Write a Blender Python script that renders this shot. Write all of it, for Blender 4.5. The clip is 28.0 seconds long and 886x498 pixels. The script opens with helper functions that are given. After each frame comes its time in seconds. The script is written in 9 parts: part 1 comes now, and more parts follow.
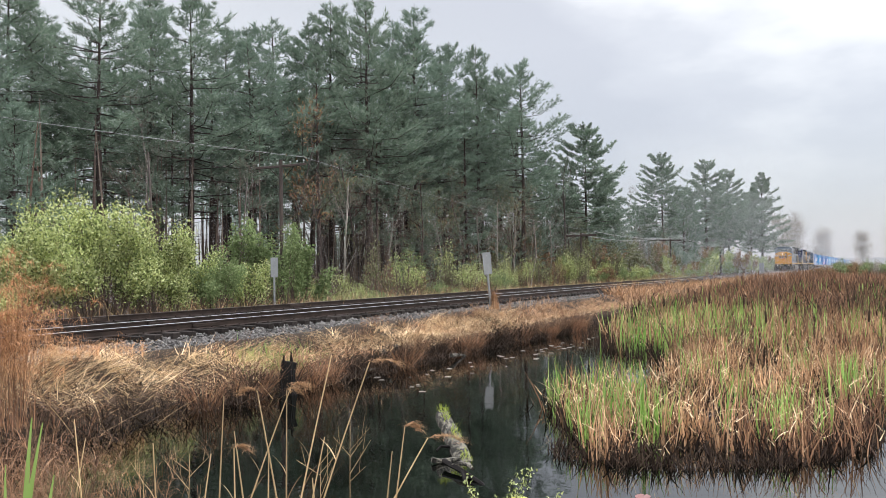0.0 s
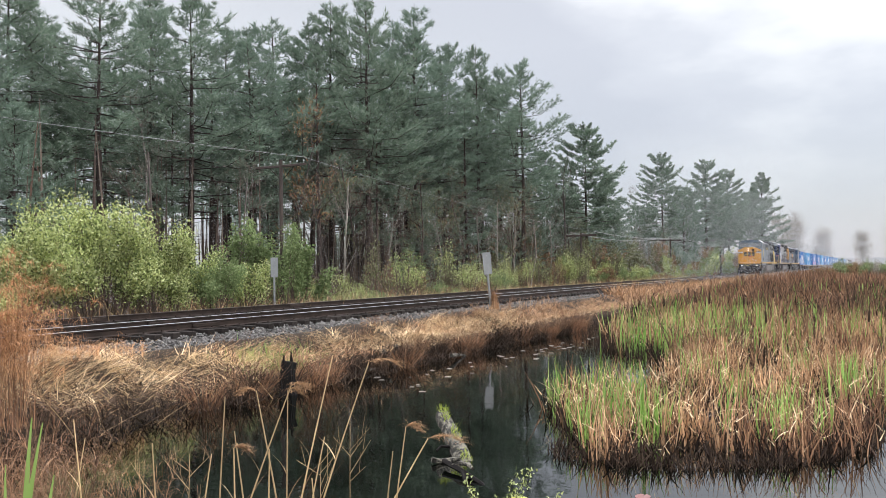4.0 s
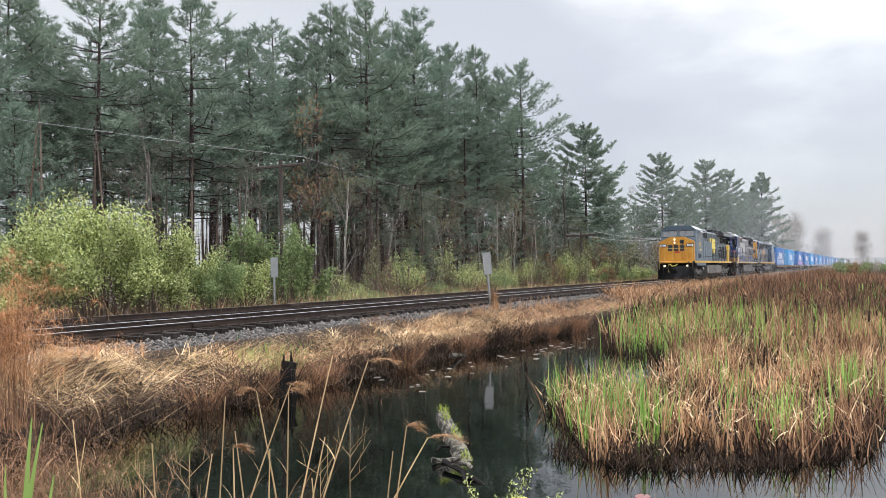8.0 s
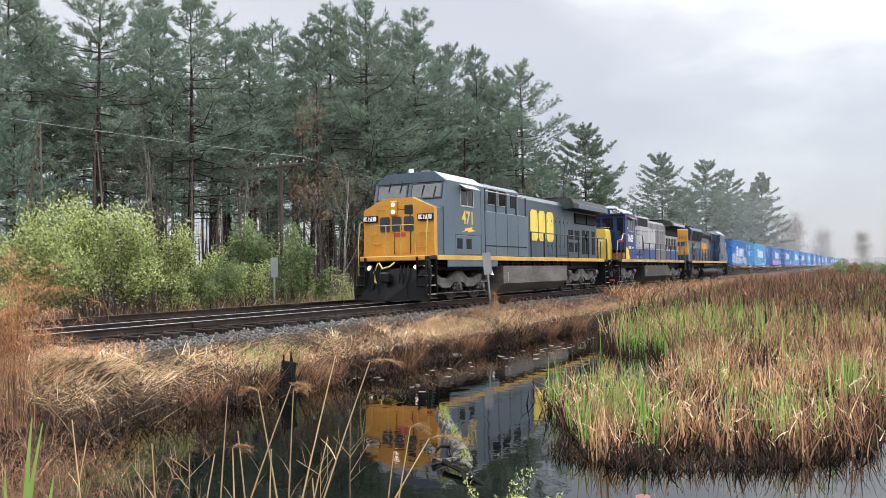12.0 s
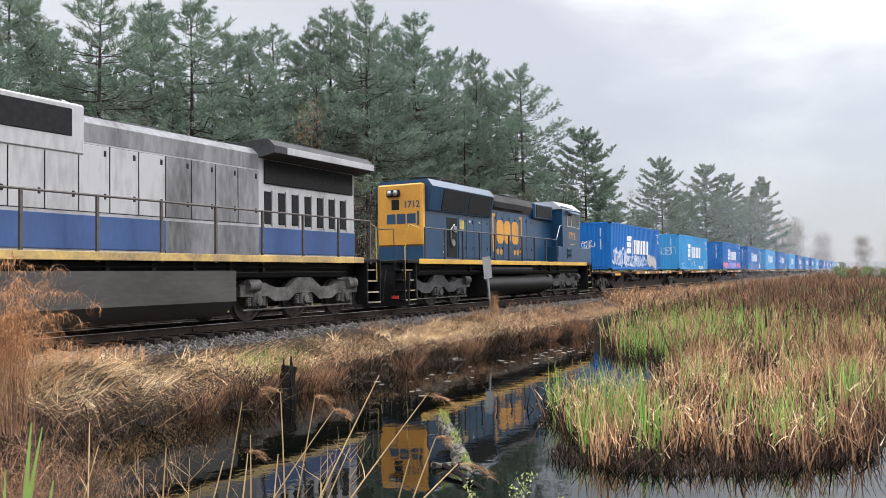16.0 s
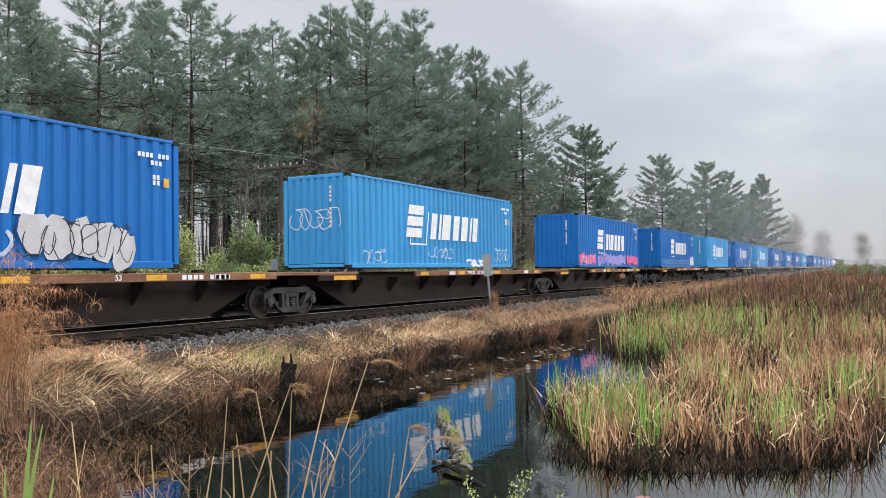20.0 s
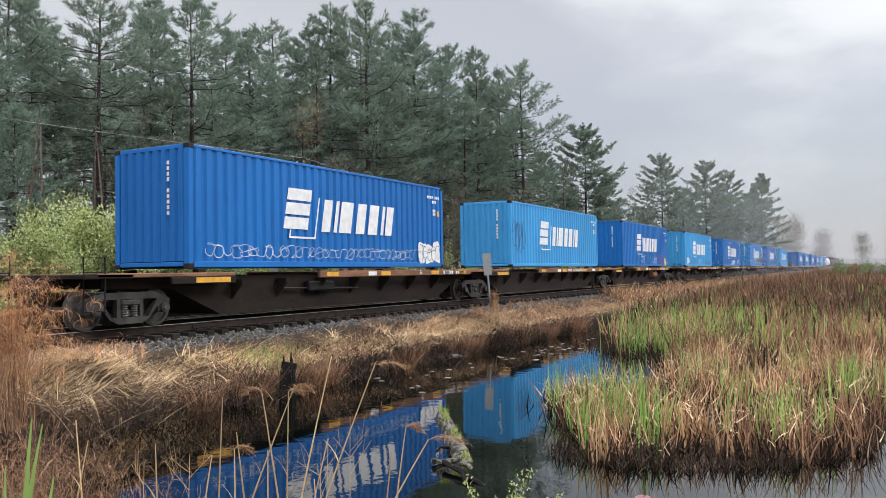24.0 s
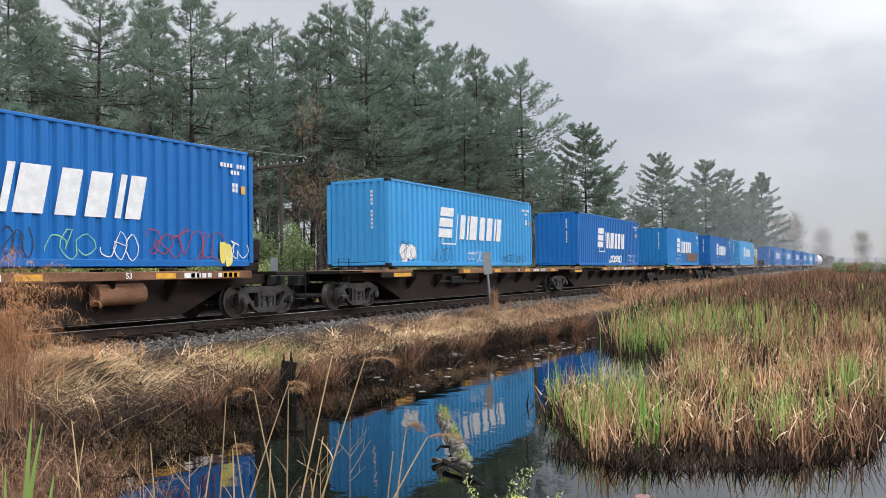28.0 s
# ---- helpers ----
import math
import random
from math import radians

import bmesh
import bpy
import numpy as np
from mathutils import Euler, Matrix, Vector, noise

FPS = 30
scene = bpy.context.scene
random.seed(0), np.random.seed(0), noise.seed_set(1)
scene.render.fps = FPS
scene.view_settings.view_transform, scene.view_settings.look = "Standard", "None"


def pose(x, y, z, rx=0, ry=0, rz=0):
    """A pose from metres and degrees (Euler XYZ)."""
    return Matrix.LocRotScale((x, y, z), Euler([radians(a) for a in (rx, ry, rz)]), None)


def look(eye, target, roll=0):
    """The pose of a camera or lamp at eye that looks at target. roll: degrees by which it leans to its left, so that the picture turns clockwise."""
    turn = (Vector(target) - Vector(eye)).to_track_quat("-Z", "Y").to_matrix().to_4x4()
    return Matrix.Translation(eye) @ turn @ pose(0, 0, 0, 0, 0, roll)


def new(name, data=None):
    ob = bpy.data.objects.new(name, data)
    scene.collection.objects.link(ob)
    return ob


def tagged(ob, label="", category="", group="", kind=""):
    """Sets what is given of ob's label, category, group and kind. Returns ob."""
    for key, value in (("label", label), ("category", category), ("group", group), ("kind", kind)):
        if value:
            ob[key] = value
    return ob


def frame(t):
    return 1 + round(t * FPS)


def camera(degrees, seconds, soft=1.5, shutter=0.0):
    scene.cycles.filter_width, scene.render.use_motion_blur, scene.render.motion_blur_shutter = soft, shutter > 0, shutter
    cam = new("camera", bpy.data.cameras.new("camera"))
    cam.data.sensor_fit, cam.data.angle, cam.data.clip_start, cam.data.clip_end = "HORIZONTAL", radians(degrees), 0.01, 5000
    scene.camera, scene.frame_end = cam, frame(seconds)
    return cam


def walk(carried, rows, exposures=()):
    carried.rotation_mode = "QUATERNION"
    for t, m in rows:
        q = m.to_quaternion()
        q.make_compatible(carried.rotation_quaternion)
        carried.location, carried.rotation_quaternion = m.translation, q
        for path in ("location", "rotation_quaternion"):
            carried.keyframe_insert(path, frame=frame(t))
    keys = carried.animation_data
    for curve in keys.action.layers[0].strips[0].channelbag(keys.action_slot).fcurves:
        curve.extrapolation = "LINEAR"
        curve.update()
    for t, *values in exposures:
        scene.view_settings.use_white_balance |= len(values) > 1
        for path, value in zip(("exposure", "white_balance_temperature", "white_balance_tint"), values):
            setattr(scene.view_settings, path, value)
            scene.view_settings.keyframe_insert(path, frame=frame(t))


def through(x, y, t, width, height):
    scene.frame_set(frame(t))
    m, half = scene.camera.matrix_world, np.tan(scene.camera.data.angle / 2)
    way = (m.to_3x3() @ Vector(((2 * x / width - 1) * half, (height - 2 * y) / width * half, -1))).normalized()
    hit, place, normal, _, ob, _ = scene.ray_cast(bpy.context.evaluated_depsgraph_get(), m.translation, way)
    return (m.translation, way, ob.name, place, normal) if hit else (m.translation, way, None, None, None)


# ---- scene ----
# ---------------- camera ----------------
# Rail top is z = RAIL; the track runs along +x at y = TRACK; the eye stands on the near bank of the pond.
TRACK = 14.93
RAIL = -0.12
WATER = -1.15
EYE = Vector((0.0, 0.0, 0.98))
YAW = radians(61.64)
LENS = 58.06

cam = camera(LENS, 28.0, soft=0.75)


def aim(nod):
    """The held camera's pose: nod is a small tilt upwards in milliradians."""
    tilt = radians(1.589) + nod / 1000
    way = Vector((math.sin(YAW) * math.cos(tilt), math.cos(YAW) * math.cos(tilt), math.sin(tilt)))
    return look(EYE, EYE + way * 10, -0.865)


NODS = [(0, 0), (6, 0), (12.5, 0.1), (13.5, 1.1), (14.5, 2.1), (15, 2.8), (15.5, 4.2), (16, 5.3), (16.5, 6.8), (17, 9.2),
        (17.5, 10.2), (18, 7.6), (18.5, 5.3), (19, 4.2), (19.5, 2.8), (20, 2.1), (20.5, 2.1), (21, 1.8), (21.5, 1.3),
        (22.5, 1.2), (23.5, 1.1), (25, 0.7), (25.5, 0.1), (26.5, -0.2), (28, -0.1)]
walk(cam, [(t, aim(n)) for t, n in NODS], [(0, 0.0), (13, 0.0), (17, -0.05), (18.5, -0.12), (20, -0.18), (22, -0.24), (28, -0.25)])

# ---------------- sky and sun ----------------
SUN_AZ, SUN_EL = radians(142), radians(33)      # azimuth from +y towards +x
THIN_AZ, THIN_EL = radians(96), radians(30)    # where the clouds are thinnest and brightest
THIN_WAY = Vector((math.sin(THIN_AZ) * math.cos(THIN_EL), math.cos(THIN_AZ) * math.cos(THIN_EL), math.sin(THIN_EL)))
SUN_WAY = Vector((math.sin(SUN_AZ) * math.cos(SUN_EL), math.cos(SUN_AZ) * math.cos(SUN_EL), math.sin(SUN_EL)))


ZENITH = 5.9


def make_world():
    w = bpy.data.worlds.new("overcast_sky")
    w.use_nodes = True
    scene.world = w
    n, l = w.node_tree.nodes, w.node_tree.links
    n.clear()
    out, bg = n.new("ShaderNodeOutputWorld"), n.new("ShaderNodeBackground")
    sky = n.new("ShaderNodeTexSky")
    sky.sky_type, sky.sun_disc = "NISHITA", False
    sky.sun_elevation, sky.sun_rotation = SUN_EL, SUN_AZ
    co = n.new("ShaderNodeTexCoord")
    # brightness of the cloud deck round its thinnest part
    dot = n.new("ShaderNodeVectorMath")
    dot.operation = "DOT_PRODUCT"
    dot.inputs[1].default_value = THIN_WAY
    l.new(co.outputs["Generated"], dot.inputs[0])
    noise_big = n.new("ShaderNodeTexNoise")
    noise_big.inputs["Scale"].default_value, noise_big.inputs["Detail"].default_value = 2.6, 5
    noise_big.inputs["Roughness"].default_value = 0.5
    squash = n.new("ShaderNodeMapping")
    squash.inputs["Scale"].default_value = (1, 1, 2.6)
    l.new(co.outputs["Generated"], squash.inputs["Vector"])
    l.new(squash.outputs["Vector"], noise_big.inputs["Vector"])
    add = n.new("ShaderNodeMath")
    add.operation = "MULTIPLY_ADD"
    add.inputs[1].default_value, add.inputs[2].default_value = 0.25, -0.122
    l.new(noise_big.outputs["Fac"], add.inputs[0])
    tot = n.new("ShaderNodeMath")
    tot.operation = "ADD"
    l.new(dot.outputs["Value"], tot.inputs[0])
    l.new(add.outputs["Value"], tot.inputs[1])
    ramp = n.new("ShaderNodeValToRGB")
    e = ramp.color_ramp.elements
    e[0].position, e[0].color = 0.0, (0.68, 0.69, 0.72, 1)
    e[1].position, e[1].color = 1.0, (1.15, 1.15, 1.15, 1)
    for pos, col in ((0.55, (0.74, 0.75, 0.775, 1)), (0.78, (0.64, 0.65, 0.69, 1)), (0.88, (0.62, 0.63, 0.68, 1)), (0.91, (0.72, 0.73, 0.77, 1)), (0.945, (1.0, 1.0, 1.0, 1))):
        x = e.new(pos)
        x.color = col
    l.new(tot.outputs["Value"], ramp.inputs["Fac"])
    # fog greys the sky towards the horizon
    sep = n.new("ShaderNodeSeparateXYZ")
    l.new(co.outputs["Generated"], sep.inputs[0])
    hor = n.new("ShaderNodeMapRange")
    hor.inputs["From Min"].default_value, hor.inputs["From Max"].default_value = 0.0, 0.27
    hor.inputs["To Min"].default_value, hor.inputs["To Max"].default_value = 1.0, 0.0
    l.new(sep.outputs["Z"], hor.inputs["Value"])
    fog = n.new("ShaderNodeMix")
    fog.data_type = "RGBA"
    fog.inputs[7].default_value = (0.43, 0.445, 0.505, 1)
    l.new(hor.outputs["Result"], fog.inputs[0])
    l.new(ramp.outputs["Color"], fog.inputs[6])
    # an overcast sky is several times brighter overhead than low down
    high = n.new("ShaderNodeMapRange")
    high.interpolation_type = "SMOOTHSTEP"
    high.inputs["From Min"].default_value, high.inputs["From Max"].default_value = 0.31, 0.75
    high.inputs["To Min"].default_value, high.inputs["To Max"].default_value = 1.0, ZENITH
    l.new(sep.outputs["Z"], high.inputs["Value"])
    lift = n.new("ShaderNodeVectorMath")
    lift.operation = "SCALE"
    l.new(fog.outputs[2], lift.inputs[0])
    l.new(high.outputs["Result"], lift.inputs["Scale"])
    # a little of the clear sky's own colour above the clouds
    dim = n.new("ShaderNodeMix")
    dim.data_type = "RGBA"
    dim.blend_type = "ADD"
    dim.inputs[0].default_value = 0.03
    l.new(lift.outputs[0], dim.inputs[6])
    l.new(sky.outputs["Color"], dim.inputs[7])
    l.new(dim.outputs[2], bg.inputs["Color"])
    bg.inputs["Strength"].default_value = 1.0
    l.new(bg.outputs[0], out.inputs[0])


make_world()
sun = new("sun", bpy.data.lights.new("sun", "SUN"))
sun.data.energy, sun.data.angle, sun.data.color = 1.5, radians(14), (1.0, 0.98, 0.96)
sun.matrix_world = look(SUN_WAY * 200, (0, 0, 0))
scene.view_settings.exposure = 0.12

# ---------------- mesh helpers ----------------


class MB:
    """Collects vertices and faces of one mesh."""

    def __init__(self):
        self.v, self.f = [], []

    def add(self, vs, fs, m=None):
        o = len(self.v)
        self.v += [tuple(m @ Vector(p)) if m else tuple(p) for p in vs]
        self.f += [tuple(i + o for i in q) for q in fs]
        return self

    def box(self, x0, x1, y0, y1, z0, z1, b=0.0, m=None):
        """A box, its twelve edges cut off by b."""
        b = min(b, (x1 - x0) * 0.45, (y1 - y0) * 0.45, (z1 - z0) * 0.45)
        if b <= 0:
            vs = [(x, y, z) for x in (x0, x1) for y in (y0, y1) for z in (z0, z1)]
            return self.add(vs, [(0, 1, 3, 2), (4, 6, 7, 5), (0, 4, 5, 1), (2, 3, 7, 6), (0, 2, 6, 4), (1, 5, 7, 3)], m)
        vs, key = [], {}
        for i, x in enumerate((x0, x1)):
            for j, y in enumerate((y0, y1)):
                for k, z in enumerate((z0, z1)):
                    sx, sy, sz = (b, -b)[i], (b, -b)[j], (b, -b)[k]
                    key[i, j, k] = len(vs)
                    vs += [(x, y + sy, z + sz), (x + sx, y, z + sz), (x + sx, y + sy, z)]
        fs = []
        for a in (0, 1):
            fs.append(tuple(key[a, j, k] for j, k in ((0, 0), (0, 1), (1, 1), (1, 0))[::1 if a == 0 else -1]))
            fs.append(tuple(key[j, a, k] + 1 for j, k in ((0, 0), (0, 1), (1, 1), (1, 0))[::-1 if a == 0 else 1]))
            fs.append(tuple(key[j, k, a] + 2 for j, k in ((0, 0), (0, 1), (1, 1), (1, 0))[::1 if a == 0 else -1]))
        for a in (0, 1):
            for c in (0, 1):
                fs.append((key[a, c, 0], key[a, c, 1], key[a, c, 1] + 1, key[a, c, 0] + 1))
                fs.append((key[a, 0, c], key[a, 1, c], key[a, 1, c] + 2, key[a, 0, c] + 2))
                fs.append((key[0, a, c] + 1, key[1, a, c] + 1, key[1, a, c] + 2, key[0, a, c] + 2))
        for i in (0, 1):
            for j in (0, 1):
                for k in (0, 1):
                    o = key[i, j, k]
                    fs.append((o, o + 1, o + 2))
        return self.add(vs, fs, m)

    def tube(self, pts, r, n=6, r1=None, cap=True):
        """A round bar along pts, radius r (to r1 at the end)."""
        pts = [Vector(p) for p in pts]
        r1 = r if r1 is None else r1
        rings, up = [], Vector((0, 0, 1))
        o = len(self.v)
        for i, p in enumerate(pts):
            d = (pts[min(i + 1, len(pts) - 1)] - pts[max(i - 1, 0)])
            if d.length < 1e-9:
                d = Vector((0, 0, 1))
            d.normalize()
            a = d.cross(up if abs(d.z) < 0.9 else Vector((1, 0, 0))).normalized()
            c = d.cross(a)
            rr = r + (r1 - r) * i / max(1, len(pts) - 1)
            for k in range(n):
                t = 2 * math.pi * k / n
                self.v.append(tuple(p + a * (math.cos(t) * rr) + c * (math.sin(t) * rr)))
        for i in range(len(pts) - 1):
            for k in range(n):
                k2 = (k + 1) % n
                self.f.append((o + i * n + k, o + i * n + k2, o + (i + 1) * n + k2, o + (i + 1) * n + k))
        if cap:
            self.f.append(tuple(o + k for k in range(n))[::-1])
            self.f.append(tuple(o + (len(pts) - 1) * n + k for k in range(n)))
        return self

    def cyl(self, p0, p1, r, n=14, r1=None):
        return self.tube([p0, p1], r, n, r1)

    def prism(self, outline, y0, y1, axis="y"):
        """An outline of (x, z) pushed along y; or of (y, z) along x; or of (x, y) along z."""
        n = len(outline)
        put = {"y": lambda a, b, c: (a, c, b), "x": lambda a, b, c: (c, a, b), "z": lambda a, b, c: (a, b, c)}[axis]
        vs = [put(a, b, y0) for a, b in outline] + [put(a, b, y1) for a, b in outline]
        fs = [tuple(range(n)), tuple(range(2 * n - 1, n - 1, -1))]
        fs += [(i, i + n, (i + 1) % n + n, (i + 1) % n) for i in range(n)]
        return self.add(vs, fs)

    def lathe(self, prof, n=20, m=None):
        """(radius, height) pairs turned round z."""
        vs, fs = [], []
        for r, z in prof:
            for k in range(n):
                t = 2 * math.pi * k / n
                vs.append((r * math.cos(t), r * math.sin(t), z))
        for i in range(len(prof) - 1):
            for k in range(n):
                k2 = (k + 1) % n
                fs.append((i * n + k, i * n + k2, (i + 1) * n + k2, (i + 1) * n + k))
        fs.append(tuple(range(n))[::-1])
        fs.append(tuple((len(prof) - 1) * n + k for k in range(n)))
        return self.add(vs, fs, m)

    def mesh(self, name, mat=None, smooth=False):
        me = bpy.data.meshes.new(name)
        me.from_pydata(self.v, [], self.f)
        bm = bmesh.new()
        bm.from_mesh(me)
        bmesh.ops.recalc_face_normals(bm, faces=bm.faces)
        bm.to_mesh(me)
        bm.free()
        if mat:
            me.materials.append(mat)
        if smooth:
            me.polygons.foreach_set("use_smooth", [True] * len(me.polygons))
            me.set_sharp_from_angle(angle=radians(38))
        return me


def array_mesh(name, verts, tris, mat, quads=None):
    """A mesh from numpy arrays of vertices, triangles and quads."""
    me = bpy.data.meshes.new(name)
    loops = [a.reshape(-1) for a in (tris, quads) if a is not None and len(a)]
    sizes = np.concatenate([np.full(len(a), a.shape[1]) for a in (tris, quads) if a is not None and len(a)])
    idx = np.concatenate(loops).astype(np.int32)
    me.vertices.add(len(verts))
    me.vertices.foreach_set("co", np.asarray(verts, np.float32).reshape(-1))
    me.loops.add(len(idx))
    me.loops.foreach_set("vertex_index", idx)
    me.polygons.add(len(sizes))
    me.polygons.foreach_set("loop_start", np.concatenate([[0], np.cumsum(sizes)[:-1]]).astype(np.int32))
    me.update(calc_edges=True)
    me.validate()
    me.materials.append(mat)
    return me


def thing(name, at=None, label="", category="", group="", kind=""):
    ob = new(name)
    ob.empty_display_size = 0.3
    if at is not None:
        ob.matrix_world = at
    return tagged(ob, label, category, group, kind)


def part(name, mb, mat, parent, label="", smooth=False, at=None):
    """One mesh object under a thing or a part. mb: an MB or a ready mesh."""
    me = mb.mesh(name, mat, smooth) if isinstance(mb, MB) else mb
    ob = new(name, me)
    ob.parent = parent
    if at is not None:
        ob.matrix_basis = at
    if label:
        ob["label"] = label
    return ob


def solid(name, mb, mat, label, category="", kind="", group="", smooth=False):
    me = mb.mesh(name, mat, smooth) if isinstance(mb, MB) else mb
    return tagged(new(name, me), label, category, group, kind)


rng = np.random.default_rng(7)

# ---------------- materials ----------------


def surface(name, base, dark=None, rough=0.6, metal=0.0, scale=3.0, fine=40.0, bump=0.15, island=0.0, obj=0.0, spread=(0.35, 0.65),
            sheen=0.0, stretch=(1, 1, 1), spec=0.5, through=0.0):
    """A painted, grown or worn surface: base and dark mixed by two scales of noise, with fine relief.
    island / obj: how much pieces differ in brightness."""
    m = bpy.data.materials.new(name)
    m.use_nodes = True
    n, l = m.node_tree.nodes, m.node_tree.links
    b = n["Principled BSDF"]
    dark = dark or tuple(c * 0.6 for c in base)
    co, mp = n.new("ShaderNodeTexCoord"), n.new("ShaderNodeMapping")
    mp.inputs["Scale"].default_value = stretch
    l.new(co.outputs["Object"], mp.inputs["Vector"])
    n1, n2 = n.new("ShaderNodeTexNoise"), n.new("ShaderNodeTexNoise")
    n1.inputs["Scale"].default_value, n1.inputs["Detail"].default_value = scale, 6
    n2.inputs["Scale"].default_value, n2.inputs["Detail"].default_value = fine, 4
    l.new(mp.outputs[0], n1.inputs["Vector"])
    l.new(mp.outputs[0], n2.inputs["Vector"])
    mixn = n.new("ShaderNodeMath")
    mixn.operation = "MULTIPLY_ADD"
    mixn.inputs[1].default_value = 0.35
    l.new(n2.outputs["Fac"], mixn.inputs[0])
    sc = n.new("ShaderNodeMath")
    sc.operation = "MULTIPLY"
    sc.inputs[1].default_value = 0.65
    l.new(n1.outputs["Fac"], sc.inputs[0])
    l.new(sc.outputs[0], mixn.inputs[2])
    ramp = n.new("ShaderNodeValToRGB")
    ramp.color_ramp.elements[0].position, ramp.color_ramp.elements[1].position = spread
    ramp.color_ramp.elements[0].color, ramp.color_ramp.elements[1].color = (*dark, 1), (*base, 1)
    l.new(mixn.outputs[0], ramp.inputs[0])
    col = ramp.outputs[0]
    if island or obj:
        src = n.new("ShaderNodeNewGeometry").outputs["Random Per Island"] if island else n.new("ShaderNodeObjectInfo").outputs["Random"]
        amt = island or obj
        rg = n.new("ShaderNodeMapRange")
        rg.inputs["To Min"].default_value, rg.inputs["To Max"].default_value = 1 - amt, 1 + amt
        l.new(src, rg.inputs["Value"])
        hsv = n.new("ShaderNodeHueSaturation")
        l.new(rg.outputs[0], hsv.inputs["Value"])
        l.new(col, hsv.inputs["Color"])
        col = hsv.outputs[0]
    l.new(col, b.inputs["Base Color"])
    b.inputs["Roughness"].default_value, b.inputs["Metallic"].default_value = rough, metal
    b.inputs["Specular IOR Level"].default_value = spec
    if bump:
        bp = n.new("ShaderNodeBump")
        bp.inputs["Strength"].default_value, bp.inputs["Distance"].default_value = bump, 0.02
        l.new(mixn.outputs[0], bp.inputs["Height"])
        l.new(bp.outputs[0], b.inputs["Normal"])
    if through:
        tr, mx = n.new("ShaderNodeBsdfTranslucent"), n.new("ShaderNodeMixShader")
        l.new(col, tr.inputs["Color"])
        mx.inputs[0].default_value = through
        l.new(b.outputs[0], mx.inputs[1])
        l.new(tr.outputs[0], mx.inputs[2])
        l.new(mx.outputs[0], n["Material Output"].inputs[0])
    return m


def glow(name, col, strength):
    m = bpy.data.materials.new(name)
    m.use_nodes = True
    b = m.node_tree.nodes["Principled BSDF"]
    b.inputs["Base Color"].default_value = (0.8, 0.8, 0.75, 1)
    b.inputs["Emission Color"].default_value = (*col, 1)
    b.inputs["Emission Strength"].default_value = strength
    return m


def blade_mat(name, cols, rough=0.7, through=0.25, spec=0.12, tree=0.0):
    """Leaves, straw and stems: each blade takes its own of the colours."""
    m = bpy.data.materials.new(name)
    m.use_nodes = True
    n, l = m.node_tree.nodes, m.node_tree.links
    b = n["Principled BSDF"]
    b.inputs["Roughness"].default_value = rough
    b.inputs["Specular IOR Level"].default_value = spec
    ge = n.new("ShaderNodeNewGeometry")
    ramp = n.new("ShaderNodeValToRGB")
    e = ramp.color_ramp.elements
    e[0].color, e[1].color = (*cols[0], 1), (*cols[-1], 1)
    for i, c in enumerate(cols[1:-1]):
        x = e.new((i + 1) / (len(cols) - 1))
        x.color = (*c, 1)
    l.new(ge.outputs["Random Per Island"], ramp.inputs[0])
    co, nz = n.new("ShaderNodeTexCoord"), n.new("ShaderNodeTexNoise")
    nz.inputs["Scale"].default_value, nz.inputs["Detail"].default_value = 0.6, 3
    l.new(co.outputs["Object"], nz.inputs["Vector"])
    rg = n.new("ShaderNodeMapRange")
    rg.inputs["From Min"].default_value, rg.inputs["From Max"].default_value = 0.3, 0.7
    rg.inputs["To Min"].default_value, rg.inputs["To Max"].default_value = 0.65, 1.3
    l.new(nz.outputs["Fac"], rg.inputs["Value"])
    hsv = n.new("ShaderNodeHueSaturation")
    if tree:
        who, hue = n.new("ShaderNodeObjectInfo"), n.new("ShaderNodeMapRange")
        hue.inputs["To Min"].default_value, hue.inputs["To Max"].default_value = 0.5 - tree, 0.5
        l.new(who.outputs["Random"], hue.inputs["Value"])
        l.new(hue.outputs[0], hsv.inputs["Hue"])
    l.new(rg.outputs[0], hsv.inputs["Value"])
    l.new(ramp.outputs[0], hsv.inputs["Color"])
    l.new(hsv.outputs[0], b.inputs["Base Color"])
    if through:
        tr, mx = n.new("ShaderNodeBsdfTranslucent"), n.new("ShaderNodeMixShader")
        l.new(hsv.outputs[0], tr.inputs["Color"])
        mx.inputs[0].default_value = through
        l.new(b.outputs[0], mx.inputs[1])
        l.new(tr.outputs[0], mx.inputs[2])
        l.new(mx.outputs[0], n["Material Output"].inputs[0])
    return m


M = {}
M["soil"] = surface("damp_soil", (0.042, 0.028, 0.018), (0.014, 0.010, 0.007), 0.95, scale=0.8, fine=14, bump=0.6, spec=0.12)
M["ballast"] = surface("ballast_gravel", (0.085, 0.078, 0.074), (0.025, 0.023, 0.022), 0.9, scale=6, fine=30, bump=1.0, spec=0.12)
M["stone"] = surface("gravel_stone", (0.15, 0.143, 0.138), (0.06, 0.055, 0.052), 0.8, scale=20, fine=80, bump=0.3, island=0.75, spec=0.12)
M["rail"] = surface("rail_steel", (0.042, 0.030, 0.025), (0.02, 0.015, 0.013), 0.7, 0.1, scale=4, fine=60, spec=0.12)
M["railhead"] = surface("polished_rail_head", (0.58, 0.58, 0.60), (0.36, 0.36, 0.38), 0.42, 0.5, scale=2, fine=60, bump=0.03)
M["oldhead"] = surface("dull_worn_rail_head", (0.20, 0.18, 0.17), (0.1, 0.085, 0.08), 0.5, 0.3, scale=2, fine=60, bump=0.03)
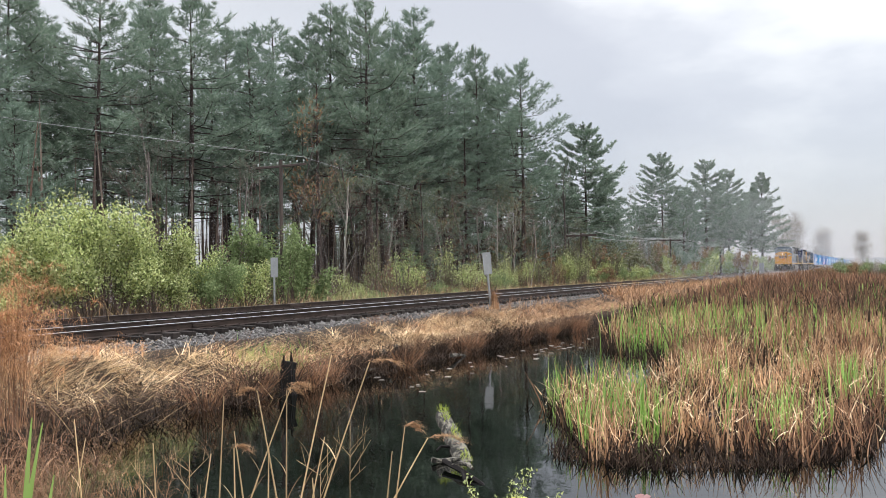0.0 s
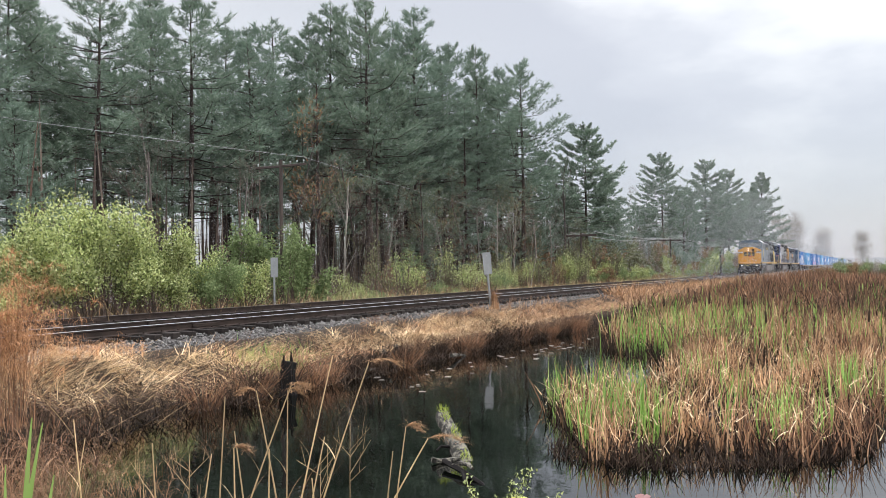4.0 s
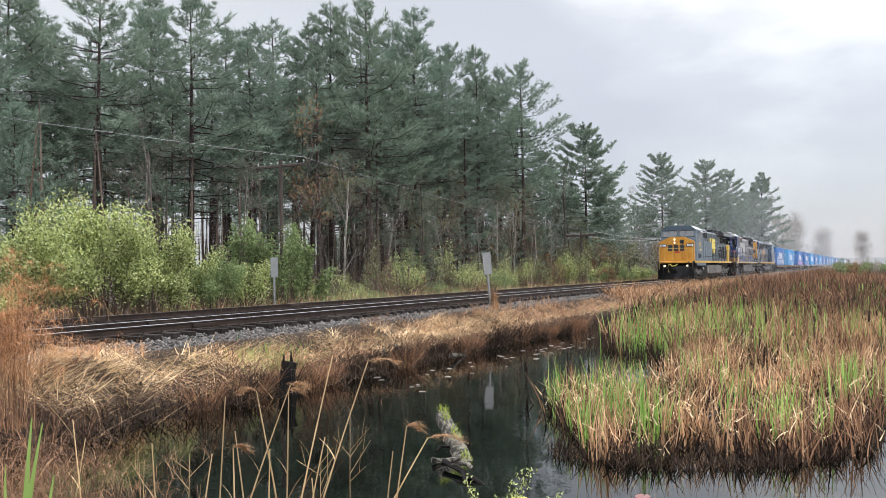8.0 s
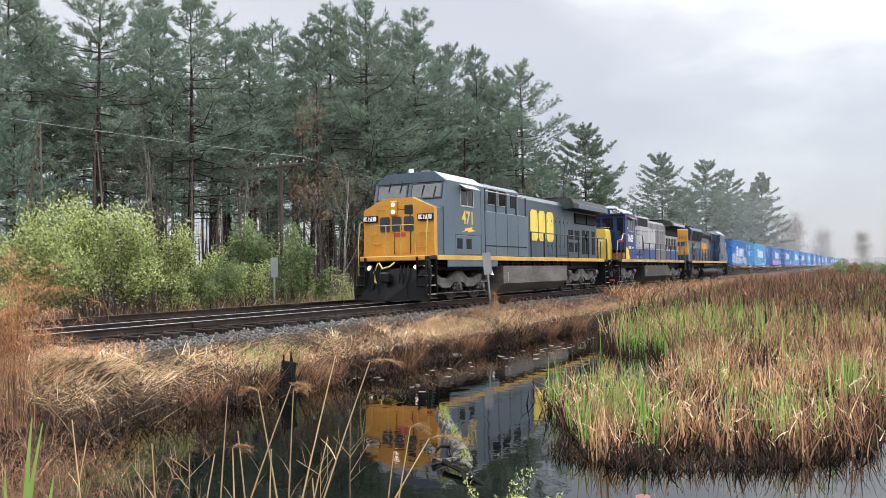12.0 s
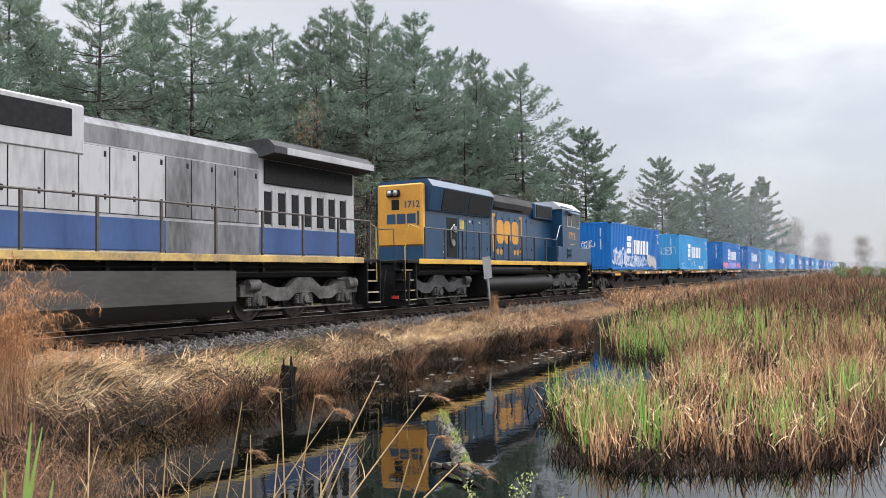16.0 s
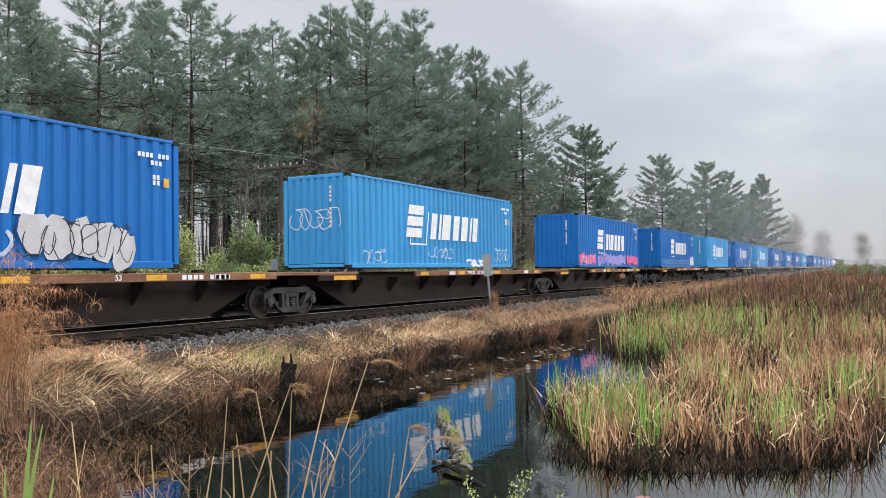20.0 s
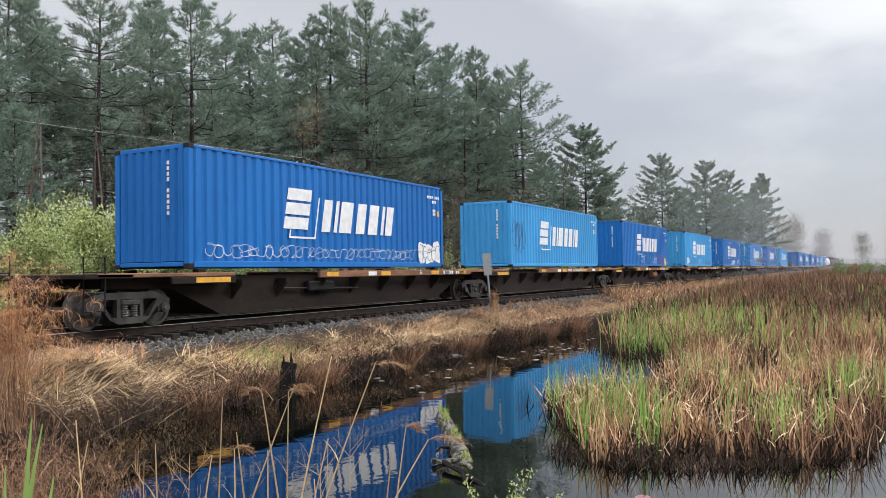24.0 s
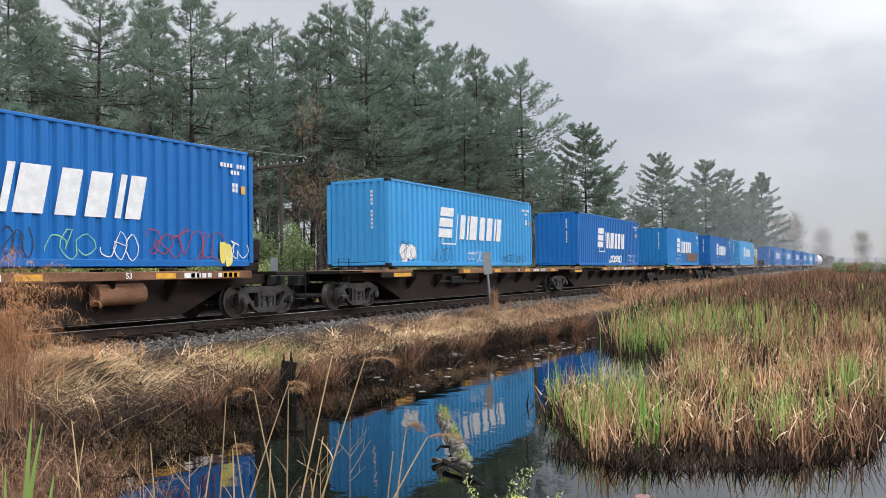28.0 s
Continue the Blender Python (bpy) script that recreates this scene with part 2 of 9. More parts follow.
M["tie"] = surface("creosoted_timber", (0.034, 0.028, 0.025), (0.012, 0.010, 0.009), 0.9, scale=5, fine=50, bump=0.5, obj=0.4, stretch=(6, 1, 6), spec=0.12)
M["bark"] = surface("pine_bark", (0.074, 0.056, 0.05), (0.027, 0.022, 0.021), 0.95, scale=3, fine=25, bump=0.9, obj=0.35, stretch=(3, 3, 0.6), spec=0.12)
M["greybark"] = surface("grey_bark", (0.12, 0.105, 0.095), (0.05, 0.043, 0.04), 0.95, scale=3, fine=30, bump=0.6, obj=0.35, stretch=(3, 3, 0.6), spec=0.12)
M["palebark"] = surface("pale_grey_bark", (0.30, 0.275, 0.245), (0.13, 0.115, 0.10), 0.9, scale=3, fine=30, bump=0.5, obj=0.35, stretch=(3, 3, 0.6), spec=0.12)
M["needles"] = blade_mat("pine_needles", [(0.082, 0.122, 0.096), (0.128, 0.181, 0.14), (0.18, 0.24, 0.185), (0.24, 0.303, 0.238)], 0.5, 0.42, tree=0.035)
M["leaf_light"] = blade_mat("young_willow_leaves", [(0.10, 0.13, 0.05), (0.15, 0.19, 0.072), (0.35, 0.405, 0.155), (0.46, 0.515, 0.225), (0.58, 0.62, 0.33), (0.36, 0.39, 0.135), (0.21, 0.245, 0.085)], 0.6, 0.4)
M["leaf_green"] = blade_mat("fresh_green_leaves", [(0.12, 0.165, 0.07), (0.195, 0.255, 0.11), (0.28, 0.34, 0.165)], 0.6, 0.4)
M["leaf_rust"] = blade_mat("rusty_twigs", [(0.19, 0.11, 0.07), (0.28, 0.155, 0.09), (0.14, 0.09, 0.065), (0.23, 0.18, 0.09), (0.34, 0.24, 0.13)], 0.8, 0.15)
M["twig"] = blade_mat("bare_twigs", [(0.10, 0.078, 0.065), (0.16, 0.125, 0.10), (0.07, 0.05, 0.045), (0.13, 0.085, 0.065)], 0.9, 0.0)
M["straw"] = blade_mat("dead_straw", [(0.28, 0.165, 0.085), (0.60, 0.40, 0.215), (0.80, 0.60, 0.36), (0.17, 0.10, 0.055), (0.68, 0.47, 0.26), (0.88, 0.71, 0.47)], 0.7, 0.12)
M["orange_straw"] = blade_mat("rust_coloured_dead_grass", [(0.22, 0.115, 0.065), (0.40, 0.23, 0.13), (0.57, 0.37, 0.22), (0.11, 0.06, 0.037), (0.45, 0.265, 0.145)], 0.75, 0.15)
M["rust_wisp"] = blade_mat("bright_rust_dead_fern", [(0.34, 0.155, 0.07), (0.56, 0.30, 0.15), (0.72, 0.43, 0.24), (0.20, 0.09, 0.045), (0.60, 0.33, 0.16)], 0.75, 0.25)
M["pale_cattail"] = blade_mat("bleached_cattail_leaves", [(0.50, 0.34, 0.18), (0.68, 0.50, 0.31), (0.82, 0.66, 0.44), (0.56, 0.37, 0.20)], 0.6, 0.2)
M["brown_cattail"] = blade_mat("red_brown_cattail_leaves", [(0.12, 0.06, 0.036), (0.26, 0.14, 0.08), (0.40, 0.235, 0.135), (0.07, 0.037, 0.026), (0.31, 0.17, 0.095)], 0.65, 0.1)
# far budding twigs: the mist's pale haze is mixed into their grey
M["bud_haze_grey"] = blade_mat("grey_budding_twigs", [(0.20, 0.18, 0.155), (0.28, 0.255, 0.22), (0.36, 0.33, 0.27)], 0.9, 0.2)
M["marsh_brown"] = blade_mat("dark_red_brown_marsh_growth", [(0.10, 0.055, 0.037), (0.19, 0.105, 0.065), (0.28, 0.165, 0.10), (0.06, 0.036, 0.027), (0.22, 0.125, 0.08)], 0.75, 0.15)
M["bud_olive"] = blade_mat("olive_budding_twigs", [(0.085, 0.09, 0.05), (0.15, 0.16, 0.085), (0.21, 0.22, 0.12), (0.12, 0.095, 0.065)], 0.8, 0.25)
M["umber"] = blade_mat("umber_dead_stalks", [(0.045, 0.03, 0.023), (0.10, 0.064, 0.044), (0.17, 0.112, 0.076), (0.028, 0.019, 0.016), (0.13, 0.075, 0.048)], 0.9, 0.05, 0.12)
# near-black stalks; the colour also puts in shade between stems and in hollows
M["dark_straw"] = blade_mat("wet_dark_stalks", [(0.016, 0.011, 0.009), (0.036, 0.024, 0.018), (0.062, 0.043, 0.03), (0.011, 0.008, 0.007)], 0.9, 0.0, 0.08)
M["cattail_dead"] = blade_mat("dead_cattail_leaves", [(0.17, 0.085, 0.045), (0.43, 0.245, 0.13), (0.74, 0.50, 0.30), (0.07, 0.036, 0.022), (0.50, 0.295, 0.16), (0.21, 0.108, 0.058), (0.60, 0.37, 0.21), (0.11, 0.058, 0.034)], 0.6, 0.15)
M["cattail_green"] = blade_mat("green_cattail_leaves", [(0.12, 0.245, 0.045), (0.21, 0.36, 0.075), (0.33, 0.46, 0.14), (0.17, 0.29, 0.08)], 0.5, 0.35)

# ---------------- ground, water ----------------


def smooth(a, b, x):
    t = np.clip((np.asarray(x, float) - a) / (b - a), 0, 1)
    return t * t * (3 - 2 * t)


def wave(x, y, s=1.0):
    return np.sin(x * 0.9 * s + 1.3) * 0.4 + np.sin(y * 1.1 * s + x * 0.35 * s) * 0.35 + np.sin((x - y) * 2.1 * s) * 0.25


def ground_z(x, y):
    """Height of the ground: pond bed, banks, the low railway embankment and the wood's floor."""
    x, y = np.asarray(x, float), np.asarray(y, float)
    z = np.full(np.broadcast(x, y).shape, -1.55)
    u, side = x * 0.88 + y * 0.475, -(x - 4.0) * 0.761 + (y - 6.3) * 0.649
    w = wave(x, y)
    far_bank = smooth(9.0, 12.3, y + 0.35 * w) * smooth(-60, -20, x)
    near_bank = smooth(5.6, 3.2, u + 0.25 * w)
    left_bank = smooth(-0.3, 2.6, side + 0.3 * w)
    marsh = smooth(34, 55, x + 3 * w) * 0.5
    far_right = smooth(-18, -60, y)
    z = z + np.maximum(far_bank * 1.15, np.maximum(near_bank * 0.95, np.maximum(left_bank * 1.05, np.maximum(marsh, far_right * 0.6))))
    z = np.where(y > 17.4, -0.42 - 0.3 * smooth(19.6, 21.5, y) + 0.05 * wave(x, y, 0.3) * smooth(19.6, 22, y), z)
    z = z - 0.3 * smooth(12.25, 12.9, y) * smooth(17.7, 17.2, y)
    z = z + 0.2 * np.maximum(0, np.sin(x * 1.5 + 1) * np.sin(x * 0.63 + y * 0.8)) * smooth(9.5, 10.6, y) * smooth(12.4, 11.6, y)
    z = z + 0.03 * wave(x * 3, y * 3) * smooth(-1.3, -0.9, z) * (np.abs(y - TRACK) > 2.6)
    return z


def make_ground():
    def steps(lo, hi, step, far):
        mid = list(np.arange(lo, hi + 1e-6, step))
        out = [far * k for k in (0.02, 0.04, 0.08, 0.2, 0.5, 1.0)]
        return np.array([lo - o for o in out[::-1]] + mid + [hi + o for o in out])
    xs, ys = steps(-12, 70, 0.5, 3800), steps(-30, 70, 0.5, 3800)
    gx, gy = np.meshgrid(xs, ys, indexing="ij")
    gz = ground_z(gx, gy)
    v = np.stack([gx, gy, gz], -1).reshape(-1, 3)
    n, k = len(xs), len(ys)
    i = (np.arange(n - 1)[:, None] * k + np.arange(k - 1)[None, :]).reshape(-1)
    q = np.stack([i, i + k, i + k + 1, i + 1], 1)
    me = array_mesh("ground", v, None, M["soil"], q)
    me.polygons.foreach_set("use_smooth", [True] * len(me.polygons))
    tagged(new("ground", me), "damp brown earth of pond banks and wood floor", "ground", kind="structure")
    w = bpy.data.materials.new("dark_pond_water")
    w.use_nodes = True
    nt, l = w.node_tree.nodes, w.node_tree.links
    b = nt["Principled BSDF"]
    b.inputs["Base Color"].default_value = (0.0012, 0.0016, 0.0012, 1)
    b.inputs["Roughness"].default_value, b.inputs["IOR"].default_value = 0.02, 1.6
    b.inputs["Specular IOR Level"].default_value = 0.5
    co, nz, bp = nt.new("ShaderNodeTexCoord"), nt.new("ShaderNodeTexNoise"), nt.new("ShaderNodeBump")
    nz.inputs["Scale"].default_value, nz.inputs["Detail"].default_value = 2.6, 4
    bp.inputs["Strength"].default_value, bp.inputs["Distance"].default_value = 0.12, 0.02
    l.new(co.outputs["Object"], nz.inputs["Vector"])
    l.new(nz.outputs["Fac"], bp.inputs["Height"])
    l.new(bp.outputs[0], b.inputs["Normal"])
    mb = MB()
    mb.add([(-60, -260, WATER), (420, -260, WATER), (420, 10.5, WATER), (-60, 10.5, WATER)], [(0, 1, 2, 3)])
    solid("water", mb, w, "still black pond water mirroring the train and trees", "water", "structure")


make_ground()

# ---------------- the track ----------------


def make_track():
    bed = MB()
    bed.prism([(TRACK - 2.8, -0.66), (TRACK - 1.5, -0.36), (TRACK - 1.22, -0.29), (TRACK + 1.22, -0.29), (TRACK + 1.5, -0.33), (TRACK + 2.8, -0.5)], -60, 1500, "x")
    track = solid("railway_track", bed, M["ballast"], "single railway track on grey ballast with dark timber ties", "track", "structure")
    track.location.z = RAIL
    prof = [(-0.07, -0.17), (-0.07, -0.16), (-0.012, -0.14), (-0.012, -0.045), (-0.034, -0.035), (-0.034, -0.006), (0.034, -0.006), (0.034, -0.035),
            (0.012, -0.045), (0.012, -0.14), (0.07, -0.16), (0.07, -0.17)]
    for s in (-0.752, 0.752):
        part("rail", MB().prism([(TRACK + s + a, b) for a, b in prof], -60, 1500, "x"), M["rail"], track, "rust-brown steel rail")
        part("rail_head", MB().box(-60, 1500, TRACK + s - 0.034, TRACK + s + 0.034, -0.0058, 0.0), M["railhead"], track, "worn bright running surface of the rail")
    tie = MB().box(-0.115, 0.115, -1.3, 1.3, -0.36, -0.175, 0.015).mesh("tie", M["tie"])
    plate = MB()
    for s in (-0.752, 0.752):
        plate.box(-0.09, 0.09, s - 0.18, s + 0.18, -0.174, -0.162, 0.004)
        for a in (-0.1, 0.1):
            plate.box(-0.02, 0.02, s + a - 0.02, s + a + 0.02, -0.163, -0.135)
    plate = plate.mesh("tie_plate", M["rail"])
    for i in range(270):
        at = pose(-1 + i * 0.51 + rng.normal() * 0.02, TRACK + rng.normal() * 0.04, rng.normal() * 0.005, 0, 0, rng.normal() * 0.8)
        t = part("tie", tie, None, track, at=at)
        if i < 130:
            part("tie_plate", plate, None, t)
    rest = MB()
    for i in range(500):
        x = 137 + i * 0.51
        rest.box(x - 0.115, x + 0.115, TRACK - 1.3, TRACK + 1.3, -0.36, -0.175)
    tagged(part("far_ties", rest, M["tie"], track), kind="stuff")
    # joint bars
    for x in (14.2, 26.1, 38.0):
        for s in (-0.752, 0.752):
            part("joint_bar", MB().box(x - 0.45, x + 0.45, TRACK + s - 0.05, TRACK + s - 0.015, -0.14, -0.05, 0.01), M["rail"], track)
    # loose stones on the shoulders
    n = 17000
    x = 4 + 60 * rng.random(n) ** 1.4
    sidey = np.where(rng.random(n) < 0.8, -1, 1)
    off = 0.85 + 1.75 * rng.random(n)
    y = TRACK + sidey * off
    z = np.interp(off, [0.8, 1.22, 1.5, 2.8], [-0.285, -0.285, -0.355, -0.655]) + 0.01
    s = 0.024 + 0.034 * rng.random(n)
    base = np.array([(1, 0, 0), (-1, 0, 0), (0, 1, 0), (0, -1, 0), (0, 0, 1), (0, 0, -1)], float)
    v = base[None] * (0.6 + 0.7 * rng.random((n, 6, 1))) * s[:, None, None]
    a = rng.random(n) * 6.28
    ca, sa = np.cos(a)[:, None], np.sin(a)[:, None]
    vx, vy = v[..., 0] * ca - v[..., 1] * sa, v[..., 0] * sa + v[..., 1] * ca
    v = np.stack([vx + x[:, None], vy + y[:, None], v[..., 2] * 0.8 + z[:, None]], -1).reshape(-1, 3)
    t = np.array([(0, 2, 4), (2, 1, 4), (1, 3, 4), (3, 0, 4), (2, 0, 5), (1, 2, 5), (3, 1, 5), (0, 3, 5)])
    tris = (t[None] + (np.arange(n) * 6)[:, None, None]).reshape(-1, 3)
    tagged(part("loose_ballast", array_mesh("loose_ballast", v, tris, M["stone"]), None, track, "loose grey crushed stones"), kind="stuff")
    # the one rail left of a lifted side track
    y = TRACK + 3.87
    old = solid("old_rail", MB().prism([(y + a, b) for a, b in prof], -60, 420, "x"), M["rail"], "dull brown rail left of a lifted side track", "rail", "structure")
    old.location.z = RAIL
    part("worn_head", MB().box(-60, 420, y - 0.028, y + 0.028, -0.0058, 0.0), M["oldhead"], old, "dull grey top of the old rail")
    for i in range(90):
        part("tie", tie, None, old, at=pose(6 + i * 0.56 + rng.normal() * 0.05, y + 0.6 + rng.normal() * 0.1, 0.004, 0, 0, rng.normal() * 2))
    for x in (14.6, 23.4, 29.8, 44.0):
        part("joint_bar", MB().box(x - 0.45, x + 0.45, y - 0.05, y - 0.015, -0.14, -0.04, 0.01), M["rail"], old)
    for i in range(60):
        x = 8 + i * 0.56
        part("spike", MB().box(x - 0.02, x + 0.02, y - 0.1, y - 0.06, -0.17, -0.12, 0.005), M["rail"], old)


make_track()

# ---------------- plants ----------------


def ribbons(base, head, length, width, lean, curl, segs=3, face=None):
    """Narrow blades as strips: from base, leaning by lean (radians) towards head, bending on by curl. Arrays of one value a blade."""
    n = len(base)
    t = np.linspace(0, 1, segs + 1)
    p = np.zeros((n, segs + 1, 3))
    p[:, 0] = base
    for i in range(1, segs + 1):
        a = lean + curl * (t[i] + t[i - 1]) / 2
        d = np.stack([np.sin(a) * np.cos(head), np.sin(a) * np.sin(head), np.cos(a)], -1)
        p[:, i] = p[:, i - 1] + d * (length / segs)[:, None]
    face = rng.random(n) * 6.28 if face is None else face
    wv = np.stack([np.cos(face), np.sin(face), np.zeros(n)], -1) * (width / 2)[:, None]
    taper = np.linspace(1, 0.15, segs + 1)
    v = np.stack([p - wv[:, None] * taper[None, :, None], p + wv[:, None] * taper[None, :, None]], 2).reshape(-1, 3)
    i = np.arange(n)[:, None] * (2 * (segs + 1)) + np.arange(segs)[None] * 2
    q = np.stack([i, i + 1, i + 3, i + 2], -1).reshape(-1, 4)
    return v, q


TURN = np.random.default_rng(5)


def spikes(centre, way, length, width):
    """One thin triangle for each needle tuft."""
    n = len(centre)
    sidev = np.cross(way, TURN.normal(size=(n, 3)))
    sidev /= np.linalg.norm(sidev, axis=1)[:, None] + 1e-9
    sidev *= (width / 2)[:, None]
    v = np.stack([centre - sidev, centre + sidev, centre + way * length[:, None]], 1).reshape(-1, 3)
    return v, np.arange(n * 3).reshape(-1, 3)


def pine_meshes(seed, crown_from, reach, gappy, dense=1.0, coarse=1.0):
    """Trunk-with-limbs and needle meshes of a white pine 20 m high."""
    r = np.random.default_rng(seed)
    H = 20.0
    bend = r.normal(size=2) * 0.25
    mb = MB()
    axis = lambda z: Vector((bend[0] * math.sin(z / H * 3), bend[1] * math.sin(z / H * 2.4), z))
    mb.tube([axis(z) for z in np.linspace(0, H * 1.01, 9)], 0.25, 8, 0.012)
    cs, ws, ls = [], [], []
    lop = r.random() * 6.28
    z = H * crown_from
    while z < H * 0.985:
        k = (z / H - crown_from) / (1 - crown_from)
        prof = reach * 1.3 * (1 - k) ** 0.72 * (0.5 + 0.5 * min(1, k * 2.6)) + 0.05
        swing = r.random() * 6.28
        prof *= 0.8 + 0.4 * r.random()
        count = int(r.integers(4, 7))
        for j in range(count):
            if r.random() < gappy:
                continue
            a = swing + 6.28 * j / count + r.normal() * 0.3
            ln = prof * (0.38 + 0.8 * r.random()) * (1 + 0.22 * math.cos(a - lop))
            rise = 0.02 + 0.6 * k ** 3 + 0.2 * k + r.normal() * 0.09
            d = Vector((math.cos(a), math.sin(a), rise)).normalized()
            p0 = axis(z + r.normal() * 0.06)
            tip = p0 + d * ln + Vector((0, 0, (0.05 + 0.16 * r.random()) * ln))
            mid = p0 + d * ln * 0.55 - Vector((0, 0, 0.05 * ln))
            mb.tube([p0, mid, tip], 0.02 + 0.006 * ln, 3, 0.006, cap=False)
            # side twigs along the limb, each ending in brushes of needles
            nt = int((3 + 2.6 * ln) * (1 if dense == 1 else 0.5))
            t = 0.28 + 0.76 * (np.arange(nt) + r.random(nt)) / nt
            q = np.outer((1 - t) ** 2, p0) + np.outer(2 * t * (1 - t), mid) + np.outer(t * t, tip)
            px = np.array([-math.sin(a), math.cos(a), 0])
            sd = np.where(np.arange(nt) % 2, 1.0, -1.0) * (0.25 + 0.75 * r.random(nt))
            tw = np.array(d)[None] * 0.75 + px[None] * sd[:, None] + np.array([0, 0, 1.0])[None] * (0.22 + 0.2 * r.normal(size=nt))[:, None]
            tw /= np.linalg.norm(tw, axis=1)[:, None]
            tl = (0.34 * ln * np.clip(1.2 - t, 0.08, 1) + 0.22) * (0.7 + 0.5 * r.random(nt))
            m = 4 if dense == 1 else 3
            s = (np.arange(m) + r.random((nt, m))) / m
            c = (q[:, None] + tw[:, None] * (tl[:, None] * s)[..., None]).reshape(-1, 3) + r.normal(size=(nt * m, 3)) * np.array([0.05, 0.05, 0.07])
            kk = 6 if dense == 1 else 4
            cc = np.repeat(c, kk, 0) + r.normal(size=(nt * m * kk, 3)) * 0.05
            w = np.repeat(np.repeat(tw, m, 0), kk, 0) + r.normal(size=(nt * m * kk, 3)) * np.array([0.5, 0.5, 0.42]) + np.array([0, 0, 0.22])
            w /= np.linalg.norm(w, axis=1)[:, None]
            cs.append(cc)
            ws.append(w)
            ls.append((0.20 + 0.24 * r.random(nt * m * kk)) * (0.65 + 0.35 * min(1, ln / 1.5)) / dense ** 0.4)
        z += 0.36 + 0.36 * r.random()
    # dead limbs below the crown
    for _ in range(16):
        zz, a, ln = H * (0.12 + (crown_from - 0.1) * r.random()), r.random() * 6.28, 0.5 + 1.6 * r.random()
        p0 = axis(zz)
        mb.tube([p0, p0 + Vector((math.cos(a), math.sin(a), 0.1 + 0.2 * r.random())) * ln], 0.022, 3, 0.006, cap=False)
    cs, ws, ls = np.concatenate(cs), np.concatenate(ws), np.concatenate(ls)
    v, t = spikes(cs, ws, ls, coarse * (0.034 + 0.034 * r.random(len(cs))) / dense ** 0.9)
    return mb.mesh("trunk", M["bark"], True), array_mesh("crown", v, t, M["needles"])


PINES = [pine_meshes(11, 0.36, 4.2, 0.2), pine_meshes(12, 0.28, 4.8, 0.25), pine_meshes(13, 0.45, 4.0, 0.25), pine_meshes(14, 0.33, 5.4, 0.32),
         pine_meshes(15, 0.40, 3.8, 0.15), pine_meshes(16, 0.22, 4.6, 0.3), pine_meshes(17, 0.05, 4.6, 0.2),
         pine_meshes(18, 0.42, 3.6, 0.3, 0.4), pine_meshes(19, 0.5, 3.9, 0.35, 0.4), pine_meshes(20, 0.38, 3.3, 0.3, 0.4), pine_meshes(21, 0.06, 4.2, 0.25, 0.4),
         pine_meshes(22, 0.22, 4.9, 0.04, 1.0, 2.1), pine_meshes(23, 0.32, 5.2, 0.06, 1.0, 2.1)]


def pine(x, y, h, kind, turn, wide=1.0, label="tall white pine with a dark green layered crown"):
    s = h / 20.0
    t = thing("pine_tree", pose(x, y, float(ground_z(x, y)) - 0.1, 0, 0, turn), label, "tree", "pines of the wood")
    t.scale = (s * wide, s * wide, s)
    trunk, crown = PINES[kind % len(PINES)]
    part("trunk", trunk, None, t)
    part("crown", crown, None, t)
    return t



EDGE_PINES = [(22.0, 36, 16.2, 0), (25.0, 38, 17.5, 1), (31.5, 44, 17.0, 2), (28.8, 36, 17.6, 3), (35.2, 40, 19.4, 4), (32.8, 34, 17.8, 1),
              (44.4, 42, 20.2, 2), (42.0, 36, 19.2, 0), (55.2, 44, 21.5, 4), (46.4, 34, 21.2, 5), (46.7, 31, 20.8, 1), (61.4, 38, 23.5, 3),
              (55.3, 32, 23.3, 0)]
EDGE_PINES_2 = [(68.5, 36, 24.0, 1), (64.2, 31, 21.9, 5), (78.4, 35, 23.5, 4), (67.1, 28, 20.6, 3), (88.3, 34, 15.5, 2), (82.7, 27, 17.3, 1),
                (99.9, 30, 14.0, 4), (118.0, 27, 18.4, 3), (131.8, 27, 14.8, 5), (140.3, 25, 19.9, 1), (164.2, 25, 20.8, 5), (192.3, 22, 22.7, 0),
                (189.2, 24, 18.3, 3), (163.5, 27, 17.5, 1)]


FILL_PINES = [(37.5, 34, 17.0, 4), (46.0, 36, 19.5, 2), (52.8, 36, 21.5, 4), (57.0, 33, 21.0, 2), (64.5, 35, 21.8, 4), (66.0, 31, 19.5, 2), (73.5, 33, 20.5, 4), (27.5, 40, 16.8, 2), (34.0, 38, 18.0, 0), (71.0, 30, 17.5, 5), (60.0, 30, 16.5, 5), (50.5, 31, 15.5, 5)]


